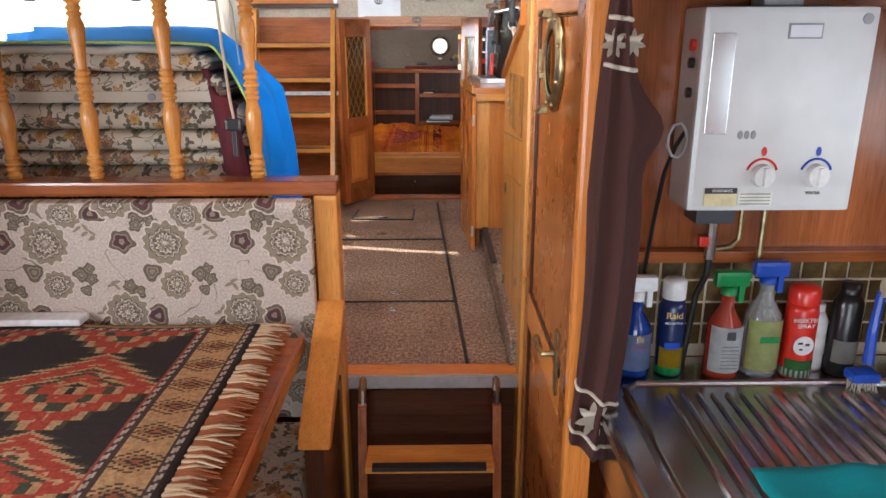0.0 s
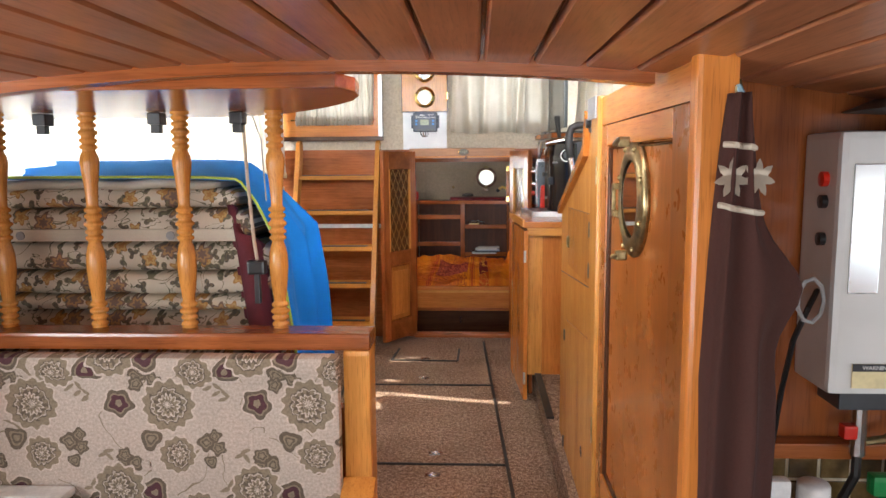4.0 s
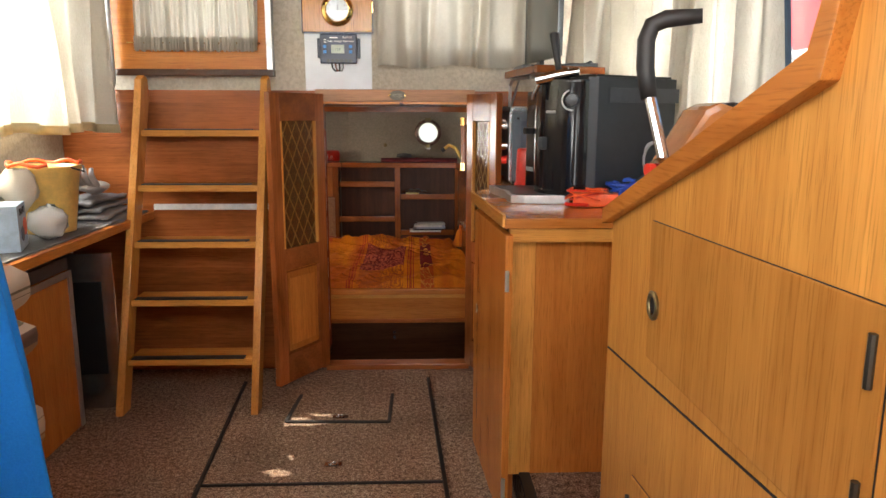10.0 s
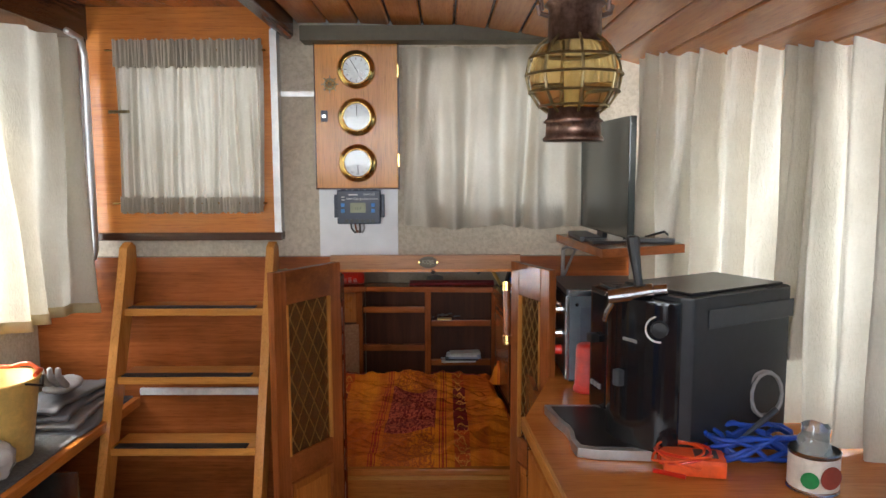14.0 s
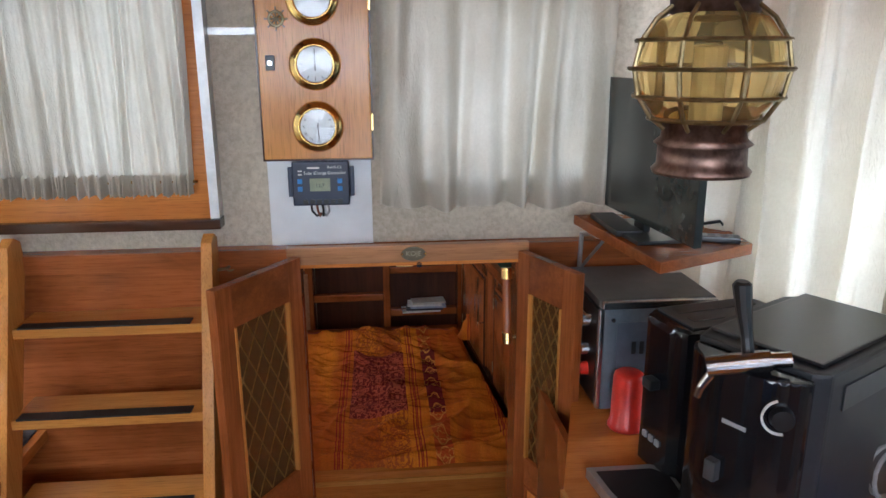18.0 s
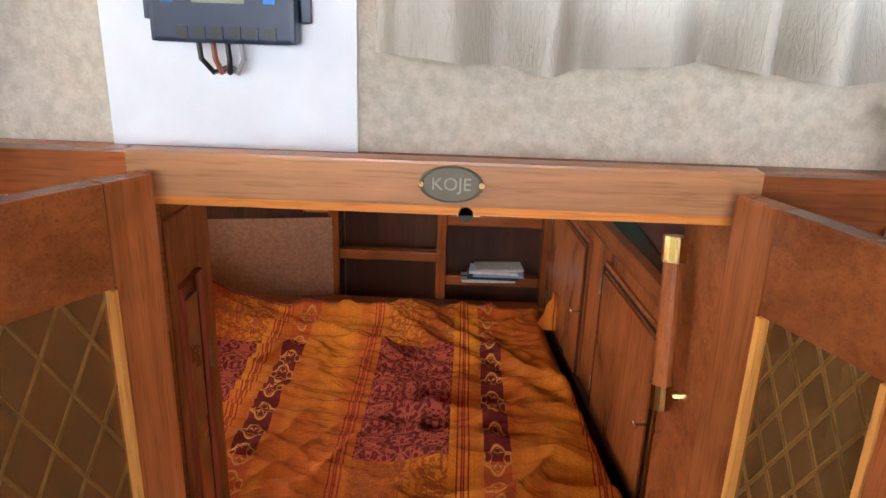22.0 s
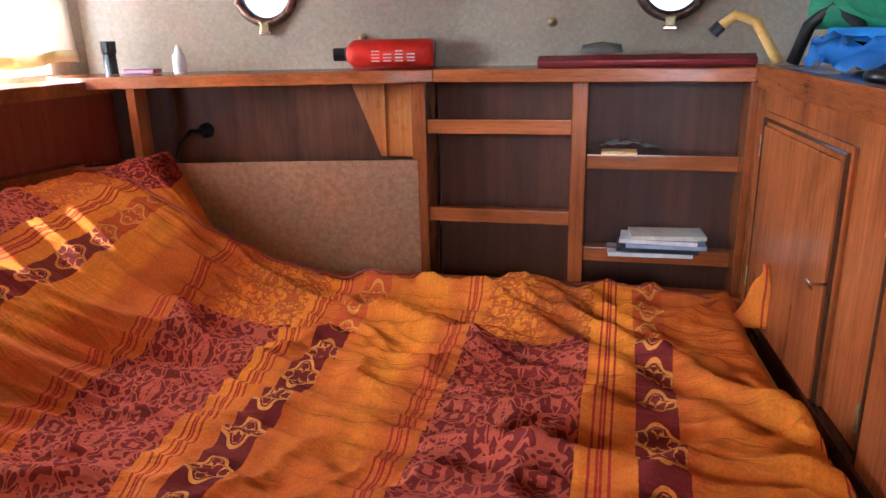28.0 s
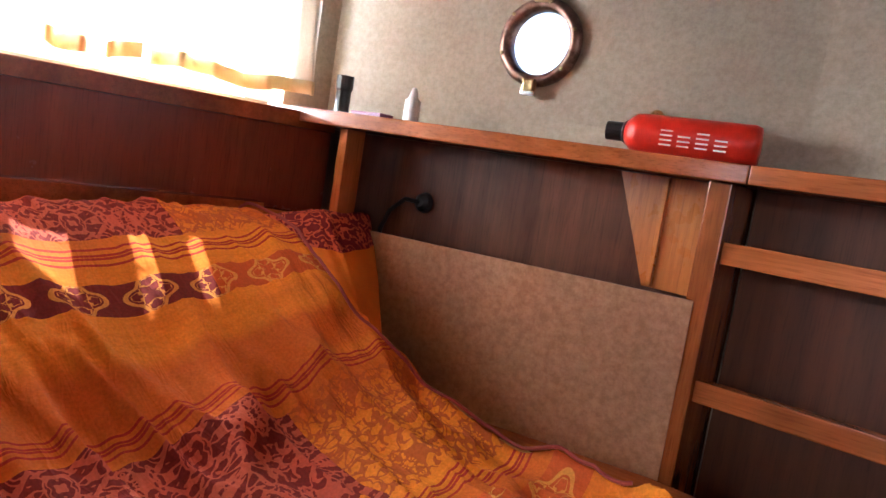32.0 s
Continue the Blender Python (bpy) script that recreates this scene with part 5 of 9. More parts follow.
part("front_bracket", lathe([(0, 0), (0.022, 0), (0.022, 0.03), (0.012, 0.034), (0, 0.034)], 14, pose(0.585, 1.39, 0.315, 90, 0, 0)), GREY, sink)
solo("cleaning_cloth", sheet(20, 14, lambda u, v: (0.76 + u * 0.42 + 0.012 * noise.noise((u * 4, v * 4, 1)), 0.86 + v * 0.27 + 0.02 * u + 0.012 * noise.noise((u * 5, 2, v * 4)), 0.363 + 0.008 * noise.noise((u * 6, v * 6, 5))), 0.004), TEAL, "teal cleaning cloth lying on the drainer", "cloth", smooth=True)
struct("trim_tile_rail", boxes((0.56, 1.45, 1.545, 1.5795, 0.575, 0.60), bevel=0.003), W["mahog_x"], "varnished rail over the tiles")


def bottle(name, x, y, body, head, cap_mat, label_mat, label, category, body_mat, band=None):
    """A bottle standing on the sink unit: body and head are lathe profiles."""
    z = 0.346
    b = thing(name, label, category, (x, y, z), "bottles on the sink")
    part("body", lathe(body, 20, pose(x, y, z)), body_mat, b, smooth=True)
    part("cap", lathe(head, 20, pose(x, y, z)), cap_mat, b, smooth=True)
    if label_mat:
        r, z0, z1 = band
        bm = bmesh.new()
        n = 14
        pts = [(math.cos(a), math.sin(a)) for a in (radians(-155 + 130 * k / n) for k in range(n + 1))]
        lo, hi = [[bm.verts.new((x + c * r, y + s * r, z + zz)) for c, s in pts] for zz in (z0, z1)]
        for k in range(n):
            bm.faces.new((lo[k], lo[k + 1], hi[k + 1], hi[k]))
        bmesh.ops.solidify(bm, geom=bm.faces[:], thickness=0.001)
        part("label", bm, label_mat, b, "printed paper label", smooth=True)
    return b


def spray(r, h, neck):
    return [(0, 0.003), (r * 0.9, 0), (r, 0.008), (r, h * 0.55), (r * 0.92, h * 0.68), (neck, h * 0.86), (neck, h), (0, h)]


def trigger(b, x, y, z, material):
    part("trigger_head", box(x - 0.032, x + 0.038, y - 0.012, y + 0.012, z, z + 0.032, 0.008), material, b)
    part("trigger", box(x + 0.018, x + 0.03, y - 0.008, y + 0.008, z - 0.035, z + 0.004, 0.004, ), material, b)


DKBLUE = mat("blue_clear_plastic", 0.1, Base_Color=(0.01, 0.06, 0.36, 1), Transmission_Weight=0.4)
CLEARP = mat("clear_plastic", 0.08, Base_Color=(0.75, 0.8, 0.78, 1), Transmission_Weight=0.75)
REDP = mat("red_clear_plastic", 0.1, Base_Color=(0.50, 0.06, 0.03, 1), Transmission_Weight=0.4)
GREENP = plain("green_plastic", (0.01, 0.24, 0.06), 0.35)
b1 = bottle("spray_bottle", 0.665, 1.50, spray(0.034, 0.165, 0.013), [(0.015, 0.166), (0.015, 0.185), (0, 0.185)], WHITEP, plain("blue_white_label", (0.35, 0.45, 0.72), 0.4), "blue bathroom cleaner spray bottle", "bottle", DKBLUE, (0.0352, 0.02, 0.10))
trigger(b1, 0.665, 1.50, 0.346 + 0.186, WHITEP)
b2 = bottle("spray_can", 0.742, 1.505, [(0, 0.002), (0.026, 0), (0.027, 0.006), (0.027, 0.15), (0.022, 0.168), (0, 0.168)], [(0.024, 0.169), (0.024, 0.205), (0.021, 0.21), (0, 0.21)], WHITEP, plain("yellow_label", (0.75, 0.5, 0.03), 0.4), "dark blue insect spray can with a yellow label", "spray can", plain("navy_enamel", (0.008, 0.02, 0.09), 0.3), (0.0276, 0.02, 0.065))
part("lower_band", lathe([(0.0275, 0.003), (0.0278, 0.02)], 20, pose(0.742, 1.505, 0.346)), GREENP, b2, "green lower band")
b3 = bottle("spray_bottle", 0.848, 1.49, spray(0.036, 0.18, 0.013), [(0.016, 0.181), (0.016, 0.198), (0, 0.198)], GREENP, plain("white_label", (0.7, 0.76, 0.74), 0.5), "red cleaner spray bottle with a green trigger", "bottle", REDP, (0.0372, 0.02, 0.12))
trigger(b3, 0.848, 1.49, 0.346 + 0.199, GREENP)
b4 = bottle("spray_bottle", 0.93, 1.50, spray(0.038, 0.20, 0.014), [(0.016, 0.201), (0.016, 0.215), (0, 0.215)], BLUE, plain("lime_label", (0.55, 0.62, 0.25), 0.5), "clear cleaner bottle with a blue trigger", "bottle", CLEARP, (0.0392, 0.02, 0.13))
trigger(b4, 0.93, 1.50, 0.346 + 0.216, BLUE)
b5 = bottle("spray_can", 1.005, 1.49, [(0, 0.002), (0.031, 0), (0.032, 0.006), (0.032, 0.15), (0.029, 0.162), (0, 0.162)], [(0.031, 0.163), (0.031, 0.19), (0.025, 0.2), (0, 0.2)], RED, plain("green_label", (0.05, 0.20, 0.05), 0.5), "red insect spray can with a green lower band", "spray can", RED, (0.0326, 0.005, 0.045))
part("picture_disc", lathe([(0, 0), (0.021, 0), (0.021, 0.0012), (0, 0.0012)], 20, pose(1.0, 1.4573, 0.425, 90, 0, 0)), WHITEP, b5, "round white picture with insects")
part("grey_band", lathe([(0.0328, 0.006), (0.0328, 0.022)], 20, pose(1.005, 1.49, 0.346)), GREY, b5)
part("insect_print", boxes((0.988, 0.998, 1.4558, 1.4568, 0.428, 0.433), (1.003, 1.012, 1.4558, 1.4568, 0.425, 0.430), (0.992, 0.999, 1.4558, 1.4568, 0.415, 0.419)), INK, b5)
tm = pose(0, 0, 0, 90, 0, 0)
text("lettering", "INSEKTEN\nSPRAY", 0.0125, Matrix.Translation((1.0, 1.4567, 0.474)) @ tm, WHITEP, b5)
text("lettering", "Raid", 0.02, Matrix.Translation((0.738, 1.4767, 0.484)) @ tm, YELLOW, b2)
text("lettering", "PROTECTOR", 0.0065, Matrix.Translation((0.738, 1.4767, 0.468)) @ tm, WHITEP, b2)
part("blue_sticker", box(0.722, 0.754, 1.4765, 1.4778, 0.410, 0.425, 0.0005), BLUE, b2)
text("lettering", "fit", 0.02, Matrix.Translation((0.668, 1.4636, 0.437)) @ tm, YELLOW, b1)
text("lettering", "Badreiniger", 0.0075, Matrix.Translation((0.667, 1.4636, 0.420)) @ tm, RED, b1)
part("barcode", boxes(*((0.84 + 0.002 * k, 0.8409 + 0.002 * k, 1.4517, 1.4526, 0.44, 0.458) for k in range(9))), INK, b3)
part("print_lines", boxes(*((0.832, 0.866, 1.4517, 1.4526, 0.376 + 0.008 * k, 0.3785 + 0.008 * k) for k in range(7))), GREY, b3)
part("print_block", box(0.912, 0.95, 1.4597, 1.4607, 0.43, 0.443), GREENP, b4)
b6 = bottle("cleaner_bottle", 1.055, 1.525, [(0, 0.002), (0.024, 0), (0.025, 0.006), (0.025, 0.11), (0.015, 0.13), (0, 0.13)], [(0.016, 0.131), (0.016, 0.145), (0, 0.145)], WHITEP, None, "small white and blue cleaner bottle", "bottle", WHITEP)
b7 = bottle("cleaner_bottle", 1.105, 1.50, [(0, 0.002), (0.028, 0), (0.029, 0.006), (0.029, 0.16), (0.02, 0.178), (0, 0.178)], [(0.02, 0.179), (0.02, 0.2), (0, 0.2)], BLACK, plain("grey_label", (0.4, 0.42, 0.38), 0.5), "black and green cleaner bottle", "bottle", BLACK, (0.0296, 0.03, 0.08))
brush = thing("dish_brush", "blue plastic dish brush with pale bristles", "brush", (1.10, 1.40, 0.352))
part("handle", tube([(1.135, 1.45, 0.545), (1.125, 1.44, 0.46), (1.115, 1.42, 0.40)], [0.008, 0.010, 0.011], 8), BLUE, brush)
part("head", box(1.07, 1.125, 1.385, 1.425, 0.375, 0.395, 0.008), BLUE, brush)
bmb = bmesh.new()
for k in range(40):
    x, y = 1.074 + rnd.random() * 0.048, 1.388 + rnd.random() * 0.034
    tube([(x, y, 0.376), (x + rnd.uniform(-.008, .008), y + rnd.uniform(-.008, .008), 0.354)], 0.001, 3, bmb)
part("bristles", bmb, CREAMCLOTH, brush)
roll = thing("towel_rail", "cream towel rail with a hanging pink cloth", "towel rail", (1.25, 1.4, 0.55))
part("bar", tube([(1.13, 1.44, 0.555), (1.46, 1.36, 0.56)], 0.018, 12), plain("cream_plastic", (0.72, 0.64, 0.46), 0.4), roll)
part("cloth", sheet(8, 10, lambda u, v: (1.17 + u * 0.2, 1.42 - u * 0.05 + 0.012 * math.sin(u * 12), 0.545 - v * 0.14), 0.006), cloth("pink_cloth", (0.62, 0.40, 0.42), (0.74, 0.52, 0.52), 120), roll, "pale pink cloth", smooth=True)

# water heater
wh = thing("water_heater", "white gas water heater on the mahogany bulkhead", "water heater", (0.88, 1.52, 0.735))
part("casing", box(0.724, 1.03, 1.462, 1.575, 0.735, 1.082, 0.010), WHITE, wh)
part("chrome_strip", box(0.742, 0.782, 1.4595, 1.4615, 0.872, 1.04, 0.001), CHROME, wh, "mirror-bright strip")
part("name_plate", box(0.872, 0.932, 1.4595, 1.4615, 1.03, 1.055), GREY, wh, "pale plate with a printed mark")
part("name_face", box(0.875, 0.929, 1.4585, 1.4594, 1.033, 1.052), WBOARD, wh)
part("warning_label", box(0.755, 0.815, 1.4595, 1.4615, 0.745, 0.778), plain("yellow_sticker", (0.72, 0.62, 0.35), 0.5), wh, "yellow warning sticker")
part("warning_bar", box(0.755, 0.815, 1.4585, 1.4594, 0.768, 0.778), INK, wh)
text("lettering", "WARNING", 0.008, Matrix.Translation((0.787, 1.458, 0.773)) @ tm, WHITEP, wh)
part("info_label", box(0.818, 0.882, 1.4595, 1.4615, 0.745, 0.772), plain("cream_sticker", (0.72, 0.70, 0.6), 0.5), wh)
part("info_lines", boxes(*((0.822, 0.878, 1.4585, 1.4594, 0.748 + 0.006 * k, 0.750 + 0.006 * k) for k in range(4))), GREY, wh)
for k in range(3):
    part("drop_mark", lathe([(0, 0), (0.0045, 0), (0.0045, 0.0015), (0, 0.0015)], 12, Matrix.Translation((0.809 + k * 0.012, 1.4618, 0.871)) @ Matrix.Diagonal((1, 1, 1.7, 1)) @ tm), GREY, wh)
for x, rgb in ((0.857, RED), (0.957, BLUE)):
    kn = part("knob", lathe([(0, 0), (0.021, 0), (0.019, 0.018), (0, 0.02)], 24, Matrix.Translation((x, 1.462, 0.80)) @ tm), WHITEP, wh, "white control knob", smooth=False)
    part("grip", box(x - 0.004, x + 0.004, 1.436, 1.444, 0.784, 0.816, 0.002), WHITEP, kn)
    part("scale_arc", tube([(x + 0.029 * math.cos(radians(a)), 1.461, 0.80 + 0.029 * math.sin(radians(a))) for a in range(20, 161, 14)], 0.0022, 6), rgb, wh, "coloured scale arc")
    part("mark", lathe([(0, 0), (0.006, 0), (0.006, 0.0015), (0, 0.0015)], 10, Matrix.Translation((x, 1.4618, 0.842)) @ Matrix.Diagonal((0.8, 1, 1.4, 1)) @ tm), rgb, wh)
text("lettering", "GAS", 0.008, Matrix.Translation((0.857, 1.461, 0.768)) @ tm, INK, wh)
text("lettering", "WATER", 0.008, Matrix.Translation((0.957, 1.461, 0.768)) @ tm, INK, wh)
for z, r, material in ((1.02, 0.010, RED), (0.99, 0.009, BLACK), (0.94, 0.009, BLACK)):
    part("side_button", lathe([(0, 0), (r, 0), (r, 0.008), (0, 0.009)], 14, Matrix.Translation((0.724, 1.50, z)) @ Matrix.Rotation(radians(-90), 4, "Y")), material, wh)
part("burner_box", box(0.755, 0.83, 1.49, 1.56, 0.705, 0.736, 0.003), DARKGREY, wh)
part("screw_cap", disc_at(1.008, 1.463, 1.062, "y", 0.009, 0.004, 14), GREY, wh)
part("gas_pipe", tube([(0.80, 1.52, 0.71), (0.80, 1.52, 0.60), (0.79, 1.54, 0.55), (0.775, 1.545, 0.38)], 0.007, 8), RUBBER, wh, "black gas hose")
part("valve", box(0.775, 0.795, 1.51, 1.53, 0.655, 0.675, 0.004), RED, wh, "red valve tap")
part("valve_body", tube([(0.80, 1.52, 0.70), (0.80, 1.52, 0.63)], 0.011, 10), STEEL, wh)
part("water_pipe", tube([(0.86, 1.53, 0.735), (0.86, 1.53, 0.665), (0.845, 1.53, 0.65), (0.81, 1.53, 0.645)], 0.006, 8), OLDBRASS, wh, "brass pipe")
part("water_pipe", tube([(0.905, 1.53, 0.735), (0.905, 1.53, 0.60)], 0.006, 8), OLDBRASS, wh, "brass pipe")
part("sensor_wire", tube([(0.72, 1.50, 0.87), (0.70, 1.48, 0.85), (0.69, 1.50, 0.80), (0.685, 1.52, 0.72), (0.68, 1.54, 0.60), (0.69, 1.55, 0.57)], 0.004, 6), BLACK, wh, "black wire")
part("wire_bundle", tube([(0.70 + 0.018 * math.cos(a), 1.475, 0.86 + 0.03 * math.sin(a)) for a in [k * 0.7 for k in range(18)]], 0.003, 6), GREY, wh, "bundled grey wire")
part("flue", box(0.84, 0.91, 1.50, 1.56, 1.083, 1.115, 0.003), GREY, wh)
hood = thing("cooker_hood", "grey sheet metal hood under the ceiling", "hood", (1.05, 1.4, 1.11))
part("canopy", prism([(0.78, 1.112), (1.44, 1.085), (1.44, 1.14), (1.02, 1.165), (0.90, 1.16)], "y", 1.30, 1.575, bevel=0.004), plain("dull_grey_sheet_metal", (0.17, 0.17, 0.165), 0.38), hood)

# hand towel and hook
hk = thing("towel_hook", "small brass star hook on the corner post", "hook", (0.55, 1.40, 1.13))
part("star", lathe([(0, 0), (0.018, 0.002), (0.012, 0.006), (0, 0.01)], 10, Matrix.Translation((0.555, 1.399, 1.135)) @ tm), OLDBRASS, hk)
part("peg", tube([(0.555, 1.395, 1.13), (0.555, 1.37, 1.12), (0.555, 1.365, 1.135)], 0.004, 8), OLDBRASS, hk)


def towel_fold(u, v):
    w = 0.012 + 0.033 * min(1, v * 2.3) ** 0.9 - 0.018 * max(0.0, v - 0.5)
    a = u * 2 * math.pi
    x = 0.555 + w * math.cos(a) * (1 + 0.22 * math.sin(3 * a + v * 2)) + 0.02 * v * math.sin(v * 4) + 0.045 * math.exp(-((v - 0.27) / 0.06) ** 2) * max(0.0, math.cos(a)) ** 2
    y = 1.355 + (0.016 + 0.012 * v) * math.sin(a) * (1 + 0.45 * math.sin(5 * a + 1.5 * v))
    return (x, y, 1.125 - v * (0.865 + 0.03 * math.cos(a)))


bm = sheet(60, 44, towel_fold)
bmesh.ops.remove_doubles(bm, verts=bm.verts, dist=1e-4)
bmesh.ops.holes_fill(bm, edges=[e for e in bm.edges if e.is_boundary], sides=0)
ht = solo("hand_towel", bm, BROWNTOWEL, "dark brown hand towel with cream leaf embroidery", "towel", smooth=True)


def towel_ring(v, r=0.004):
    return tube([Vector(towel_fold(k / 40, v)) * 1.0 + (Vector(towel_fold(k / 40, v)) - Vector((0.555, 1.355, towel_fold(k / 40, v)[2]))) * 0.02 for k in range(20, 41)], r, 6)


for v in (0.075, 0.165, 0.86, 0.965):
    part("stripe", towel_ring(v), CREAMCLOTH, ht, "cream woven stripe")
for v0, x0, s in ((0.12, -0.013, 0.022), (0.12, 0.019, 0.021), (0.91, 0.0, 0.034)):
    p = Vector(towel_fold(0.75, v0))
    leaf = [(s * math.sin(a) * (0.75 + 0.25 * math.cos(7 * a)), s * 1.15 * math.cos(a) * (0.75 + 0.25 * math.cos(7 * a))) for a in [2 * math.pi * k / 28 for k in range(28)]]
    bm = bmesh.new()
    vs = [bm.verts.new((p.x + x0 + a, p.y - 0.007 - abs(a) * -0.1, p.z + b)) for a, b in leaf]
    bm.faces.new(vs)
    bmesh.ops.solidify(bm, geom=bm.faces[:], thickness=0.0015)
    part("leaf_motif", bm, CREAMCLOTH, ht, "cream embroidered leaf")
part("towel_loop", tube([(0.555, 1.366, 1.135), (0.56, 1.358, 1.12), (0.55, 1.356, 1.10)], 0.004, 6), plain("blue_loop", (0.3, 0.5, 0.6), 0.7), ht, "pale blue hanging loop")

# washroom door: frame, panels, porthole
for y0, y1 in ((1.402, 1.508), (2.035, 2.10)):
    part("stile", box(0.514, 0.5255, y0, y1, ZL + 0.02, 1.12, 0.003), W["door_z"], wc)
for z0, z1 in ((ZL + 0.02, ZL + 0.16), (0.235, 0.325), (1.075, 1.12)):
    part("rail", box(0.514, 0.5255, 1.5085, 2.0345, z0, z1, 0.003), W["teak_y"], wc)
for z0, z1 in ((0.325, 1.075), (ZL + 0.16, 0.235)):
    part("bead", tube([(0.5225, 1.513, z0 + 0.005), (0.5225, 2.03, z0 + 0.005), (0.5225, 2.03, z1 - 0.005), (0.5225, 1.513, z1 - 0.005)], 0.006, 6, closed=True), W["dark_z"], wc, "dark bead moulding")
PX, PY, PZ = 0.513, 1.785, 0.972
pm = Matrix.Translation((0.526, PY, PZ)) @ Matrix.Rotation(radians(-90), 4, "Y") @ Matrix.Diagonal((0.93, 0.93, 1, 1))
port = part("porthole", lathe([(0.078, 0), (0.115, 0), (0.117, 0.006), (0.112, 0.012), (0.10, 0.016), (0.088, 0.018), (0.078, 0.014)], 48, pm), OLDBRASS, wc, "heavy aged brass porthole", smooth=True)
part("porthole_glass", lathe([(0, 0), (0.079, 0)], 40, pm @ Matrix.Translation((0, 0, 0.008)) @ Matrix.Rotation(radians(3.5), 4, "X")), MIRROR, port, "reflecting porthole glass")
for k in range(8):
    a = radians(22.5 + 45 * k)
    part("rivet", lathe([(0.006, 0.010), (0.006, 0.016), (0.003, 0.019), (0, 0.019)], 10, pm @ Matrix.Translation((0.105 * math.cos(a), 0.105 * math.sin(a), 0))), OLDBRASS, port)
for s in (1, -1):
    z = PZ + s * 0.105
    dog = part("dog", box(0.488, 0.51, PY - 0.009, PY + 0.009, z - 0.009, z + 0.009, 0.004), OLDBRASS, port)
    part("wing_nut", tube([(0.486, PY - 0.040, z + 0.006), (0.484, PY - 0.016, z), (0.486, PY + 0.014, z - 0.004)], [0.0028, 0.0045, 0.0045], 8), OLDBRASS, dog)
part("hinge_bracket", boxes((0.502, 0.522, 1.878, 1.90, 0.932, 0.944), (0.502, 0.522, 1.878, 1.90, 0.986, 0.998), (0.502, 0.510, 1.898, 1.908, 0.932, 0.998), bevel=0.002), OLDBRASS, port)
dh = part("door_handle", tube([(0.505, 1.535, 0.375), (0.48, 1.535, 0.375), (0.476, 1.55, 0.38), (0.476, 1.60, 0.385)], 0.007, 8), OLDBRASS, wc, "brass lever handle")
part("handle_plate", box(0.508, 0.5135, 1.522, 1.548, 0.28, 0.43, 0.002), OLDBRASS, dh)
for z in (1.02, 0.40, -0.3):
    part("hinge", tube([(0.5065, 2.112, z - 0.032), (0.5065, 2.112, z + 0.032)], 0.004, 8), OLDBRASS, wc)

# ---- wheelhouse details ----
tm = pose(0, 0, 0, 90, 0, 0)
# counter
counter = thing("galley_counter", "honey-coloured wooden counter with a chamfered corner", "counter", (0.8, 4.0, 0))
top_pts = [(0.395, 4.03), (0.432, 3.505), (1.19, 3.505), (1.19, 4.63), (0.56, 4.63), (0.53, 4.45)]
part("worktop", prism(top_pts, "z", 0.757, 0.782, bevel=0.003), W["teak_x"], counter, "glossy worktop")
part("worktop_edge", box(0.445, 1.19, 3.512, 3.535, 0.722, 0.756, 0.003), W["honey_x"], counter)
part("front_panel", box(0.515, 1.19, 3.545, 3.56, 0.10, 0.721), W["teak_z"], counter)
part("corner_post", box(0.452, 0.514, 3.538, 3.58, 0.10, 0.721, 0.004), W["honey_z"], counter)
part("edge_lip", prism([(0.39, 4.03), (0.426, 3.51), (0.434, 3.51), (0.398, 4.03)], "z", 0.76, 0.79), W["honey_y"], counter)
side = part("side_door", box(0, 0.47, -0.009, 0.009, 0.012, 0.748, 0.003, pose(0.437, 3.46, 0, 0, 0, 94)), W["teak_z"], counter)
part("finger_ring", lathe([(0.009, 0), (0.013, 0), (0.013, 0.004), (0.009, 0.004)], 18, pose(0.402, 3.87, 0.46) @ Matrix.Rotation(radians(-86), 4, "Y")), OLDBRASS, side)
for z in (0.64, 0.11):
    part("hinge", tube([(0.432, 3.452, z - 0.025), (0.432, 3.452, z + 0.025)], 0.005, 8), ALU, side)
part("side_back", box(0.46, 0.475, 3.58, 4.60, 0.0, 0.756), W["mahog_z"], counter)
struct("helm_platform", boxes((0.49, 1.19, 2.22, 4.60, -0.003, 0.10)), CARPET, "carpeted raised helm platform")
struct("trim_platform_edge", boxes((0.484, 0.512, 2.99, 3.535, 0.1005, 0.108)), RUBBER, "black edging strip of the platform")

# floor boards: edge strips, lifting hatches and their rings
def strip(x0, y0, x1, y1, w=0.012):
    d = Vector((x1 - x0, y1 - y0, 0))
    m = pose(x0, y0, 0, 0, 0, math.degrees(math.atan2(d.y, d.x)))
    return box(0, d.length, -w / 2, w / 2, 0.0005, 0.007, 0.002, m)


for k, (x0, x1, y0, y1) in enumerate(((-0.395, 0.315, 2.235, 2.800), (-0.395, 0.315, 2.806, 3.680), (-0.395, 0.30, 3.686, 4.60), (0.322, 0.482, 2.235, 4.60), (-1.13, -0.402, 3.01, 4.60))):
    ob = tagged(new("floor_panel", to_mesh("floor_panel", box(x0, x1, y0, y1, -0.0035, 0.0, 0.0015), CARPET)), "brown flecked carpet floor panel", "", "", "structure")
for s in ((0.355, 2.235, 0.266, 4.49), (-0.30, 2.235, -0.44, 4.47)):
    ob = struct("trim_floor_strip", strip(*s), RUBBER, "black rubber floor strip")
for s in ((-0.385, 2.803, 0.33, 2.803), (-0.40, 3.684, 0.30, 3.684)):
    struct("trim_floor_seam", strip(*s, 0.008), RUBBER, "dark seam between floor panels")
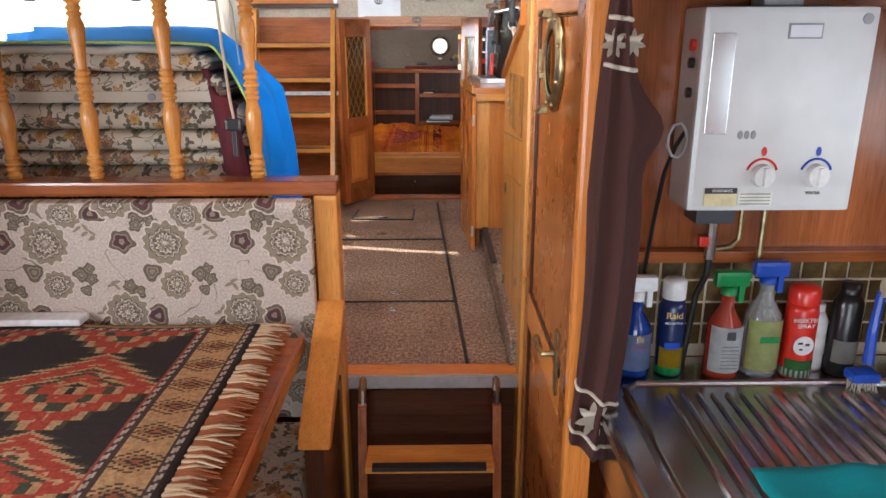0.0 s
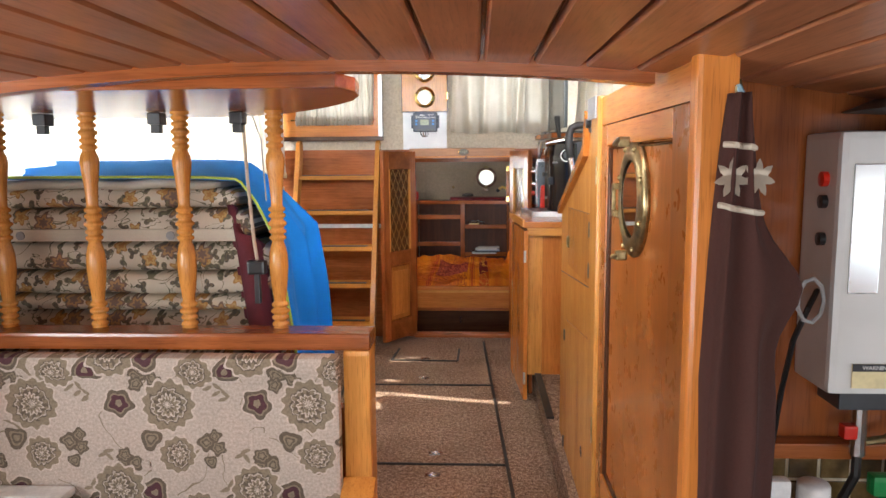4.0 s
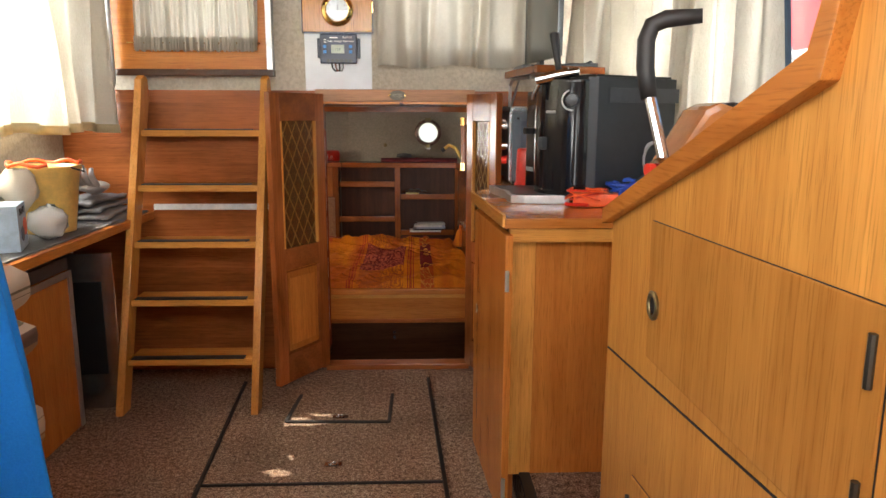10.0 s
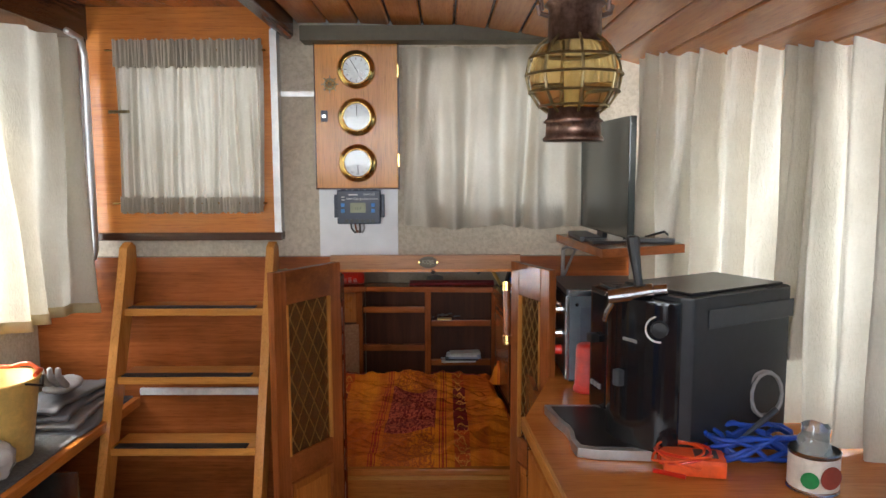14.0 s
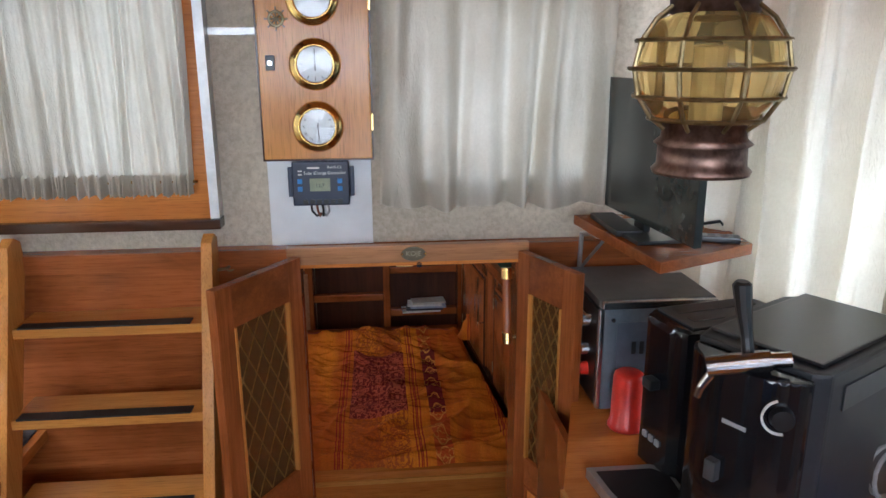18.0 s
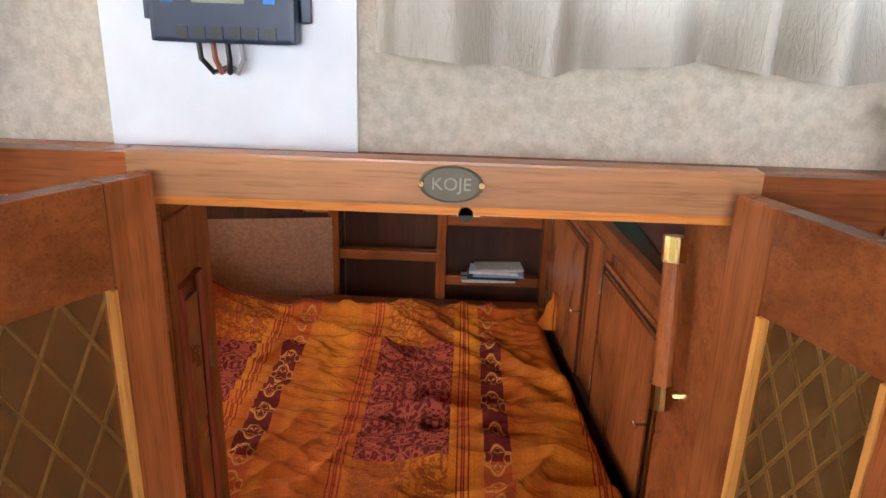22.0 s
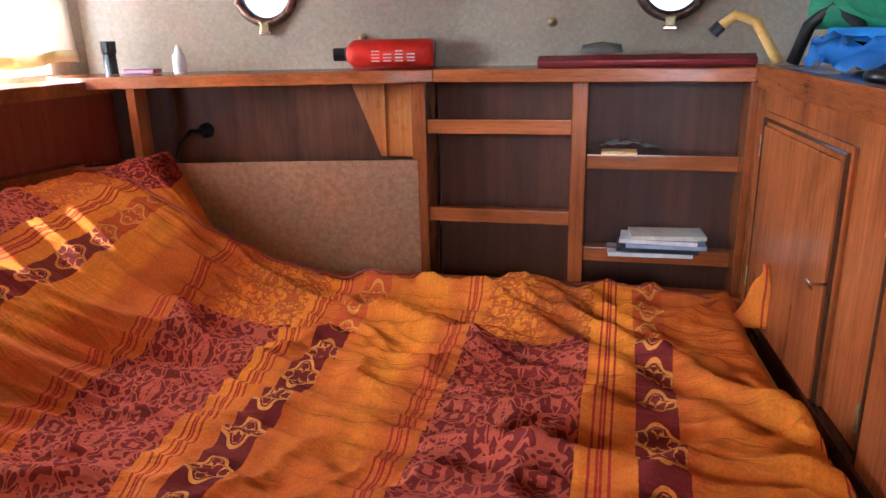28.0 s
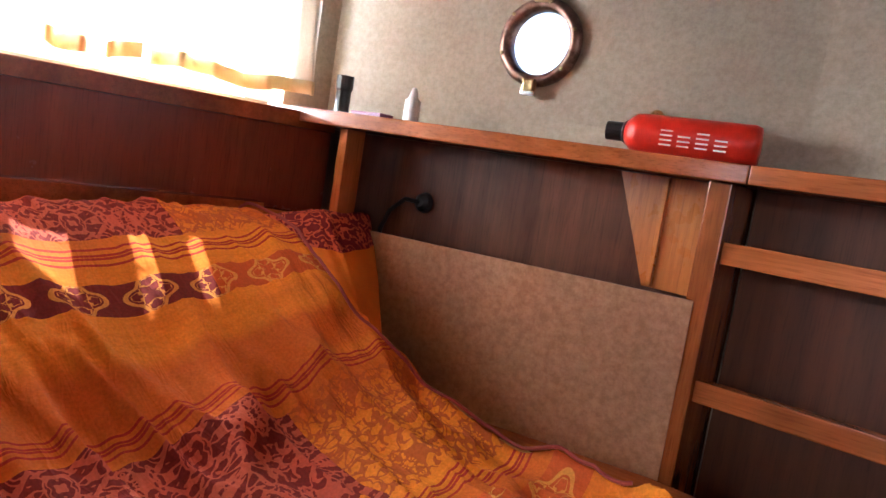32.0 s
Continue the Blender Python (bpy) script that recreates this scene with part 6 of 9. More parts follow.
for s in ((-0.222, 4.10, -0.205, 4.33), (0.126, 4.088, 0.130, 4.33), (-0.222, 4.10, 0.126, 4.088)):
    struct("trim_floor_hatch", strip(*s), RUBBER, "black edging of a floor hatch")
for x, y in ((-0.043, 4.14), (-0.03, 3.80), (0.08, 2.90), (0.08, 2.72)):
    ring = thing("floor_ring", "chrome lifting ring let into the floor", "ring", (x, y, 0.001), "floor lifting rings")
    part("plate", box(x - 0.026, x + 0.026, y - 0.013, y + 0.013, 0.0005, 0.0025, 0.001), CHROME, ring)
    part("pull", tube([(x + 0.014 * math.cos(a), y + 0.008 * math.sin(a), 0.005) for a in [2 * math.pi * k / 14 for k in range(14)]], 0.0022, 6, closed=True), STEEL, ring)

# instrument cupboard doors
HINGE = plain("dark_bronze", (0.10, 0.085, 0.065), 0.35)
HINGE.node_tree.nodes["Principled BSDF"].inputs["Metallic"].default_value = 0.8

def flap(name, pts, x, label, bm_mat):
    return part(name, prism(pts, "x", x, x + 0.006, bevel=0.0015), bm_mat, cup, label)


def gap(pts):
    """The dark joint round a flap."""
    cy, cz = (sum(p[i] for p in pts) / len(pts) for i in (0, 1))
    return prism([(y + math.copysign(0.0009, y - cy), z + math.copysign(0.0009, z - cz)) for y, z in pts], "x", 0.5184, 0.5192)


part("joint", gap([(2.708, 0.896), (2.700, 0.718), (2.245, 0.724), (2.245, 0.908)][::-1]), DARKVOID, cup, "dark joint round the flap")
part("joint", gap([(2.735, 0.53), (2.735, 0.04), (2.25, 0.04), (2.25, 0.56), (2.262, 0.582)][::-1]), DARKVOID, cup, "dark joint round the flap")
door_a = flap("upper_door", [(2.708, 0.896), (2.700, 0.718), (2.245, 0.724), (2.245, 0.908)][::-1], 0.5162, "", W["honey_z"])
for z in (0.87, 0.765):
    part("hinge", tube([(0.5138, 2.256, z - 0.019), (0.5138, 2.256, z + 0.019)], 0.0032, 8), HINGE, door_a)
ringm = Matrix.Translation((0.5162, 2.68, 0.792)) @ Matrix.Rotation(radians(-90), 4, "Y")
part("finger_ring", lathe([(0.012, 0), (0.018, 0), (0.019, 0.003), (0.016, 0.005), (0.012, 0.004)], 24, ringm), OLDBRASS, door_a)
part("finger_hole", lathe([(0, 0.001), (0.0125, 0.001)], 20, ringm), DARKVOID, door_a)
door_b = flap("lower_door", [(2.735, 0.53), (2.735, 0.04), (2.25, 0.04), (2.25, 0.56), (2.262, 0.582)][::-1], 0.5162, "", W["honey_z"])
for z in (0.48, 0.12):
    part("hinge", tube([(0.5138, 2.738, z - 0.018), (0.5138, 2.738, z + 0.018)], 0.0032, 8), HINGE, door_b)
ringm = Matrix.Translation((0.5162, 2.34, 0.25)) @ Matrix.Rotation(radians(-90), 4, "Y")
part("finger_ring", lathe([(0.010, 0), (0.015, 0), (0.016, 0.003), (0.010, 0.004)], 24, ringm), CHROME, door_b)
part("seam", prism([(2.89, 0.666), (2.89, 0.669), (2.22, 0.723), (2.22, 0.720)], "x", 0.5188, 0.5196), DARKVOID, cup)
stk = solo("heater_sticker", box(0.516, 0.519, 2.185, 2.256, 1.052, 1.112), WHITEP, "white sticker with dark print under a thermostat", "sticker")
SIDE_TEXT = Matrix(((0, 0, -1, 0.5156), (-1, 0, 0, 2.221), (0, 1, 0, 0), (0, 0, 0, 1)))
part("brand_bar", box(0.5148, 0.5158, 2.19, 2.215, 1.100, 1.106), plain("blue_print", (0.05, 0.08, 0.3), 0.6), stk)
text("writing", "Ausger\u00fcstet mit", 0.0088, Matrix.Translation((0, 0, 1.088)) @ SIDE_TEXT, INK, stk)
text("writing", "Standheizung", 0.0088, Matrix.Translation((0, -0.008, 1.076)) @ SIDE_TEXT, INK, stk)
part("brand_bar", box(0.5148, 0.5158, 2.241, 2.254, 1.073, 1.0785), INK, stk)
part("small_print", box(0.5148, 0.5158, 2.192, 2.25, 1.0655, 1.0675), GREY, stk)
part("red_edge", box(0.5148, 0.5158, 2.186, 2.215, 1.0525, 1.056), RED, stk)
part("blue_edge", box(0.5148, 0.5158, 2.215, 2.255, 1.0525, 1.056), BLUE, stk)
tst = solo("thermostat", box(0.508, 0.519, 2.218, 2.262, 1.112, 1.158, 0.003), DARKGREY, "small dark thermostat with a knob", "thermostat")
part("knob", lathe([(0, 0), (0.012, 0), (0.011, 0.01), (0, 0.011)], 16, Matrix.Translation((0.508, 2.24, 1.133)) @ Matrix.Rotation(radians(-90), 4, "Y")), BLACK, tst)
sp = solo("corner_bracket", box(0.500, 0.5045, 2.12, 2.23, 1.14, 1.19, 0.001), GREY, "grey metal corner plate on the door post", "bracket")

wh.matrix_basis = Matrix.Translation((0.885, 1.52, 1.082)) @ Matrix.Diagonal((1.03, 1, 1.08, 1)) @ Matrix.Translation((-0.872, -1.52, -1.082)) @ wh.matrix_basis

# helm lever
lev = thing("throttle_lever", "black gripped throttle lever on a wooden console", "lever", (0.72, 3.0, 0.87))
part("console", prism([(0.556, 0.875), (0.556, 0.93), (0.566, 0.955), (0.612, 1.036), (0.632, 1.046), (0.80, 1.0), (0.80, 0.875)], "y", 2.795, 2.885, bevel=0.010), plain("caramel_brown_plastic", (0.33, 0.12, 0.035), 0.22), lev, "rounded caramel brown console")
part("console_band", prism([(0.648, 1.0425), (0.648, 1.0455), (0.712, 1.028), (0.712, 1.025)], "y", 2.788, 2.892), BLACK, lev, "black name band")
part("console_band_front", prism([(0.648, 0.91), (0.712, 0.91), (0.712, 1.024), (0.648, 1.0415)], "y", 2.787, 2.793), BLACK, lev)
part("brand_bar", box(0.655, 0.705, 2.785, 2.7865, 0.992, 0.999), GREY, lev)
part("shaft", tube([(0.552, 2.772, 0.93), (0.548, 2.768, 0.968), (0.533, 2.797, 1.055)], 0.008, 10), CHROME, lev)
part("knuckle", tube([(0.531, 2.752, 0.953), (0.537, 2.7535, 0.953), (0.590, 2.766, 0.953), (0.612, 2.77, 0.953)], [0.017, 0.0205, 0.0205, 0.016], 20), CHROME, lev)
part("red_cap", tube([(0.520, 2.750, 0.957), (0.5295, 2.752, 0.957)], 0.009, 10), RED, lev)
part("grip", tube([(0.533, 2.797, 1.05), (0.529, 2.808, 1.09), (0.530, 2.814, 1.128), (0.538, 2.817, 1.148), (0.556, 2.813, 1.156), (0.598, 2.795, 1.158)], [0.011, 0.0122, 0.0122, 0.0122, 0.012, 0.0095], 12), RUBBER, lev, "black rubber grip", smooth=True)

# ladder wall: white strip, back panels
solo("white_strip", box(-0.80, -0.33, 4.628, 4.639, 0.655, 0.677), WHITEP, "white plastic strip on the wall behind the ladder", "strip")
struct("trim_wall_rail", boxes((-1.13, -0.164, 4.625, 4.639, 1.065, 1.112), (0.449, 0.95, 4.625, 4.639, 1.065, 1.112)), W["mahog_x"], "mahogany rail along the wall top")
pipe = solo("grab_pipe", tube([(-0.905, 4.50, 1.80), (-0.905, 4.58, 1.79), (-0.905, 4.60, 1.74), (-0.905, 4.60, 1.14), (-0.915, 4.60, 1.11)], 0.010, 10), ALU, "grey metal grab pipe beside the hatch door", "pipe", smooth=True)
part("track_left", box(-0.955, -0.93, 4.645, 4.69, 1.191, 1.90), W["dark_z"], hatch, "dark left door guide")
part("wall_clip", box(-0.325, -0.21, 4.684, 4.689, 1.625, 1.642), ALU, hatch, "flat metal catch")
part("handle", tube([(-0.86, 4.645, 1.575), (-0.79, 4.63, 1.575)], 0.005, 8), OLDBRASS, hatch)
part("curtain_rod", tube([(-0.86, 4.640, 1.765), (-0.355, 4.640, 1.765)], 0.004, 8), BRASS, hatch)
part("curtain_rod", tube([(-0.86, 4.640, 1.285), (-0.365, 4.640, 1.285)], 0.004, 8), BRASS, hatch)
part("pane", box(-0.82, -0.38, 4.666, 4.67, 1.29, 1.76), GLASS, hatch).visible_shadow = False
rail = solo("roof_rail", tube([(-0.27, 4.58, 1.80), (-0.30, 4.3, 1.83), (-0.42, 3.0, 1.86)], 0.014, 10), W["mahog_y"], "round varnished roof rail", "rail", smooth=True)

# berth door details
plate = thing("name_plate", "oval brass plate reading KOJE on the lintel", "name plate", (0.152, 4.614, 1.09))
pmx = Matrix.Translation((0.152, 4.6148, 1.095)) @ Matrix.Diagonal((1, 1, 0.6, 1)) @ tm
part("oval", lathe([(0, 0), (0.030, 0), (0.031, 0.002), (0.0285, 0.004), (0.027, 0.0025), (0, 0.0025)], 40, pmx), plain("tarnished_plate", (0.13, 0.105, 0.06), 0.45), plate)
text("lettering", "KOJE", 0.0175, Matrix.Translation((0.152, 4.6118, 1.095)) @ tm, plain("worn_plate_letters", (0.34, 0.30, 0.20), 0.5), plate, 0.0008)
for x in (0.123, 0.181):
    part("screw", disc_at(x, 4.6125, 1.095, "y", 0.003, 0.002, 10), BRASS, plate)
part("door_stop", disc_at(0.167, 4.63, 1.063, "y", 0.0075, 0.008, 14), RUBBER, plate, "black door stop")
hook = thing("hook_eye", "small brass hook and eye on the wall", "hook", (-0.30, 4.62, 1.07))
part("plate", disc_at(-0.305, 4.632, 1.072, "y", 0.014, 0.004, 16), OLDBRASS, hook)
part("hook", tube([(-0.305, 4.628, 1.072), (-0.31, 4.61, 1.072), (-0.345, 4.60, 1.07)], 0.004, 8), OLDBRASS, hook)
grab = thing("grab_bar", "turned wooden grab bar with brass ends", "grab bar", (0.436, 4.73, 0.9))
part("bar", tube([(0.415, 4.715, 0.815), (0.415, 4.745, 0.995)], 0.012, 14), W["mahog_z"], grab)
for (a, b) in (((0.415, 4.7145, 0.80), (0.415, 4.72, 0.83)), ((0.415, 4.742, 0.98), (0.415, 4.747, 1.01))):
    part("ferrule", tube([a, b], 0.0145, 14), BRASS, grab)
    part("standoff", tube([((a[0]), (a[1] + b[1]) / 2, (a[2] + b[2]) / 2), (0.436, (a[1] + b[1]) / 2, (a[2] + b[2]) / 2)], 0.006, 8), BRASS, grab)
jamb = struct("trim_jamb_panel", boxes((-0.1448, -0.139, 4.642, 4.652, 0.0225, 1.0375), (-0.1448, -0.139, 4.721, 4.757, 0.0225, 1.0375), (-0.1448, -0.139, 4.652, 4.721, 0.966, 1.0375), (-0.1448, -0.139, 4.652, 4.721, 0.0225, 0.07), bevel=0.0015), W["mahog_z"], "panelled mahogany door lining")
part("moulding", tube([(-0.1395, 4.657, 0.075), (-0.1395, 4.715, 0.075), (-0.1395, 4.715, 0.958), (-0.1395, 4.657, 0.958)], 0.005, 8, closed=True), W["hull_z"], jamb, "dark rounded moulding round the panel")
part("raised_panel", box(-0.1448, -0.1385, 4.668, 4.704, 0.095, 0.936, 0.004), W["door_z"], jamb)
part("hinge", tube([(-0.137, 4.7215, 0.828), (-0.137, 4.7215, 0.868)], 0.0032, 8), OLDBRASS, jamb, "old brass hinge")
for ob in [o for o in scene.objects if o.name.startswith("berth_door")]:
    left = ob.location.x < 0.1
    hx, hy, fx, fy = (-0.138, 4.60, -0.292, 4.350) if left else (0.427, 4.60, 0.517, 4.385)
    dd = Vector((fx - hx, fy - hy, 0))
    w = dd.length
    m = pose(hx, hy, 0, 0, 0, math.degrees(math.atan2(dd.y, dd.x)))
    pane = [c for c in ob.children if c.name.startswith("leaded_pane")][0]
    bm = bmesh.new()
    x0, x1, z0, z1 = 0.0505, w - 0.0505, 0.541, 0.999
    stepx = (x1 - x0) / 2
    rise = stepx * 1.9
    for sgn in (1, -1):
        for k in range(-3, 8):
            za = z0 + k * rise * 0.5
            p, q = (x0, za), (x1, za + 2 * rise * 0.5 * 2)
            if sgn < 0:
                p, q = (x1, za), (x0, za + 2 * rise)
            t0 = max(0.0, (z0 - p[1]) / (q[1] - p[1]))
            t1 = min(1.0, (z1 - p[1]) / (q[1] - p[1]))
            if t1 <= t0:
                continue
            a = Vector((p[0] + (q[0] - p[0]) * t0, 0, p[1] + (q[1] - p[1]) * t0))
            b = Vector((p[0] + (q[0] - p[0]) * t1, 0, p[1] + (q[1] - p[1]) * t1))
            tube([m @ a, m @ b], 0.0022, 5, bm)
    part("lead_came", bm, plain("pale_lead", (0.62, 0.52, 0.34), 0.35), pane, "pale lead lattice")
    for xx in (0.0505, w - 0.0565):
        part("glazing_bead", box(xx, xx + 0.006, -0.014, 0.014, 0.541, 0.999, 0, m), W["honey_z"], ob)
    lt = part("latch", box(w - 0.045, w - 0.012, -0.02 if left else 0.0122, -0.0122 if left else 0.02, 1.025, 1.075, 0.003, m), OLDBRASS, ob, "brass latch")
    part("foot_bolt", box(w - 0.025, w - 0.01, -0.018 if left else 0.0122, -0.0122 if left else 0.018, 0.05, 0.075, 0.002, m), BRASS, ob)
    if not left:
        part("pull_handle", tube([m @ Vector((w - 0.025, -0.013, 0.50)), m @ Vector((w - 0.025, -0.04, 0.51)), m @ Vector((w - 0.025, -0.04, 0.56)), m @ Vector((w - 0.025, -0.013, 0.57))], 0.005, 8), OLDBRASS, ob)
    for z in (0.2, 0.9):
        part("hinge", tube([m @ Vector((-0.004, 0, z - 0.03)), m @ Vector((-0.004, 0, z + 0.03))], 0.005, 8), BRASS, ob)

# gauges
SILVER = plain("silver_dial", (0.55, 0.56, 0.57), 0.4)
for k, z in enumerate((1.705, 1.557, 1.411)):
    y = 4.6545
    m = Matrix.Translation((-0.073, y, z)) @ tm
    g = part("gauge", lathe([(0.061, 0), (0.061, 0.006), (0.055, 0.011), (0.050, 0.011), (0.047, 0.018), (0.043, 0.018), (0.041, 0.010)], 40, m), BRASS, gb, "polished brass gauge case", smooth=True)
    part("dial", lathe([(0, 0.0095), (0.0415, 0.0095)], 40, m), SILVER, g, "silvered dial")
    for a in range(12):
        aa = radians(a * 30)
        if k == 2:
            text("numeral", ("XII", "I", "II", "III", "IIII", "V", "VI", "VII", "VIII", "IX", "X", "XI")[a], 0.0085, Matrix.Translation((-0.073, y - 0.0102, z)) @ Matrix.Rotation(aa, 4, "Y") @ Matrix.Translation((0, 0, 0.033)) @ tm, INK, g)
            continue
        part("tick", box(-0.001, 0.001, -0.0103, -0.0097, 0.030, 0.038, 0, Matrix.Translation((-0.073, y, z)) @ Matrix.Rotation(aa, 4, "Y")), INK, g)
    for aa, ln in (((-30, 0.03), (150, 0.012)), ((0, 0.03), (178, 0.015)), ((175, 0.03), (10, 0.02)))[k]:
        part("pointer", box(-0.0012, 0.0012, -0.0113, -0.0105, -0.004, ln, 0, Matrix.Translation((-0.073, y, z)) @ Matrix.Rotation(radians(aa), 4, "Y")), INK, g)
    part("crystal", lathe([(0, 0.014), (0.043, 0.0125)], 32, m), GLASS, g).visible_shadow = False
wheel = part("ship_wheel", tube([(-0.158 + 0.016 * math.cos(a), 4.652, 1.66 + 0.016 * math.sin(a)) for a in [2 * math.pi * k / 24 for k in range(24)]], 0.003, 6, closed=True), OLDBRASS, gb, "small brass ship's wheel ornament")
for k in range(8):
    a = math.pi * k / 4
    part("spoke", tube([(-0.158, 4.652, 1.66), (-0.158 + 0.027 * math.cos(a), 4.652, 1.66 + 0.027 * math.sin(a))], 0.002, 6), OLDBRASS, wheel)
lock = part("lock", box(-0.188, -0.167, 4.648, 4.6545, 1.543, 1.578, 0.002), BLACK, gb, "black cam lock")
part("key_slot", disc_at(-0.1775, 4.648, 1.56, "y", 0.006, 0.003, 12), CHROME, lock)
for z in (1.70, 1.42):
    part("hinge", box(0.0562, 0.0605, 4.652, 4.658, z - 0.02, z + 0.02), BRASS, gb)
part("dark_edge", boxes((-0.209, -0.2052, 4.657, 4.689, 1.33, 1.787), (0.0562, 0.0595, 4.66, 4.689, 1.33, 1.787), (-0.209, 0.0595, 4.657, 4.689, 1.3275, 1.3318)), W["dark_z"], gb)

# charge controller
NAVY = plain("navy_plastic", (0.012, 0.02, 0.05), 0.35)
cc = thing("charge_controller", "dark blue solar charge controller with a small display", "charge controller", (-0.07, 4.68, 1.21))
part("housing", box(-0.143, -0.003, 4.655, 4.682, 1.215, 1.325, 0.005), NAVY, cc)
for x0, x1 in ((-0.155, -0.1435), (-0.0025, 0.009)):
    part("ear", box(x0, x1, 4.672, 4.683, 1.235, 1.31, 0.003), NAVY, cc)
part("fins", boxes(*((-0.13 + 0.02 * k, -0.116 + 0.02 * k, 4.66, 4.678, 1.3255, 1.332) for k in range(6))), NAVY, cc)
part("screen", box(-0.10, -0.05, 4.6535, 4.6545, 1.252, 1.284), plain("lcd_green_grey", (0.28, 0.31, 0.20), 0.2), cc, "grey-green display")
text("digits", "12.7", 0.013, Matrix.Translation((-0.075, 4.6525, 1.266)) @ tm, INK, cc, 0.0002)
text("lettering", "Solar Charge Controller", 0.0105, Matrix.Translation((-0.062, 4.6542, 1.297)) @ tm, WHITEP, cc, 0.0002)
text("lettering", "RoHS CE", 0.0095, Matrix.Translation((-0.038, 4.6542, 1.311)) @ tm, WHITEP, cc, 0.0002)
part("print_marks", boxes((-0.128, -0.118, 4.654, 4.6548, 1.292, 1.295), (-0.128, -0.118, 4.654, 4.6548, 1.301, 1.304), (-0.105, -0.075, 4.654, 4.6548, 1.308, 1.312)), WHITEP, cc)
for x in (-0.124, -0.026):
    for z in (1.258, 1.277):
        part("key", box(x - 0.006, x + 0.006, 4.652, 4.6545, z - 0.006, z + 0.006, 0.001), plain("bright_blue_key", (0.03, 0.22, 0.62), 0.4), cc, "blue key")
for k in range(6):
    part("terminal", box(-0.118 + 0.017 * k, -0.106 + 0.017 * k, 4.653, 4.6545, 1.219, 1.231), BLACK, cc)
for k in range(4):
    x = -0.10 + 0.014 * k
    part("wire", tube([(x, 4.665, 1.215), (x + 0.002, 4.663, 1.20), (x + 0.006 * (1.5 - k) + 0.004, 4.665, 1.187), (x + 0.012 * (1.5 - k) + 0.004, 4.679, 1.19)], 0.003, 6), (BLACK, plain("brown_wire", (0.2, 0.06, 0.03)), BLACK, GREY)[k], cc)

# television on its corner shelf
tvs = thing("wall_shelf", "dark wooden corner shelf on a steel bracket", "shelf", (0.72, 4.45, 1.13))
part("board", prism([(0.562, 4.62), (0.575, 4.50), (0.612, 4.175), (0.865, 4.295), (0.885, 4.62)], "z", 1.160, 1.184, bevel=0.003), W["mahog_x"], tvs)
part("bracket", tube([(0.585, 4.63, 1.00), (0.585, 4.62, 1.135), (0.585, 4.55, 1.152), (0.625, 4.40, 1.155)], 0.006, 8), ALU, tvs, "bent steel bracket")
part("bracket", tube([(0.585, 4.62, 1.04), (0.60, 4.48, 1.155)], 0.004, 8), ALU, tvs)
M_TV = Matrix.Translation((0.662, 4.415, 0)) @ Matrix.Rotation(radians(-23), 4, "Z")
tv = thing("television", "black flat television turned sideways on the shelf", "television", (0.70, 4.42, 1.185))
part("screen", box(-0.24, 0.24, -0.008, 0.010, 1.21, 1.525, 0.003, M_TV @ Matrix.Rotation(radians(-62), 4, "Z")), plain("dark_screen", (0.035, 0.04, 0.036), 0.12), tv, "dark matt screen")
part("foot", box(-0.11, 0.11, -0.06, 0.06, 1.1845, 1.193, 0.003, M_TV @ Matrix.Rotation(radians(-62), 4, "Z")), BLACK, tv)
part("neck", box(-0.025, 0.025, -0.006, 0.008, 1.193, 1.21, 0, M_TV @ Matrix.Rotation(radians(-62), 4, "Z")), BLACK, tv)
solo("set_top_box", box(0.592, 0.652, 4.38, 4.58, 1.1845, 1.198, 0.004, None), BLACK, "black set-top box on the shelf", "media box")
rc = solo("remote_control", box(-0.018, 0.018, -0.07, 0.07, 1.1845, 1.198, 0.004, Matrix.Translation((0.775, 4.33, 0)) @ Matrix.Rotation(radians(70), 4, "Z")), BLACK, "black remote control with grey keys on the shelf", "remote control")
for k in range(8):
    part("key", box(-0.012 + (k % 2) * 0.014, -0.004 + (k % 2) * 0.014, -0.055 + 0.026 * (k // 2), -0.045 + 0.026 * (k // 2), 1.198, 1.1995, 0, Matrix.Translation((0.775, 4.33, 0)) @ Matrix.Rotation(radians(70), 4, "Z")), GREY, rc)
solo("shelf_cable", tube([(0.80, 4.45, 1.19), (0.84, 4.40, 1.21), (0.86, 4.42, 1.195), (0.84, 4.5, 1.19)], 0.004, 6), BLACK, "black cable lying on the shelf", "cable", smooth=True)

# oven box, red cup, espresso machine, tray
mo = thing("steel_oven", "blue-grey steel mini oven with a black front on the counter", "oven", (0.68, 4.38, 0.783))
CASE = plain("steel_grey_enamel", (0.115, 0.14, 0.165), 0.32)
part("case", box(0.556, 0.812, 4.285, 4.555, 0.795, 1.035, 0.004), CASE, mo)
part("top_plate", box(0.548, 0.816, 4.30, 4.56, 1.0355, 1.053, 0.004), plain("dull_grey_lid", (0.10, 0.105, 0.105), 0.38), mo, "dull grey top plate")
part("top_strip", box(0.552, 0.814, 4.2845, 4.2995, 1.0355, 1.0515, 0.002), STEEL, mo, "bright steel front strip")
part("front", box(0.545, 0.5555, 4.30, 4.55, 0.80, 1.030, 0.003), BLACK, mo, "dark front with knobs")
part("front_edge", box(0.5455, 0.5555, 4.286, 4.2995, 0.797, 1.034, 0.002), STEEL, mo)
part("side_panel", box(0.585, 0.795, 4.2815, 4.2845, 0.835, 1.005, 0.001), plain("steel_blue", (0.085, 0.105, 0.135), 0.35), mo)
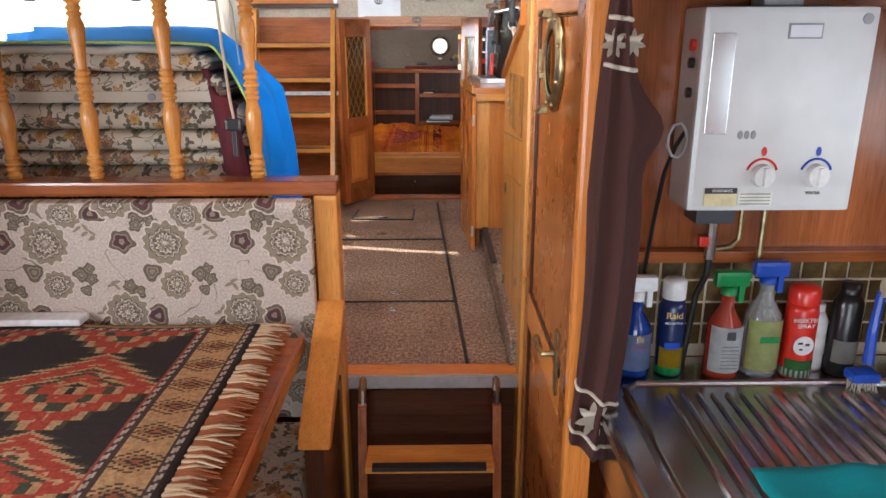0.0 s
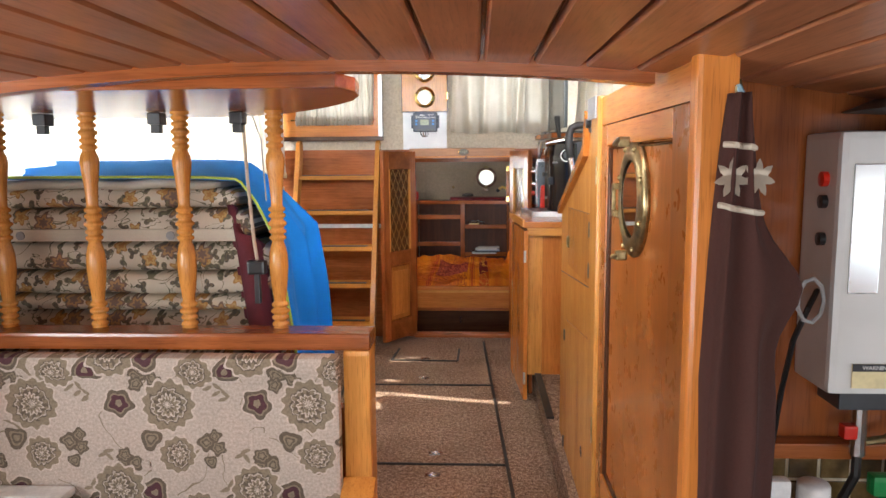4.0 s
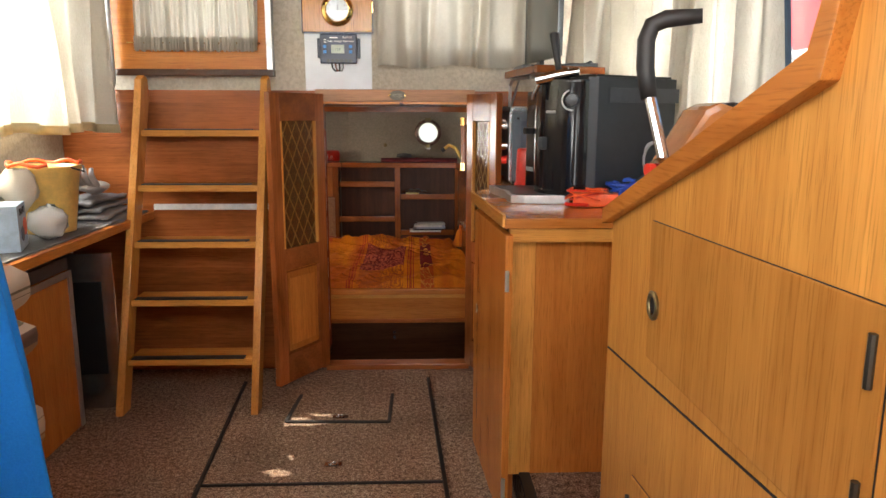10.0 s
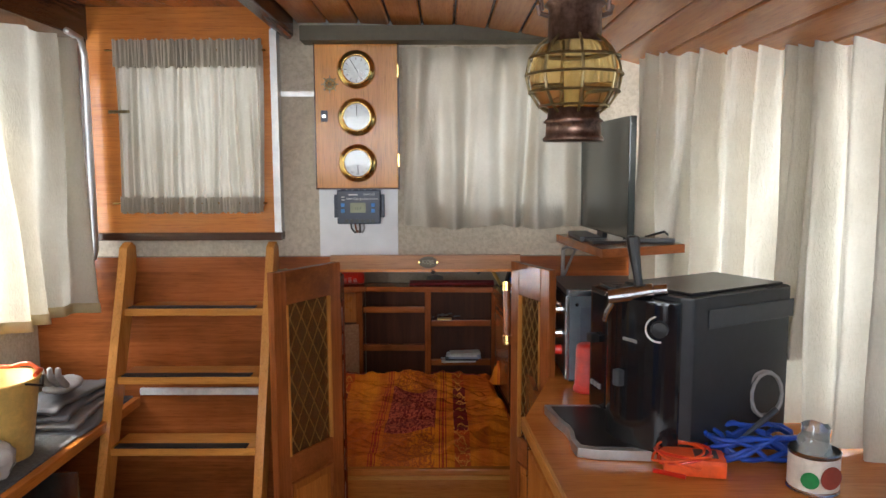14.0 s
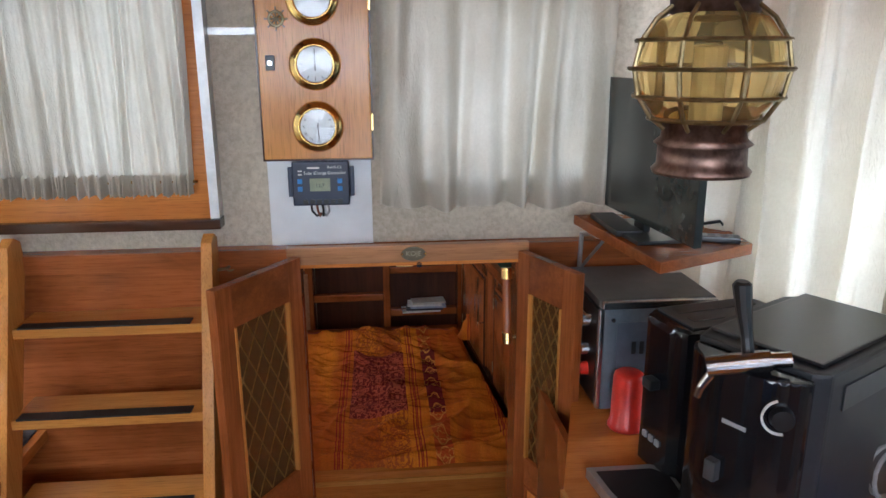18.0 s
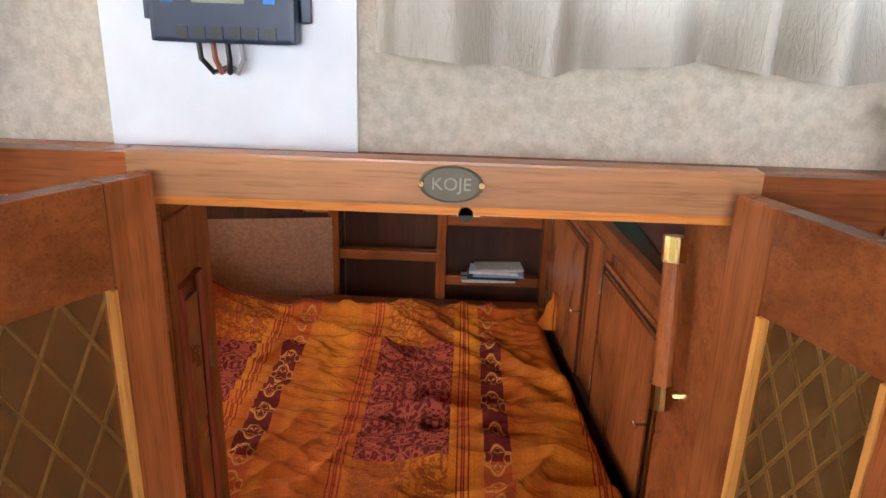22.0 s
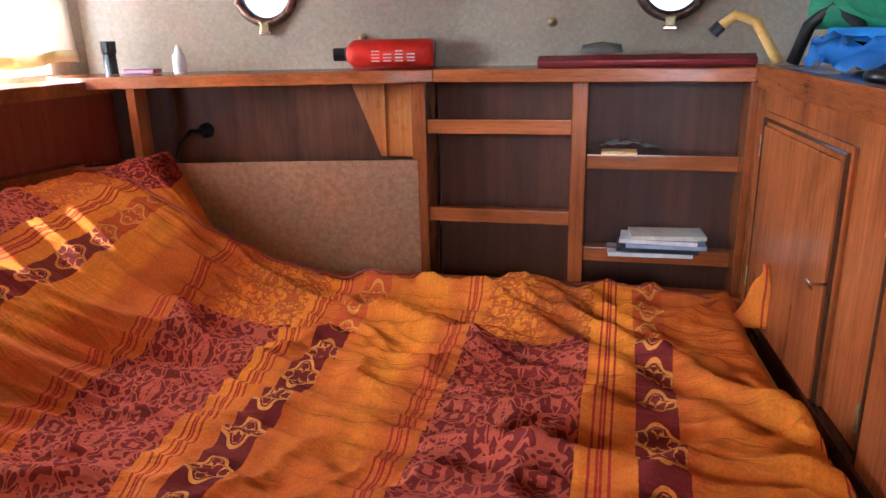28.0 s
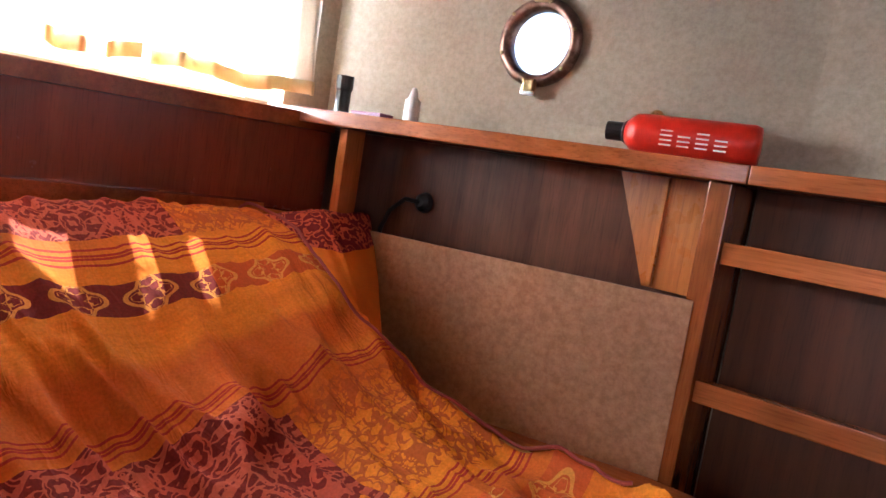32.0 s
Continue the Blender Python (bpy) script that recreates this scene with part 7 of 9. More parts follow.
part("vent_slot", boxes(*((0.62 + 0.018 * k, 0.63 + 0.018 * k, 4.2805, 4.2814, 0.93, 0.96) for k in range(7))), BLACK, mo)
part("side_screw", disc_at(0.575, 4.283, 1.012, "y", 0.005, 0.003, 12), CHROME, mo)
for z, material in ((0.865, RED), (0.915, CHROME), (0.985, CHROME)):
    part("knob", lathe([(0, 0), (0.016, 0), (0.014, 0.018), (0, 0.018)], 16, Matrix.Translation((0.545, 4.36, z)) @ Matrix.Rotation(radians(-90), 4, "Y")), material, mo)
part("door_pull", tube([(0.540, 4.33, 1.005), (0.532, 4.335, 1.005), (0.532, 4.52, 1.005), (0.540, 4.525, 1.005)], 0.005, 8), STEEL, mo)
for x in (0.57, 0.79):
    part("foot", box(x - 0.01, x + 0.01, 4.31, 4.53, 0.783, 0.795), BLACK, mo)
for ob in mo.children_recursive:
    ob.data.transform(Matrix.Translation((0, 0.035, 0)))
toaster = thing("toaster", "glossy black toaster between the oven and the drink dispenser", "toaster", (0.70, 4.12, 0.783))
TO = Matrix.Translation((0.598, 4.010, 0)) @ Matrix.Rotation(radians(12), 4, "Z")
bm = prism([(0.0, 0.03), (0.012, 0.008), (0.04, 0.0), (0.24, 0.0), (0.265, 0.02), (0.265, 0.13), (0.24, 0.15), (0.04, 0.15), (0.0, 0.12)], "z", 0.79, 1.098, bevel=0.014)
bm.transform(TO)
part("body", bm, plain("piano_black_plastic", (0.009, 0.010, 0.013), 0.12), toaster, "glossy black shell", smooth=False)
part("top_plate", box(0.03, 0.245, 0.018, 0.132, 1.0985, 1.102, 0.001, TO), DARKGREY, toaster)
for y in (0.045, 0.09):
    part("slot", box(0.05, 0.225, y, y + 0.022, 1.1022, 1.1035, 0, TO), BLACK, toaster)
part("lever", box(-0.022, 0.0, 0.06, 0.09, 0.965, 0.985, 0.004, TO), BLACK, toaster)
part("button_row", boxes(*((-0.004, 0.0005, 0.05 + 0.02 * k, 0.062 + 0.02 * k, 0.85, 0.862) for k in range(3))), GREY, toaster).data.transform(TO)
solo("red_cup", lathe([(0, 0.003), (0.040, 0), (0.041, 0.004), (0.038, 0.012), (0.036, 0.014), (0.033, 0.118), (0.031, 0.126), (0.026, 0.130), (0, 0.130)], 28, pose(0.598, 4.262, 0.783)), RED, "upturned red plastic cup on the counter", "cup", smooth=True)
em = thing("drink_dispenser", "black countertop drink dispenser with a chrome tap on the counter", "drink dispenser", (0.77, 3.9, 0.783))
EM = Matrix.Translation((0.695, 3.762, 0)) @ Matrix.Rotation(radians(30), 4, "Z")
GLOSSY = plain("glossy_black_plastic", (0.010, 0.010, 0.012), 0.1)
bm = prism([(0.0, 0.02), (0.02, 0.0), (0.33, 0.0), (0.35, 0.02), (0.35, 0.20), (0.30, 0.235), (0.10, 0.235), (0.0, 0.21)], "z", 0.80, 1.128, bevel=0.006)
bm.transform(EM)
part("body", bm, plain("matt_black_casing", (0.020, 0.023, 0.028), 0.45), em, "matt dark grey casing")
bm = prism([(-0.001, 0.012)] + [(-0.001 - 0.062 * math.sin(radians(a)), 0.111 - 0.099 * math.cos(radians(a))) for a in range(12, 170, 12)] + [(-0.001, 0.21)], "z", 0.80, 1.120, bevel=0.006)
bm.transform(EM)
part("front_panel", bm, GLOSSY, em, "glossy black front")
part("lid", box(0.03, 0.33, 0.02, 0.21, 1.1285, 1.135, 0.003, EM), BLACK, em)
part("flap", box(0.06, 0.34, -0.003, -0.0005, 1.06, 1.10, 0.001, EM), DARKGREY, em)
part("tap", tube([(0.665, 3.803, 1.142), (0.64, 3.812, 1.138), (0.638, 3.812, 1.138), (0.60, 3.824, 1.130), (0.553, 3.839, 1.120)], [0.012, 0.012, 0.0165, 0.0165, 0.0155], 18), CHROME, em, "chrome tap barrel")
part("nozzle", tube([(0.560, 3.836, 1.108), (0.549, 3.842, 1.085), (0.546, 3.845, 1.068)], [0.007, 0.0065, 0.006], 10), CHROME, em)
part("lever", tube([(0.615, 3.832, 1.135), (0.612, 3.838, 1.165), (0.607, 3.846, 1.205), (0.603, 3.852, 1.245), (0.603, 3.852, 1.250)], [0.010, 0.009, 0.012, 0.0145, 0.010], 10), BLACK, em, "black lever")
dialm = EM @ Matrix.Translation((-0.041, 0.036, 1.065)) @ Matrix.Rotation(radians(42), 4, "Z") @ Matrix.Rotation(radians(-90), 4, "Y")
part("dial", lathe([(0, 0), (0.018, 0), (0.016, 0.014), (0, 0.015)], 24, dialm), BLACK, em)
part("dial_scale", tube([dialm @ Vector((0.027 * math.cos(a), 0.027 * math.sin(a), 0.002)) for a in [0.3 + 0.2 * k for k in range(16)]], 0.0022, 6), WHITEP, em, "white dial scale")
part("print_marks", boxes((-0.0645, -0.0632, 0.075, 0.115, 1.03, 1.037)), GREY, em).data.transform(EM)
part("fin", box(-0.078, -0.060, 0.11, 0.13, 0.93, 0.965, 0.004, EM), DARKGREY, em)
for x, y in ((0.04, 0.04), (0.31, 0.04), (0.04, 0.19), (0.31, 0.19)):
    q = EM @ Vector((x, y, 0))
    part("foot", disc_at(q.x, q.y, 0.783, "z", 0.014, 0.0172, 10), RUBBER, em)
tray = thing("drip_tray", "silver-edged black drip tray with a waved front", "tray", (0.56, 3.95, 0.783))
edge = [(0.452, 4.075), (0.462, 4.00), (0.472, 3.96), (0.482, 3.93), (0.484, 3.89), (0.478, 3.84), (0.484, 3.80), (0.52, 3.785), (0.645, 3.775), (0.628, 3.80), (0.612, 3.86), (0.61, 3.94), (0.61, 4.05), (0.58, 4.075)]
part("rim", prism(edge, "z", 0.783, 0.805, bevel=0.002), ALU, tray)
part("inlay", prism([(0.545 + (x - 0.545) * 0.84, 3.93 + (y - 3.93) * 0.88) for x, y in edge], "z", 0.8052, 0.8065), BLACK, tray)
mm = thing("multimeter", "orange rubber multimeter wrapped in its red leads", "multimeter", (0.70, 3.74, 0.783))
mm_m = Matrix.Translation((0.705, 3.73, 0)) @ Matrix.Rotation(radians(-12), 4, "Z")
part("case", box(-0.06, 0.06, -0.035, 0.035, 0.783, 0.82, 0.01, mm_m), ORANGE, mm)
part("window", box(0.0, 0.045, -0.02, 0.02, 0.8202, 0.8215, 0, mm_m), DARKGREY, mm)
for k in range(5):
    part("lead", tube([mm_m @ Vector((-0.03 + 0.004 * k + 0.05 * math.cos(a), 0.045 * math.sin(a), 0.80 + 0.028 * abs(math.cos(a * 0.5 + k)))) for a in [2 * math.pi * j / 18 for j in range(18)]], 0.0028, 6, closed=True), RED if k % 2 else ORANGE, mm)
part("probe", tube([mm_m @ Vector((-0.08, -0.03, 0.79)), mm_m @ Vector((-0.02, -0.05, 0.79))], 0.005, 6), RED, mm)
coil = thing("blue_cable_coil", "coiled blue extension cable on the counter", "cable", (0.85, 3.78, 0.783))
bm = bmesh.new()
rr = random.Random(3)
pts = []
for k in range(120):
    a = k * 0.35
    pts.append((0.845 + (0.085 + 0.02 * math.sin(k * 0.9)) * math.cos(a), 3.79 + (0.055 + 0.014 * math.cos(k * 0.7)) * math.sin(a), 0.79 + 0.05 * (0.5 + 0.5 * math.sin(k * 0.61)) + 0.008 * rr.random()))
part("coil", tube(pts, 0.0055, 6), BLUE, coil, smooth=True)
part("plug", box(0.735, 0.775, 3.80, 3.825, 0.80, 0.825, 0.006), BLACK, coil)
wire = thing("grey_wire_loop", "loop of grey wire with a soldering pen", "wire", (0.93, 3.85, 0.783))
part("loop", tube([(0.905 + 0.035 * math.cos(a), 3.86 + 0.01 * math.sin(a * 0.5), 0.90 + 0.05 * math.sin(a)) for a in [k * 0.42 for k in range(31)]], 0.004, 6), GREY, wire, smooth=True)
part("pen", tube([(0.80, 3.75, 0.835), (0.86, 3.78, 0.865), (0.90, 3.80, 0.885)], [0.003, 0.006, 0.008], 8), DARKGREY, wire)
can = thing("tin_can", "opened food tin holding a plastic bag", "tin", (0.905, 3.65, 0.783))
part("tin", lathe([(0, 0.001), (0.046, 0), (0.047, 0.003), (0.045, 0.006), (0.045, 0.074), (0.047, 0.077), (0.045, 0.079), (0.043, 0.05), (0, 0.05)], 32, pose(0.905, 3.65, 0.783)), STEEL, can)
part("label", lathe([(0.0455, 0.009), (0.0455, 0.071)], 32, pose(0.905, 3.65, 0.783)), plain("cream_label", (0.72, 0.66, 0.58), 0.5), can, "cream paper label")
part("green_patch", lathe([(0, 0), (0.016, 0), (0.016, 0.001), (0, 0.001)], 16, Matrix.Translation((0.879, 3.611, 0.815)) @ Matrix.Rotation(radians(-34), 4, "Z") @ tm), GREENP, can)
part("picture", lathe([(0, 0), (0.022, 0), (0.022, 0.001), (0, 0.001)], 20, Matrix.Translation((0.915, 3.6052, 0.822)) @ Matrix.Rotation(radians(12), 4, "Z") @ tm), plain("brick_red_print", (0.3, 0.06, 0.04), 0.5), can, "round red food picture")
part("bag", sheet(14, 8, lambda u, v: (0.905 + (0.036 + 0.012 * noise.noise((u * 6, v * 3, 1))) * math.cos(u * 6.28) * (1 - 0.35 * v), 3.65 + 0.034 * math.sin(u * 6.28) * (1 - 0.35 * v), 0.84 + 0.07 * v + 0.012 * noise.noise((u * 5, v * 5, 7))), 0.0), CLEARP, can, "crumpled clear bag", smooth=True)

# lamp
LX, LY, LZ = 0.444, 3.69, 1.562
LS = Matrix.Translation((LX, LY, LZ)) @ Matrix.Diagonal((0.97, 0.97, 0.97, 1)) @ Matrix.Translation((-LX, -LY, -LZ))
lamp = thing("onion_lamp", "amber glass onion lamp in an aged copper cage", "lamp", (LX, LY, LZ + 0.27))
part("globe", lathe([(0.045, -0.062), (0.062, -0.055), (0.080, -0.03), (0.086, 0.0), (0.080, 0.03), (0.062, 0.055), (0.045, 0.062)], 32, pose(LX, LY, LZ)), AMBER, lamp, "ribbed amber glass globe", smooth=True)
part("base", lathe([(0, -0.124), (0.057, -0.124), (0.059, -0.119), (0.053, -0.113), (0.052, -0.091), (0.058, -0.087), (0.050, -0.080), (0.048, -0.062), (0, -0.06)], 28, pose(LX, LY, LZ)), COPPER, lamp, "dented copper base", smooth=True)
part("chimney", lathe([(0, 0.06), (0.050, 0.062), (0.050, 0.125), (0.058, 0.13), (0.045, 0.145), (0.02, 0.16), (0.008, 0.175), (0, 0.178)], 28, pose(LX, LY, LZ)), COPPER, lamp, "copper chimney", smooth=True)
part("candle", lathe([(0, -0.06), (0.016, -0.06), (0.016, 0.02), (0, 0.02)], 16, pose(LX, LY, LZ)), plain("cream_wax", (0.7, 0.6, 0.35), 0.6), lamp)
for k in range(8):
    a = 2 * math.pi * k / 8
    part("cage_wire", tube([(LX + r * math.cos(a), LY + r * math.sin(a), LZ + z) for r, z in ((0.05, -0.07), (0.068, -0.056), (0.085, -0.03), (0.091, 0), (0.085, 0.03), (0.068, 0.056), (0.05, 0.07))], 0.0028, 6), OLDBRASS, lamp)
for r, z in ((0.085, 0.032), (0.0915, 0.0), (0.085, -0.032), (0.066, -0.058)):
    part("cage_ring", tube([(LX + r * math.cos(a), LY + r * math.sin(a), LZ + z) for a in [2 * math.pi * k / 32 for k in range(32)]], 0.0028, 6, closed=True), OLDBRASS, lamp)
part("bail", tube([(LX - 0.062, LY, LZ + 0.12), (LX - 0.068, LY, LZ + 0.17), (LX - 0.05, LY, LZ + 0.20), (LX, LY, LZ + 0.235), (LX + 0.05, LY, LZ + 0.20), (LX + 0.068, LY, LZ + 0.17), (LX + 0.062, LY, LZ + 0.12)], 0.004, 8), COPPER, lamp)
part("ceiling_hook", tube([(LX, LY, LZ + 0.235), (LX, LY, wheel_roof(LX, LY) - 0.003)], 0.004, 8), BRASS, lamp)
for s in (-1, 1):
    part("ear", tube([(LX + s * 0.05, LY, LZ + 0.11), (LX + s * 0.066, LY, LZ + 0.115), (LX + s * 0.07, LY, LZ + 0.13)], 0.005, 8), COPPER, lamp)
for ob in lamp.children_recursive:
    if not ob.name.startswith("ceiling_hook"):
        ob.data.transform(LS)
spotl = thing("ceiling_spot", "small black ceiling spot beside the lamp", "spotlight", (0.31, 3.62, 1.82))
part("head", tube([(0.27, 3.60, 1.80), (0.32, 3.62, 1.785)], [0.018, 0.022], 12), BLACK, spotl)
part("stem", tube([(0.30, 3.615, 1.79), (0.31, 3.62, wheel_roof(0.31, 0) - 0.003)], 0.006, 8), CHROME, spotl)

# knotted rope ball
ball = thing("rope_ball", "knotted natural rope ball hanging from the roof", "rope ball", (0.21, 3.4, 1.675))
part("core", lathe([(0.0388 * math.sin(math.pi * k / 12) if 0 < k < 12 else 0, -0.0388 * math.cos(math.pi * k / 12)) for k in range(13)], 24, pose(0.21, 3.4, 1.675)), ROPE, ball, smooth=True)
for ax in range(3):
    for k in range(-2, 3):
        off = k * 0.0135
        r = math.sqrt(max(0.0, 0.0405 ** 2 - off ** 2))
        pp = []
        for j in range(28):
            a = 2 * math.pi * j / 28
            q = [off, r * math.cos(a), r * math.sin(a)]
            q = q[-ax:] + q[:-ax]
            wob = 1 + 0.06 * math.sin(3 * a + ax * 2 + k)
            pp.append((0.21 + q[0] * wob, 3.4 + q[1] * wob, 1.675 + q[2] * wob))
        part("strand", tube(pp, 0.0062, 7, closed=True), ROPE, ball, smooth=True)
part("loop", tube([(0.21, 3.4, 1.712), (0.212, 3.4, 1.75), (0.208, 3.4, wheel_roof(0.21, 0) - 0.003)], 0.006, 8), ROPE, ball)

for ob in ball.children_recursive:
    if not ob.name.startswith("loop"):
        ob.data.transform(Matrix.Translation((0.206, 3.36, 1.678)) @ Matrix.Diagonal((0.82, 0.82, 0.82, 1)) @ Matrix.Translation((-0.21, -3.4, -1.675)))
    else:
        ob.data.transform(Matrix.Translation((-0.004, -0.04, 0.0)))

# desk side
part("top_cover", box(-1.128, -0.82, 3.05, 4.62, 0.6505, 0.655), speckled("grey_felt", (0.09, 0.09, 0.09), (0.16, 0.16, 0.155), 120, 0.95), desk, "grey felt cover")
fr = thing("refrigerator", "small refrigerator with a wood-grained door under the desk", "refrigerator", (-1.0, 3.8, 0))
part("case", box(-1.128, -0.905, 3.35, 4.10, 0.004, 0.56, 0.004), GREY, fr)
part("door", box(-0.9045, -0.885, 3.36, 4.09, 0.012, 0.535, 0.004), W["teak_z"], fr)
part("door_frame", boxes((-0.8848, -0.880, 3.36, 4.09, 0.515, 0.535), (-0.8848, -0.880, 4.07, 4.09, 0.012, 0.5145)), ALU, fr)
part("vent", box(-0.904, -0.89, 3.36, 4.09, 0.537, 0.575), DARKGREY, fr)
ov = thing("leaning_oven_door", "steel panel with a dark window leaning beside the ladder", "panel", (-0.92, 4.24, 0))
M_OV = Matrix.Translation((-0.93, 4.235, 0)) @ Matrix.Rotation(radians(6), 4, "Z")
part("frame", box(-0.10, 0.115, -0.004, 0.006, 0.003, 0.56, 0.003, M_OV), STEEL, ov)
part("window", box(-0.10, 0.075, -0.007, -0.0045, 0.13, 0.46, 0.002, M_OV), BLACK, ov)
bk = thing("yellow_bucket", "yellow bucket with an orange rope handle on the desk", "bucket", (-1.025, 3.95, 0.63))
part("pail", lathe([(0, 0.002), (0.072, 0), (0.074, 0.004), (0.099, 0.20), (0.104, 0.203), (0.104, 0.21), (0.095, 0.208), (0.070, 0.008), (0, 0.008)], 32, pose(-1.025, 3.95, 0.63)), YELLOW, bk, smooth=True)
part("rope", tube([(-1.025 + 0.102 * math.cos(a), 3.95 + 0.102 * math.sin(a), 0.846 + 0.006 * math.sin(a * 6)) for a in [k * 0.25 for k in range(22)]], 0.006, 7), ORANGE, bk, "orange rope")
part("wire_handle", tube([(-0.925, 3.91, 0.835), (-0.905, 3.95, 0.82), (-0.925, 3.99, 0.835)], 0.003, 6), BLACK, bk)
solo("plastic_bag", sheet(24, 16, lambda u, v: (-0.955 + (0.055 * math.sin(v * 3.0) + 0.015 * noise.noise((u * 9, v * 7, 2))) * math.cos(u * 6.28), 3.80 + (0.055 * math.sin(v * 3.0)) * math.sin(u * 6.28), 0.632 + 0.05 * (1 - math.cos(v * 3.0)) + 0.012 * noise.noise((u * 8, v * 8, 5)))), mat("milky_film", 0.2, Base_Color=(0.75, 0.75, 0.72, 1), Transmission_Weight=0.35), "crumpled white plastic bag on the desk", "bag", smooth=True)
cb = solo("cardboard_box", box(-0.05, 0.05, -0.07, 0.07, 0.63, 0.755, 0.003, Matrix.Translation((-1.0, 3.64, 0)) @ Matrix.Rotation(radians(20), 4, "Z")), plain("blue_white_carton", (0.42, 0.55, 0.66), 0.5), "blue and white cardboard box with an orange picture", "box")
text("lettering", "BRAVO", 0.028, Matrix.Translation((-1.0, 3.64, 0)) @ Matrix.Rotation(radians(20), 4, "Z") @ Matrix.Translation((0.051, 0, 0.735)) @ pose(0, 0, 0, 90, 0, 90), INK, cb)
part("picture", lathe([(0, 0), (0.025, 0), (0.025, 0.002), (0, 0.002)], 18, Matrix.Translation((-1.0, 3.64, 0)) @ Matrix.Rotation(radians(20), 4, "Z") @ Matrix.Translation((0.0515, 0.02, 0.69)) @ pose(0, 0, 0, 90, 0, 90)), ORANGE, cb)
part("picture", lathe([(0, 0), (0.02, 0), (0.02, 0.002), (0, 0.002)], 18, Matrix.Translation((-1.0, 3.64, 0)) @ Matrix.Rotation(radians(20), 4, "Z") @ Matrix.Translation((0.0515, -0.025, 0.675)) @ pose(0, 0, 0, 90, 0, 90)), NAVY, cb)
solo("white_bag", sheet(20, 12, lambda u, v: (-1.03 + (0.05 + 0.012 * noise.noise((u * 7, v * 5, 3))) * math.sin(v * 2.6) * math.cos(u * 6.28), 3.80 + 0.06 * math.sin(v * 2.6) * math.sin(u * 6.28), 0.70 + 0.14 * v + 0.01 * noise.noise((u * 9, v * 9, 1)))), CREAMCLOTH, "pale cloth bag behind the bucket", "bag", smooth=True)
for k in range(4):
    solo("folded_cloth", sheet(16, 12, lambda u, v, k=k: (-1.10 + u * (0.20 - 0.02 * k) + 0.01 * math.sin(v * 6 + k), 4.10 + v * 0.30, 0.634 + 0.022 * k + 0.012 * math.sin(u * 3.1) * math.sin(v * 3.1) + 0.008 * noise.noise((u * 5, v * 5, k))), 0.012), (GREYCLOTH, plain("grey_carton", (0.3, 0.29, 0.28), 0.7), GREYCLOTH, GREYCLOTH)[k], "grey folded cloth heaped on the desk", "cloth", "grey cloths", smooth=True)
gl = solo("work_glove", sheet(14, 10, lambda u, v: (-0.99 + 0.05 * math.cos(u * 6.28) * math.sin(v * 3.0), 4.20 + 0.07 * math.sin(u * 6.28) * math.sin(v * 3.0), 0.72 + 0.05 * v + 0.006 * noise.noise((u * 6, v * 6, 9)))), plain("grey_glove", (0.40, 0.39, 0.38), 0.8), "grey work glove on the cloth heap", "glove", smooth=True)
for k in range(4):
    part("finger", tube([(-1.02 + 0.02 * k, 4.16, 0.755), (-1.03 + 0.022 * k, 4.13, 0.79), (-1.03 + 0.024 * k, 4.12, 0.815)], [0.011, 0.010, 0.007], 8), plain("grey_glove_finger", (0.40, 0.39, 0.38), 0.8), gl, smooth=True)

for ob in list(scene.objects):
    if ob.parent is None and ob.name.split(".")[0] in ("yellow_bucket", "plastic_bag", "cardboard_box", "white_bag", "work_glove") or (ob.name.startswith("folded_cloth") and ob.parent is None and ob.get("group")):
        ob.matrix_basis = Matrix.Translation((0.08, 0.17, 0.025)) @ ob.matrix_basis
# windows: frames and panes, and what is outside
for side, x, y0, y1, z0, z1 in (("window_1", -1.165, 2.3, 4.4, 0.98, 1.78), ("window_2", 1.22, 2.3, 4.45, 0.86, 1.72)):
    wn_ob = thing(side, "long wheelhouse window in a dark metal frame", "window", (x, (y0 + y1) / 2, z0), kind="structure")
    part("frame", boxes((x - 0.02, x + 0.02, y0, y1, z0, z0 + 0.025), (x - 0.02, x + 0.02, y0, y1, z1 - 0.025, z1), (x - 0.02, x + 0.02, y0, y0 + 0.025, z0, z1), (x - 0.02, x + 0.02, y1 - 0.025, y1, z0, z1), (x - 0.02, x + 0.02, 3.38, 3.42, z0, z1)), DARKGREY, wn_ob)
    part("pane", box(x - 0.003, x + 0.003, y0 + 0.025, y1 - 0.025, z0 + 0.025, z1 - 0.025), GLASS, wn_ob).visible_shadow = False

# ---- berth cabin details ----
shelf = thing("bookcase", "mahogany open bookcase built across the cabin end", "bookcase", (-0.3, 6.5, 0.1))
for x0 in (-0.312, 0.088):
    part("upright", box(x0, x0 + 0.037, 6.452, 6.585, 0.10, 0.684, 0.003), W["mahog_z"], shelf)
part("left_upright", box(-1.012, -0.988, 6.295, 6.345, 0.10, 0.684, 0.003), W["mahog_z"], shelf)
part("right_upright", box(0.475, 0.495, 6.40, 6.52, 0.10, 0.684, 0.003), W["mahog_z"], shelf)
part("top_left", prism([(-1.10, 6.25), (-0.25, 6.437), (-0.25, 6.60), (-1.34, 6.39), (-1.20, 6.25)], "z", 0.685, 0.715, bevel=0.003), W["mahog_x"], shelf, "varnished shelf top")
part("top_right", prism([(-0.249, 6.437), (0.50, 6.395), (0.50, 6.545), (-0.22, 6.60), (-0.249, 6.60)], "z", 0.685, 0.715, bevel=0.003), W["mahog_x"], shelf, "varnished shelf top")
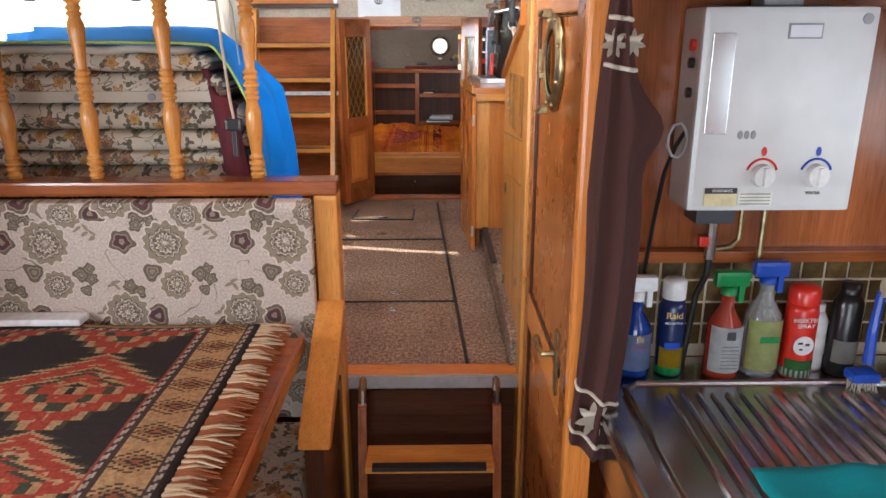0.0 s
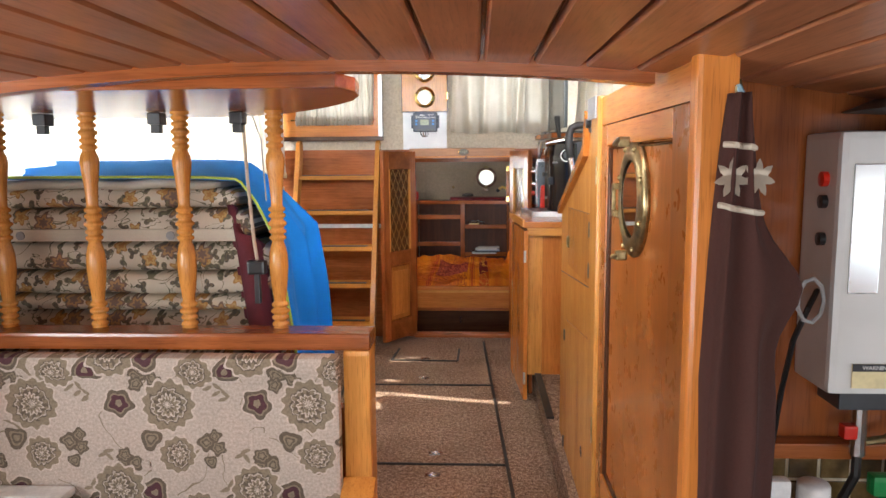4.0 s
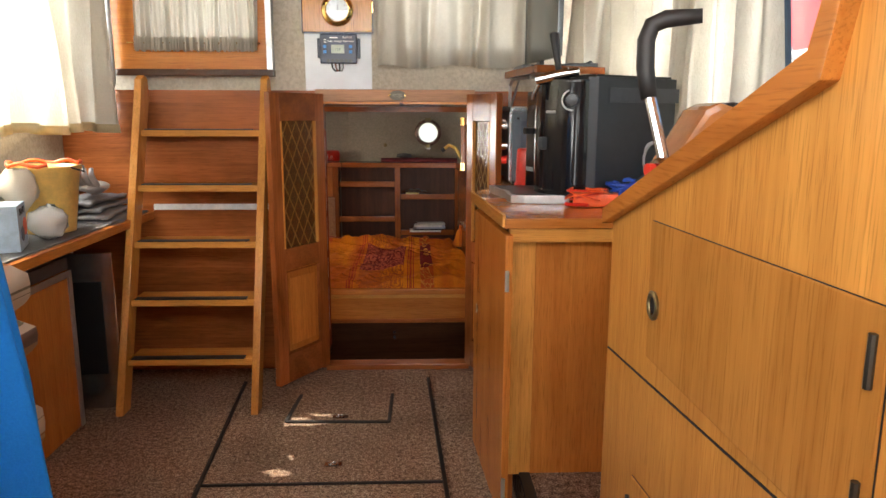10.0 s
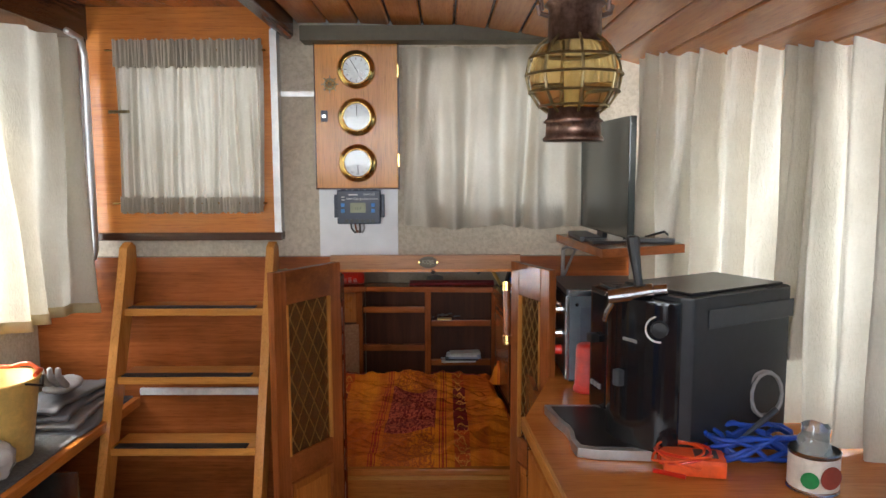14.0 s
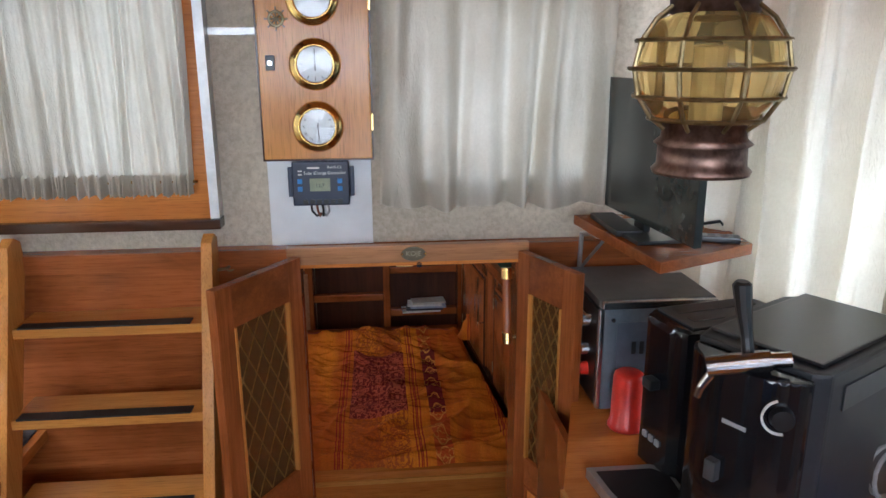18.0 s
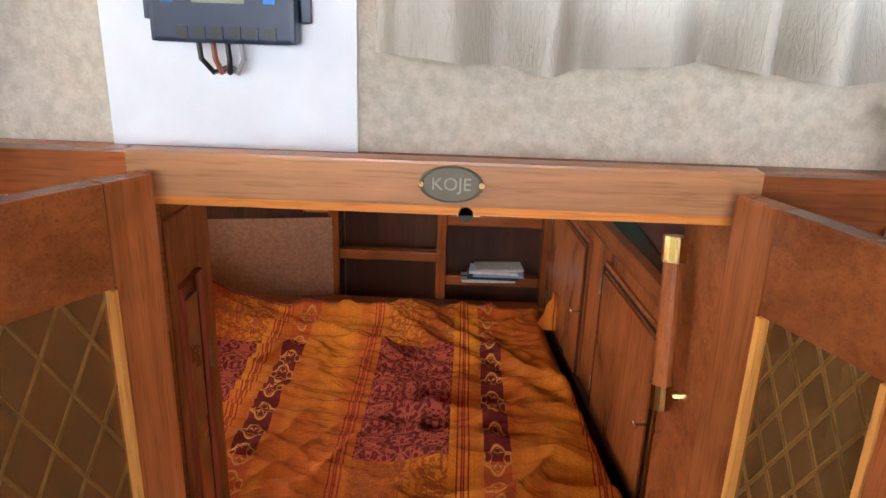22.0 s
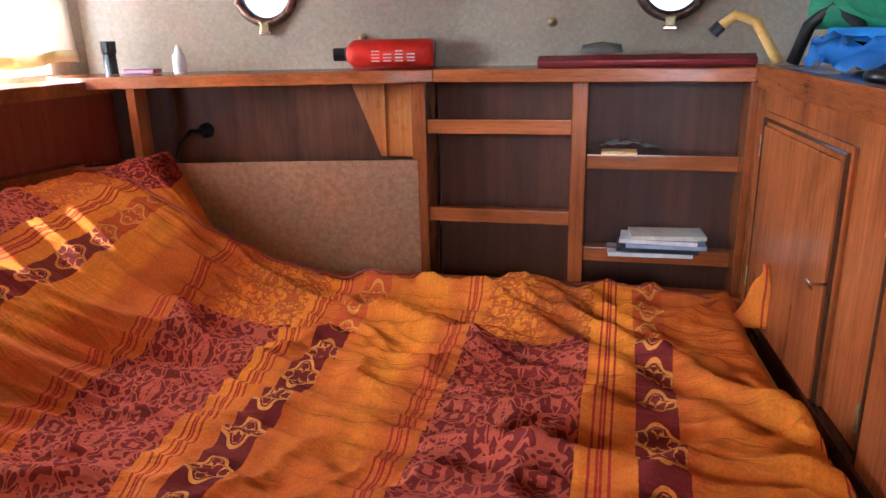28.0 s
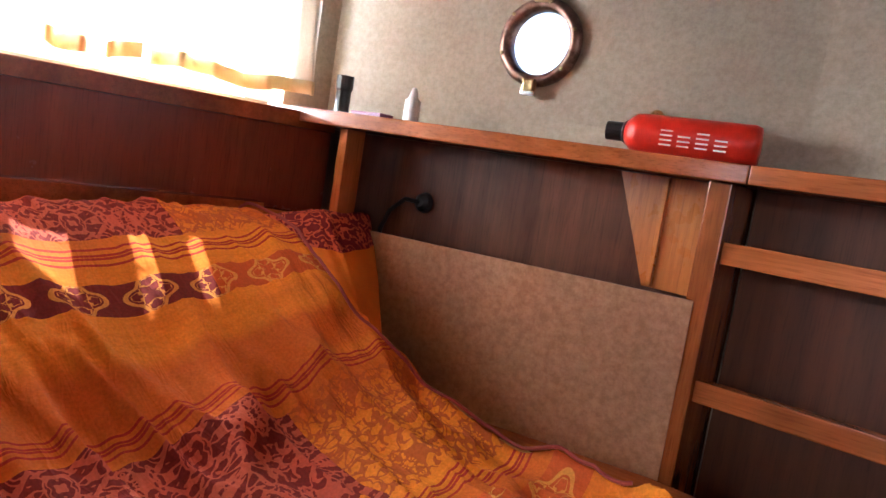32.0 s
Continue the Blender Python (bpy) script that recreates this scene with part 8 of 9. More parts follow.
part("bottom_rail", box(-0.99, 0.50, 6.38, 6.45, 0.10, 0.185, 0.004), W["mahog_x"], shelf)
# The right back panel carries the recess's deep shade in its base colour.
part("back_right", prism([(-0.27, 6.575), (0.49, 6.535), (0.49, 6.545), (-0.27, 6.585)], "z", 0.10, 0.684), wood("worn_mahogany", (0.045, 0.014, 0.006), (0.13, 0.042, 0.016), "z", 0.45, 0.06, 3.5), shelf, "worn matt back panel, darkened for shade in the recess")
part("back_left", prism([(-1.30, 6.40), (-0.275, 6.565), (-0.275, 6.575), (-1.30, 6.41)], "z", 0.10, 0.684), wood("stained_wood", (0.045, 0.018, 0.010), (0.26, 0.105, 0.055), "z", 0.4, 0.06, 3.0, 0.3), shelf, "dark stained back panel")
part("veneer_patch", prism([(-0.495, 0.683), (-0.31, 0.683), (-0.31, 0.487), (-0.418, 0.487)], "y", 6.518, 6.526), W["door_z"], shelf, "lighter veneer piece")
part("veneer_bead", box(-0.408, -0.399, 6.509, 6.5178, 0.49, 0.682, 0.002), W["door_z"], shelf)
for x0, x1, zz in ((-0.274, 0.087, 0.574), (-0.274, 0.087, 0.346), (0.126, 0.474, 0.492), (0.126, 0.474, 0.257)):
    sh = part("shelf", box(x0, x1, 6.48, 6.54, zz - 0.010, zz + 0.006), W["mahog_x"], shelf)
    part("lip", box(x0, x1, 6.462, 6.4795, zz - 0.018, zz + 0.018, 0.003), W["mahog_x"], sh, "rounded shelf lip")
solo("leaning_board", box(0, 0.70, 0, 0.008, 0.175, 0.49, 0.001, Matrix.Translation((-0.985, 6.315, 0)) @ Matrix.Rotation(math.atan2(0.13, 0.665), 4, "Z")), TANBOARD, "mottled tan board leaning in the bookcase", "board")
cbl = thing("wall_cable", "black cable with a socket on the stained panel", "cable", (-0.93, 6.44, 0.55))
part("socket", lathe([(0, 0), (0.022, 0), (0.019, 0.012), (0.010, 0.02), (0, 0.02)], 16, Matrix.Translation((-0.90, 6.462, 0.558)) @ pose(0, 0, 0, 90, 0, 0)), BLACK, cbl)
part("lead", tube([(-0.90, 6.445, 0.558), (-0.93, 6.43, 0.56), (-0.96, 6.42, 0.53), (-0.97, 6.41, 0.49), (-0.965, 6.40, 0.45)], 0.005, 8), BLACK, cbl)

# duvet
def crease(u, v, seed, keen=3.0):
    """Long sharp crests where the noise crosses zero."""
    return max(0.0, 1 - 2.2 * abs(noise.noise((u, v, seed)))) ** keen


def far_hem(x):
    return 6.143 + 0.077 * (x + 1.0) + 0.012 * math.sin(x * 11) + 0.012 * noise.noise((x * 5, 1.0, 2.0))


def locker_face(y):
    return 0.543 - 0.0915 * (y - 5.878)


def fold(x, y):
    far = smooth_step((y - 5.78) / 0.36)
    rise = 0.262 * smooth_step((-x - 0.55) / 0.52) * (1 - far) + 0.27 * smooth_step((-x - 0.38) / 0.66) * far
    rise *= 0.45 + 0.55 * smooth_step((y - 4.95) / 0.75)
    rise -= 0.75 * max(0.0, -x - 1.045)
    flat = 1.25 - 0.6 * smooth_step((-x - 0.6) / 0.3)
    wob = noise.noise((x * 1.3, y * 1.1, 3.0))
    hump = 0.036 * math.exp(-((x - 0.03) / 0.10) ** 2 - ((y - 6.16) / 0.16) ** 2) + 0.02 * math.exp(-((x - 0.40) / 0.12) ** 2 - ((y - 6.20) / 0.10) ** 2)
    # the long drape from the hump down to the locker side
    q = (x - 0.05) * 0.73 + (y - 6.16) * 0.68
    p = (x - 0.05) * 0.68 - (y - 6.16) * 0.73
    inside = smooth_step(p / 0.12) * smooth_step((0.75 - p) / 0.2)
    drape = inside * (0.022 * math.exp(-(q / 0.022) ** 2) + 0.014 * math.exp(-((q - 0.075) / 0.018) ** 2) + 0.016 * math.exp(-((q + 0.09) / 0.026) ** 2) - 0.012 * smooth_step(q / 0.05))
    m1 = 0.35 + 0.9 * max(0.0, noise.noise((x * 1.7, y * 2.0, 8)) + 0.15)
    m2 = max(0.0, noise.noise((x * 1.9, y * 1.6, 12)) + 0.2)
    z = 0.034 * m1 * crease(x * 1.1 + 0.5 * wob, y * 5.2 + 0.9 * wob - 0.5 * x, 4.0)
    z += 0.024 * m1 * crease(x * 1.8, y * 9.5 + 1.2 * wob + 0.8 * x, 17.0)
    z += 0.034 * m2 * crease((x + y) * 1.2, (x - y) * 4.6 + wob, 9.0)
    z += 0.009 * crease(x * 4.0 + wob, y * 18 + 3 * wob, 23.0, 2.0)
    z += 0.010 * m1 * crease(x * 3.0 - y, y * 13 + x * 5 + 2 * wob, 41.0)
    z += 0.006 * noise.noise((x * 9, y * 14, 6)) + 0.0025 * noise.noise((x * 28, y * 40, 9))
    hem = math.exp(-((far_hem(x) - y) / 0.09) ** 2)
    z += 0.009 * hem * (crease(x * 11, y * 4, 31.0, 2.0) - 0.4)
    z *= flat
    edge = far_hem(x) - y
    drop = -0.035 * max(0.0, 1 - edge / 0.035) ** 2 - 0.05 * max(0.0, (5.10 - y) / 0.12) ** 2
    side = -0.09 * max(0.0, (x - (locker_face(y) - 0.085)) / 0.05) ** 2
    return 0.228 + rise + hump + drape + z + drop + side


def duvet_at(u, v):
    y = 5.00 + v * (far_hem(-1.30 + u * 1.86) - 5.00)
    right = locker_face(y) - 0.030 + 0.008 * math.sin(y * 17) + 0.006 * noise.noise((y * 9, 3.0, 1.0))
    x = -1.30 + u * (right + 1.30)
    y = 5.00 + v * (far_hem(x) - 5.00)
    return (x, y, fold(x, y))


def duvet_tip(u, v):
    """The corner that stands up beside the locker, folded like a cone."""
    a = (u - 0.5) * 3.6
    r = 0.048 * (1 - v) ** 0.7 * (1 + 0.25 * math.sin(u * 11 + v * 3)) + 0.004
    lean = 0.010 * math.sin(v * 5)
    return (0.497 + r * math.sin(a) + 0.008 * v + lean, 6.165 - r * 0.9 * math.cos(a) - 0.02 * v, 0.222 + 0.135 * v - 0.05 * abs(u - 0.5) * v + 0.006 * noise.noise((u * 7, v * 6, 3)))


dv = thing("duvet", "orange patterned duvet spread crumpled over the berth", "duvet", (-0.4, 5.7, 0.22))
part("cover", sheet(250, 210, duvet_at, 0.016), DUVET, dv, "orange cotton with maroon blocks and bands", smooth=True)
part("corner_tip", sheet(18, 16, duvet_tip, 0.010), DUVET, dv, "turned-up corner", smooth=True)
part("hem_piping", tube([Vector(duvet_at(0.10 + 0.5 * k / 80, 0.975)) + Vector((0, 0, 0.009)) for k in range(81)], 0.0028, 8), plain("maroon_piping", (0.25, 0.03, 0.02), 0.7), dv, "dark red piping", smooth=True)
part("hem_stitch", tube([Vector(duvet_at(0.80 + 0.16 * k / 30, 0.965)) + Vector((0, 0, 0.009)) for k in range(31)], 0.002, 6), plain("maroon_stitching", (0.25, 0.03, 0.02), 0.7), dv, "dark red stitching", smooth=True)


def pillow(u, v):
    """A slumped pillow between the duvet's hem and the leaning board, peaked at its upper corner."""
    x = -1.05 + 0.35 * u
    front = far_hem(x) - 0.02
    low = fold(x, front) - 0.008
    rim = ((0.0, -1.05, 6.19, 0.475), (0.36, -0.942, 6.345, 0.520), (0.68, -0.865, 6.315, 0.405), (1.001, -0.70, 6.19, 0.28))
    k = max(n for n in range(3) if u >= rim[n][0])
    w = (u - rim[k][0]) / (rim[k + 1][0] - rim[k][0])
    ex, ey, ez = (rim[k][n] + (rim[k + 1][n] - rim[k][n]) * w for n in (1, 2, 3))
    puff = 0.022 * math.sin(math.pi * v) ** 0.7 * math.sin(math.pi * u) + 0.010 * crease(u * 2.0 + v, v * 3.5, 5.0) * math.sin(math.pi * v)
    return (x + (ex - x) * v, front + (ey - front) * v - 0.4 * puff, low + (ez - low) * v + puff + 0.003 * noise.noise((u * 9, v * 6, 2)))


solo("pillow", sheet(44, 26, pillow, 0.03), PILLOW, "orange and maroon patterned pillow slumped against the board", "pillow", smooth=True)
part("side_rail", prism([(0.602, 5.02), (0.622, 5.02), (0.517, 6.16), (0.497, 6.16)], "z", 0.10, 0.205, bevel=0.003), W["dark_y"], bed, "dark varnished rail along the locker")
for z in (0.0, 0.025):
    part("finger_hole", disc_at(0.12, 5.0295, z + 0.0, "y", 0.007, 0.004, 14), CHROME, bed)
part("moulding", box(-1.2, 0.55, 4.982, 4.9895, 0.20, 0.215), W["honey_x"], bed)
part("moulding", box(-1.2, 0.55, 4.982, 4.9895, 0.085, 0.10), W["mahog_x"], bed)

# side locker
locker = thing("side_locker", "mahogany locker with a dark top along the berth", "locker", (0.8, 5.6, -0.44))
M_L = Matrix.Translation((0.495, 6.40, 0)) @ Matrix.Rotation(math.atan2(-0.9958, 0.0911), 4, "Z")
part("face", box(0, 1.45, 0, 0.02, -0.44, 0.685, 0, M_L), W["mahog_z"], locker)
part("top", prism([(0.485, 6.42), (0.622, 4.95), (1.1, 4.95), (1.1, 6.50), (0.51, 6.53)], "z", 0.690, 0.712), W["dark_y"], locker, "glossy dark top")
part("top_edge", box(-0.01, 1.45, -0.014, 0.014, 0.675, 0.722, 0.004, M_L), W["mahog_y"], locker)
for s0, s1 in ((0.085, 0.545), (0.695, 1.135), (1.28, 1.445)):
    dr = part("door", box(s0, s1, -0.008, -0.0005, 0.16, 0.632, 0.003, M_L), W["mahog_z"], locker)
    part("raised_panel", box(s0 + 0.022, s1 - 0.022, -0.016, -0.0085, 0.185, 0.606, 0.005, M_L), W["mahog_z"], dr)
    part("moulding", tube([M_L @ Vector(p) for p in ((s0 + 0.012, -0.010, 0.172), (s1 - 0.012, -0.010, 0.172), (s1 - 0.012, -0.010, 0.618), (s0 + 0.012, -0.010, 0.618))], 0.005, 6, closed=True), W["dark_y"], dr)
    key = part("key", tube([M_L @ Vector((s1 - 0.02, -0.010, 0.41)), M_L @ Vector((s1 - 0.02, -0.035, 0.41))], 0.003, 6), STEEL, dr, "steel key in the lock")
    part("key_bow", tube([M_L @ Vector((s1 - 0.02 + 0.008 * math.cos(a), -0.038 - 0.004 * math.sin(a), 0.41 + 0.008 * math.sin(a))) for a in [2 * math.pi * k / 12 for k in range(12)]], 0.0022, 6, closed=True), STEEL, key)
    for z in (0.27, 0.56):
        part("hinge", tube([M_L @ Vector((s0, -0.010, z - 0.022)), M_L @ Vector((s0, -0.010, z + 0.022))], 0.0045, 8), OLDBRASS, dr)

# portholes
for (px, pz), p0, p1 in ((PORTS[1], LEFT_END, KINK), (PORTS[0], KINK, RIGHT_END)):
    t = (px - p0[0]) / (p1[0] - p0[0])
    py = p0[1] + (p1[1] - p0[1]) * t
    ang = math.atan2(p1[1] - p0[1], p1[0] - p0[0])
    m = Matrix.Translation((px, py, pz)) @ Matrix.Rotation(ang, 4, "Z") @ pose(0, 0, 0, 90, 0, 0)
    po = thing("cabin_porthole", "round brass porthole with bright daylight behind", "porthole", (px, py, pz), "cabin portholes")
    part("ring", lathe([(0.063, -0.012), (0.063, 0.002), (0.066, 0.014), (0.074, 0.018), (0.084, 0.014), (0.088, 0.004), (0.088, 0.0005)], 40, m), COPPER, po, "aged brass ring", smooth=True)
    part("pane", lathe([(0, -0.008), (0.0628, -0.008)], 32, m), GLASS, po).visible_shadow = False
    for k in range(6):
        a = radians(60 * k + 20)
        part("screw", lathe([(0.0045, 0.012), (0.004, 0.019), (0, 0.02)], 8, m @ Matrix.Translation((0.078 * math.cos(a), 0.078 * math.sin(a), 0))), OLDBRASS, po)
    dg = part("dog", box(-0.012, 0.012, -0.10, -0.075, 0.01, 0.03, 0.004, m), OLDBRASS, po, "closing dog")
    part("wing_nut", box(-0.016, 0.016, -0.108, -0.096, 0.018, 0.026, 0.003, m), STEEL, dg)
    part("hinge", box(-0.02, 0.02, 0.075, 0.098, 0.004, 0.022, 0.004, m), OLDBRASS, po)
for x, z in ((-0.47, 0.742), (0.025, 0.79)):
    y = LEFT_END[1] + (x - LEFT_END[0]) / (KINK[0] - LEFT_END[0]) * (KINK[1] - LEFT_END[1]) if x < KINK[0] else KINK[1] + (x - KINK[0]) / (RIGHT_END[0] - KINK[0]) * (RIGHT_END[1] - KINK[1])
    st = solo("brass_stud", lathe([(0.012, 0), (0.012, 0.003), (0.006, 0.006), (0.007, 0.016), (0, 0.019)], 14, Matrix.Translation((x, y, z + 0.05 if x < -0.3 else z + 0.03)) @ pose(0, 0, 0, 90, 0, 0)), OLDBRASS, "small brass stud in the wall", "stud", "wall studs")

# things on the shelf top
fe = thing("fire_extinguisher", "red fire extinguisher lying on the shelf", "fire extinguisher", (-0.42, 6.46, 0.715))
mfe = Matrix.Translation((-0.495, 6.505, 0.752)) @ Matrix.Rotation(radians(10), 4, "Z") @ Matrix.Rotation(radians(90), 4, "Y")
part("cylinder", lathe([(0, 0), (0.02, 0.002), (0.034, 0.018), (0.036, 0.03), (0.036, 0.215), (0.032, 0.225), (0, 0.227)], 28, mfe), RED, fe, smooth=True)
part("valve", lathe([(0, -0.035), (0.017, -0.033), (0.017, -0.004), (0.02, 0.0), (0, 0.001)], 16, mfe), BLACK, fe, "black valve cap")
part("print_bars", boxes(*((0.07 + 0.03 * k, 0.09 + 0.03 * k, -0.0385, -0.0372, -0.018 + 0.008 * j, -0.0155 + 0.008 * j) for k in range(4) for j in range(3 if k % 2 else 4)), ), WHITEP, fe, "white print").matrix_basis = Matrix.Translation((-0.495, 6.505, 0.752)) @ Matrix.Rotation(radians(10), 4, "Z")
solo("red_sleeve", prism([(6.475, 0.716), (6.525, 0.716), (6.53, 0.730), (6.505, 0.742), (6.472, 0.731)], "x", 0.0, 0.495, bevel=0.005), plain("dark_red_plastic", (0.20, 0.01, 0.014), 0.4), "dark red flat sleeve lying on the shelf", "sleeve")
solo("grey_pouch", lathe([(0, 0), (0.05, 0.004), (0.045, 0.02), (0, 0.026)], 20, Matrix.Translation((0.15, 6.515, 0.741)) @ Matrix.Diagonal((1, 0.5, 1.2, 1))), plain("grey_felt_pouch", (0.10, 0.095, 0.085), 0.8), "grey pouch lying on the red sleeve", "pouch", smooth=True)
solo("torch", lathe([(0, 0), (0.016, 0), (0.016, 0.05), (0.019, 0.055), (0.019, 0.083), (0, 0.085)], 16, pose(-1.10, 6.37, 0.716)), BLACK, "black torch standing on the shelf", "torch")
solo("dropper_bottle", lathe([(0, 0), (0.015, 0), (0.016, 0.003), (0.016, 0.045), (0.011, 0.048), (0.009, 0.054), (0.007, 0.062), (0.004, 0.070), (0, 0.071)], 18, pose(-0.908, 6.385, 0.716)), WHITEP, "small white dropper bottle on the shelf", "bottle", smooth=True)
solo("purple_case", box(-1.06, -0.97, 6.36, 6.40, 0.716, 0.728, 0.004), plain("purple_plastic", (0.16, 0.02, 0.07), 0.4), "small purple case on the shelf", "case")
# magazines and packet on the shelves
for k in range(5):
    a = rnd.uniform(-6, 6)
    mg = solo("magazine", box(-0.10 + 0.01 * k, 0.10 + 0.004 * k, -0.045, 0.04, 0.2645 + 0.011 * k, 0.2745 + 0.011 * k, 0.001, Matrix.Translation((0.285 + 0.012 * (k % 3), 6.475, 0)) @ Matrix.Rotation(radians(a), 4, "Z")), (WHITEP, plain("dark_cover", (0.02, 0.02, 0.03), 0.3), plain("blue_grey_cover", (0.35, 0.42, 0.55), 0.35), WHITEP, plain("pale_cover", (0.6, 0.58, 0.5), 0.35))[k], "magazine in an untidy pile on the shelf", "magazine", "magazines")
solo("yellow_packet", box(0.16, 0.245, 6.465, 6.51, 0.492, 0.518, 0.006), YELLOW, "yellow sponge packet on the shelf", "packet")
solo("clear_wrapper", sheet(18, 10, lambda u, v: (0.13 + 0.17 * u + 0.01 * noise.noise((u * 6, v * 6, 1)), 6.468 + 0.06 * v, 0.522 + 0.025 * math.sin(u * 3.1) * (0.6 + 0.4 * noise.noise((u * 7, v * 7, 4))))), mat("clear_film", 0.1, Base_Color=(0.6, 0.6, 0.6, 1), Transmission_Weight=0.6), "crumpled clear wrapper on the shelf", "wrapper", smooth=True)

# clutter on the side locker
def foam_roll(x0, y0, z0, x1, y1, z1, r, label):
    d = thing("foam_roll", label, "foam roll", (x0, y0, z0 - r), "green foam rolls")
    part("roll", tube([(x0, y0, z0), (x1, y1, z1)], r, 24), GREEN, d, smooth=False)
    return d


foam_roll(0.66, 6.42, 0.86, 0.98, 5.55, 0.80, 0.045, "rolled green foam mat on the locker")
foam_roll(0.60, 6.45, 0.83, 0.95, 6.15, 0.83, 0.04, "short rolled green foam mat on the locker")
bf = thing("blue_foam_block", "blue foam swim board half in a clear bag", "foam block", (0.72, 6.1, 0.712))
part("board", prism([(0.60, 6.36), (0.66, 6.40), (0.90, 6.30), (0.96, 5.90), (0.86, 5.86)], "z", 0.755, 0.795, bevel=0.008), plain("bright_blue_foam", (0.01, 0.20, 0.62), 0.6), bf)
part("bag", sheet(26, 14, lambda u, v: (0.58 + 0.32 * u + 0.02 * noise.noise((u * 8, v * 6, 1)), 6.36 - 0.42 * u + 0.12 * (v - 0.5), 0.722 + 0.05 * math.sin(v * 3.14) + 0.035 * noise.noise((u * 13, v * 9, 3)) + 0.012 * noise.noise((u * 31, v * 25, 4))), 0.0), mat("blue_film", 0.12, Base_Color=(0.06, 0.28, 0.80, 1), Transmission_Weight=0.35), bf, "crumpled bluish film", smooth=True)
hs = thing("yellow_hose", "yellow hose with a grey end on the locker", "hose", (0.50, 6.47, 0.715))
part("hose", tube([(0.41, 6.49, 0.80), (0.44, 6.48, 0.825), (0.48, 6.46, 0.81), (0.51, 6.45, 0.76), (0.53, 6.44, 0.722)], 0.011, 10), YELLOW, hs, smooth=True)
part("end", tube([(0.395, 6.49, 0.785), (0.412, 6.49, 0.803)], 0.014, 10), DARKGREY, hs)
solo("black_strap", tube([(0.56, 6.44, 0.722), (0.58, 6.42, 0.80), (0.62, 6.40, 0.84), (0.66, 6.36, 0.80), (0.66, 6.30, 0.722)], 0.014, 8), RUBBER, "black strap looped over the locker", "strap", smooth=True)
solo("wood_strip", box(0, 0.34, -0.012, 0.012, 0.7125, 0.722, 0.001, Matrix.Translation((0.66, 6.08, 0)) @ Matrix.Rotation(radians(-62), 4, "Z")), W["honey_y"], "pale wooden strip on the locker", "strip")
solo("black_goggles", tube([(0.63 + 0.05 * math.cos(a), 5.98 + 0.035 * math.sin(a), 0.724) for a in [2 * math.pi * k / 18 for k in range(18)]], 0.011, 8, closed=True), BLACK, "black diving goggles on the locker", "goggles", smooth=True)
solo("strap_loop", tube([(0.68, 5.97, 0.722), (0.76, 5.9, 0.727), (0.86, 5.80, 0.725), (0.95, 5.70, 0.727)], 0.013, 8), RUBBER, "black rubber strap lying on the locker", "strap", smooth=True)
solo("red_shirt", sheet(20, 16, lambda u, v: (0.72 + 0.30 * u, 5.78 - 0.36 * v + 0.05 * u, 0.722 + 0.05 * math.sin(u * 3.1) * math.sin(v * 3.1) + 0.02 * noise.noise((u * 5, v * 5, 2))), 0.01), plain("red_cotton", (0.55, 0.03, 0.02), 0.85), "red garment heaped on the locker", "garment", smooth=True)
solo("brown_pouch", sheet(16, 12, lambda u, v: (0.64 + 0.14 * u, 5.78 - 0.25 * v, 0.716 + 0.04 * math.sin(u * 3.1) * math.sin(v * 3.1)), 0.008), plain("brown_cloth", (0.10, 0.03, 0.02), 0.85), "brown cloth pouch on the locker", "pouch", smooth=True)
solo("paper_sheet", box(0.52, 0.60, 6.22, 6.38, 0.7125, 0.716, 0.0, None), plain("grey_paper", (0.45, 0.45, 0.46), 0.7), "grey paper lying on the locker", "paper")

# ---- outside, tiles ----
struct("water", boxes((-3000, 3000, -3000, 3000, -1.6, -1.2)), plain("harbour_water", (0.03, 0.05, 0.06), 0.08), "grey-green harbour water")

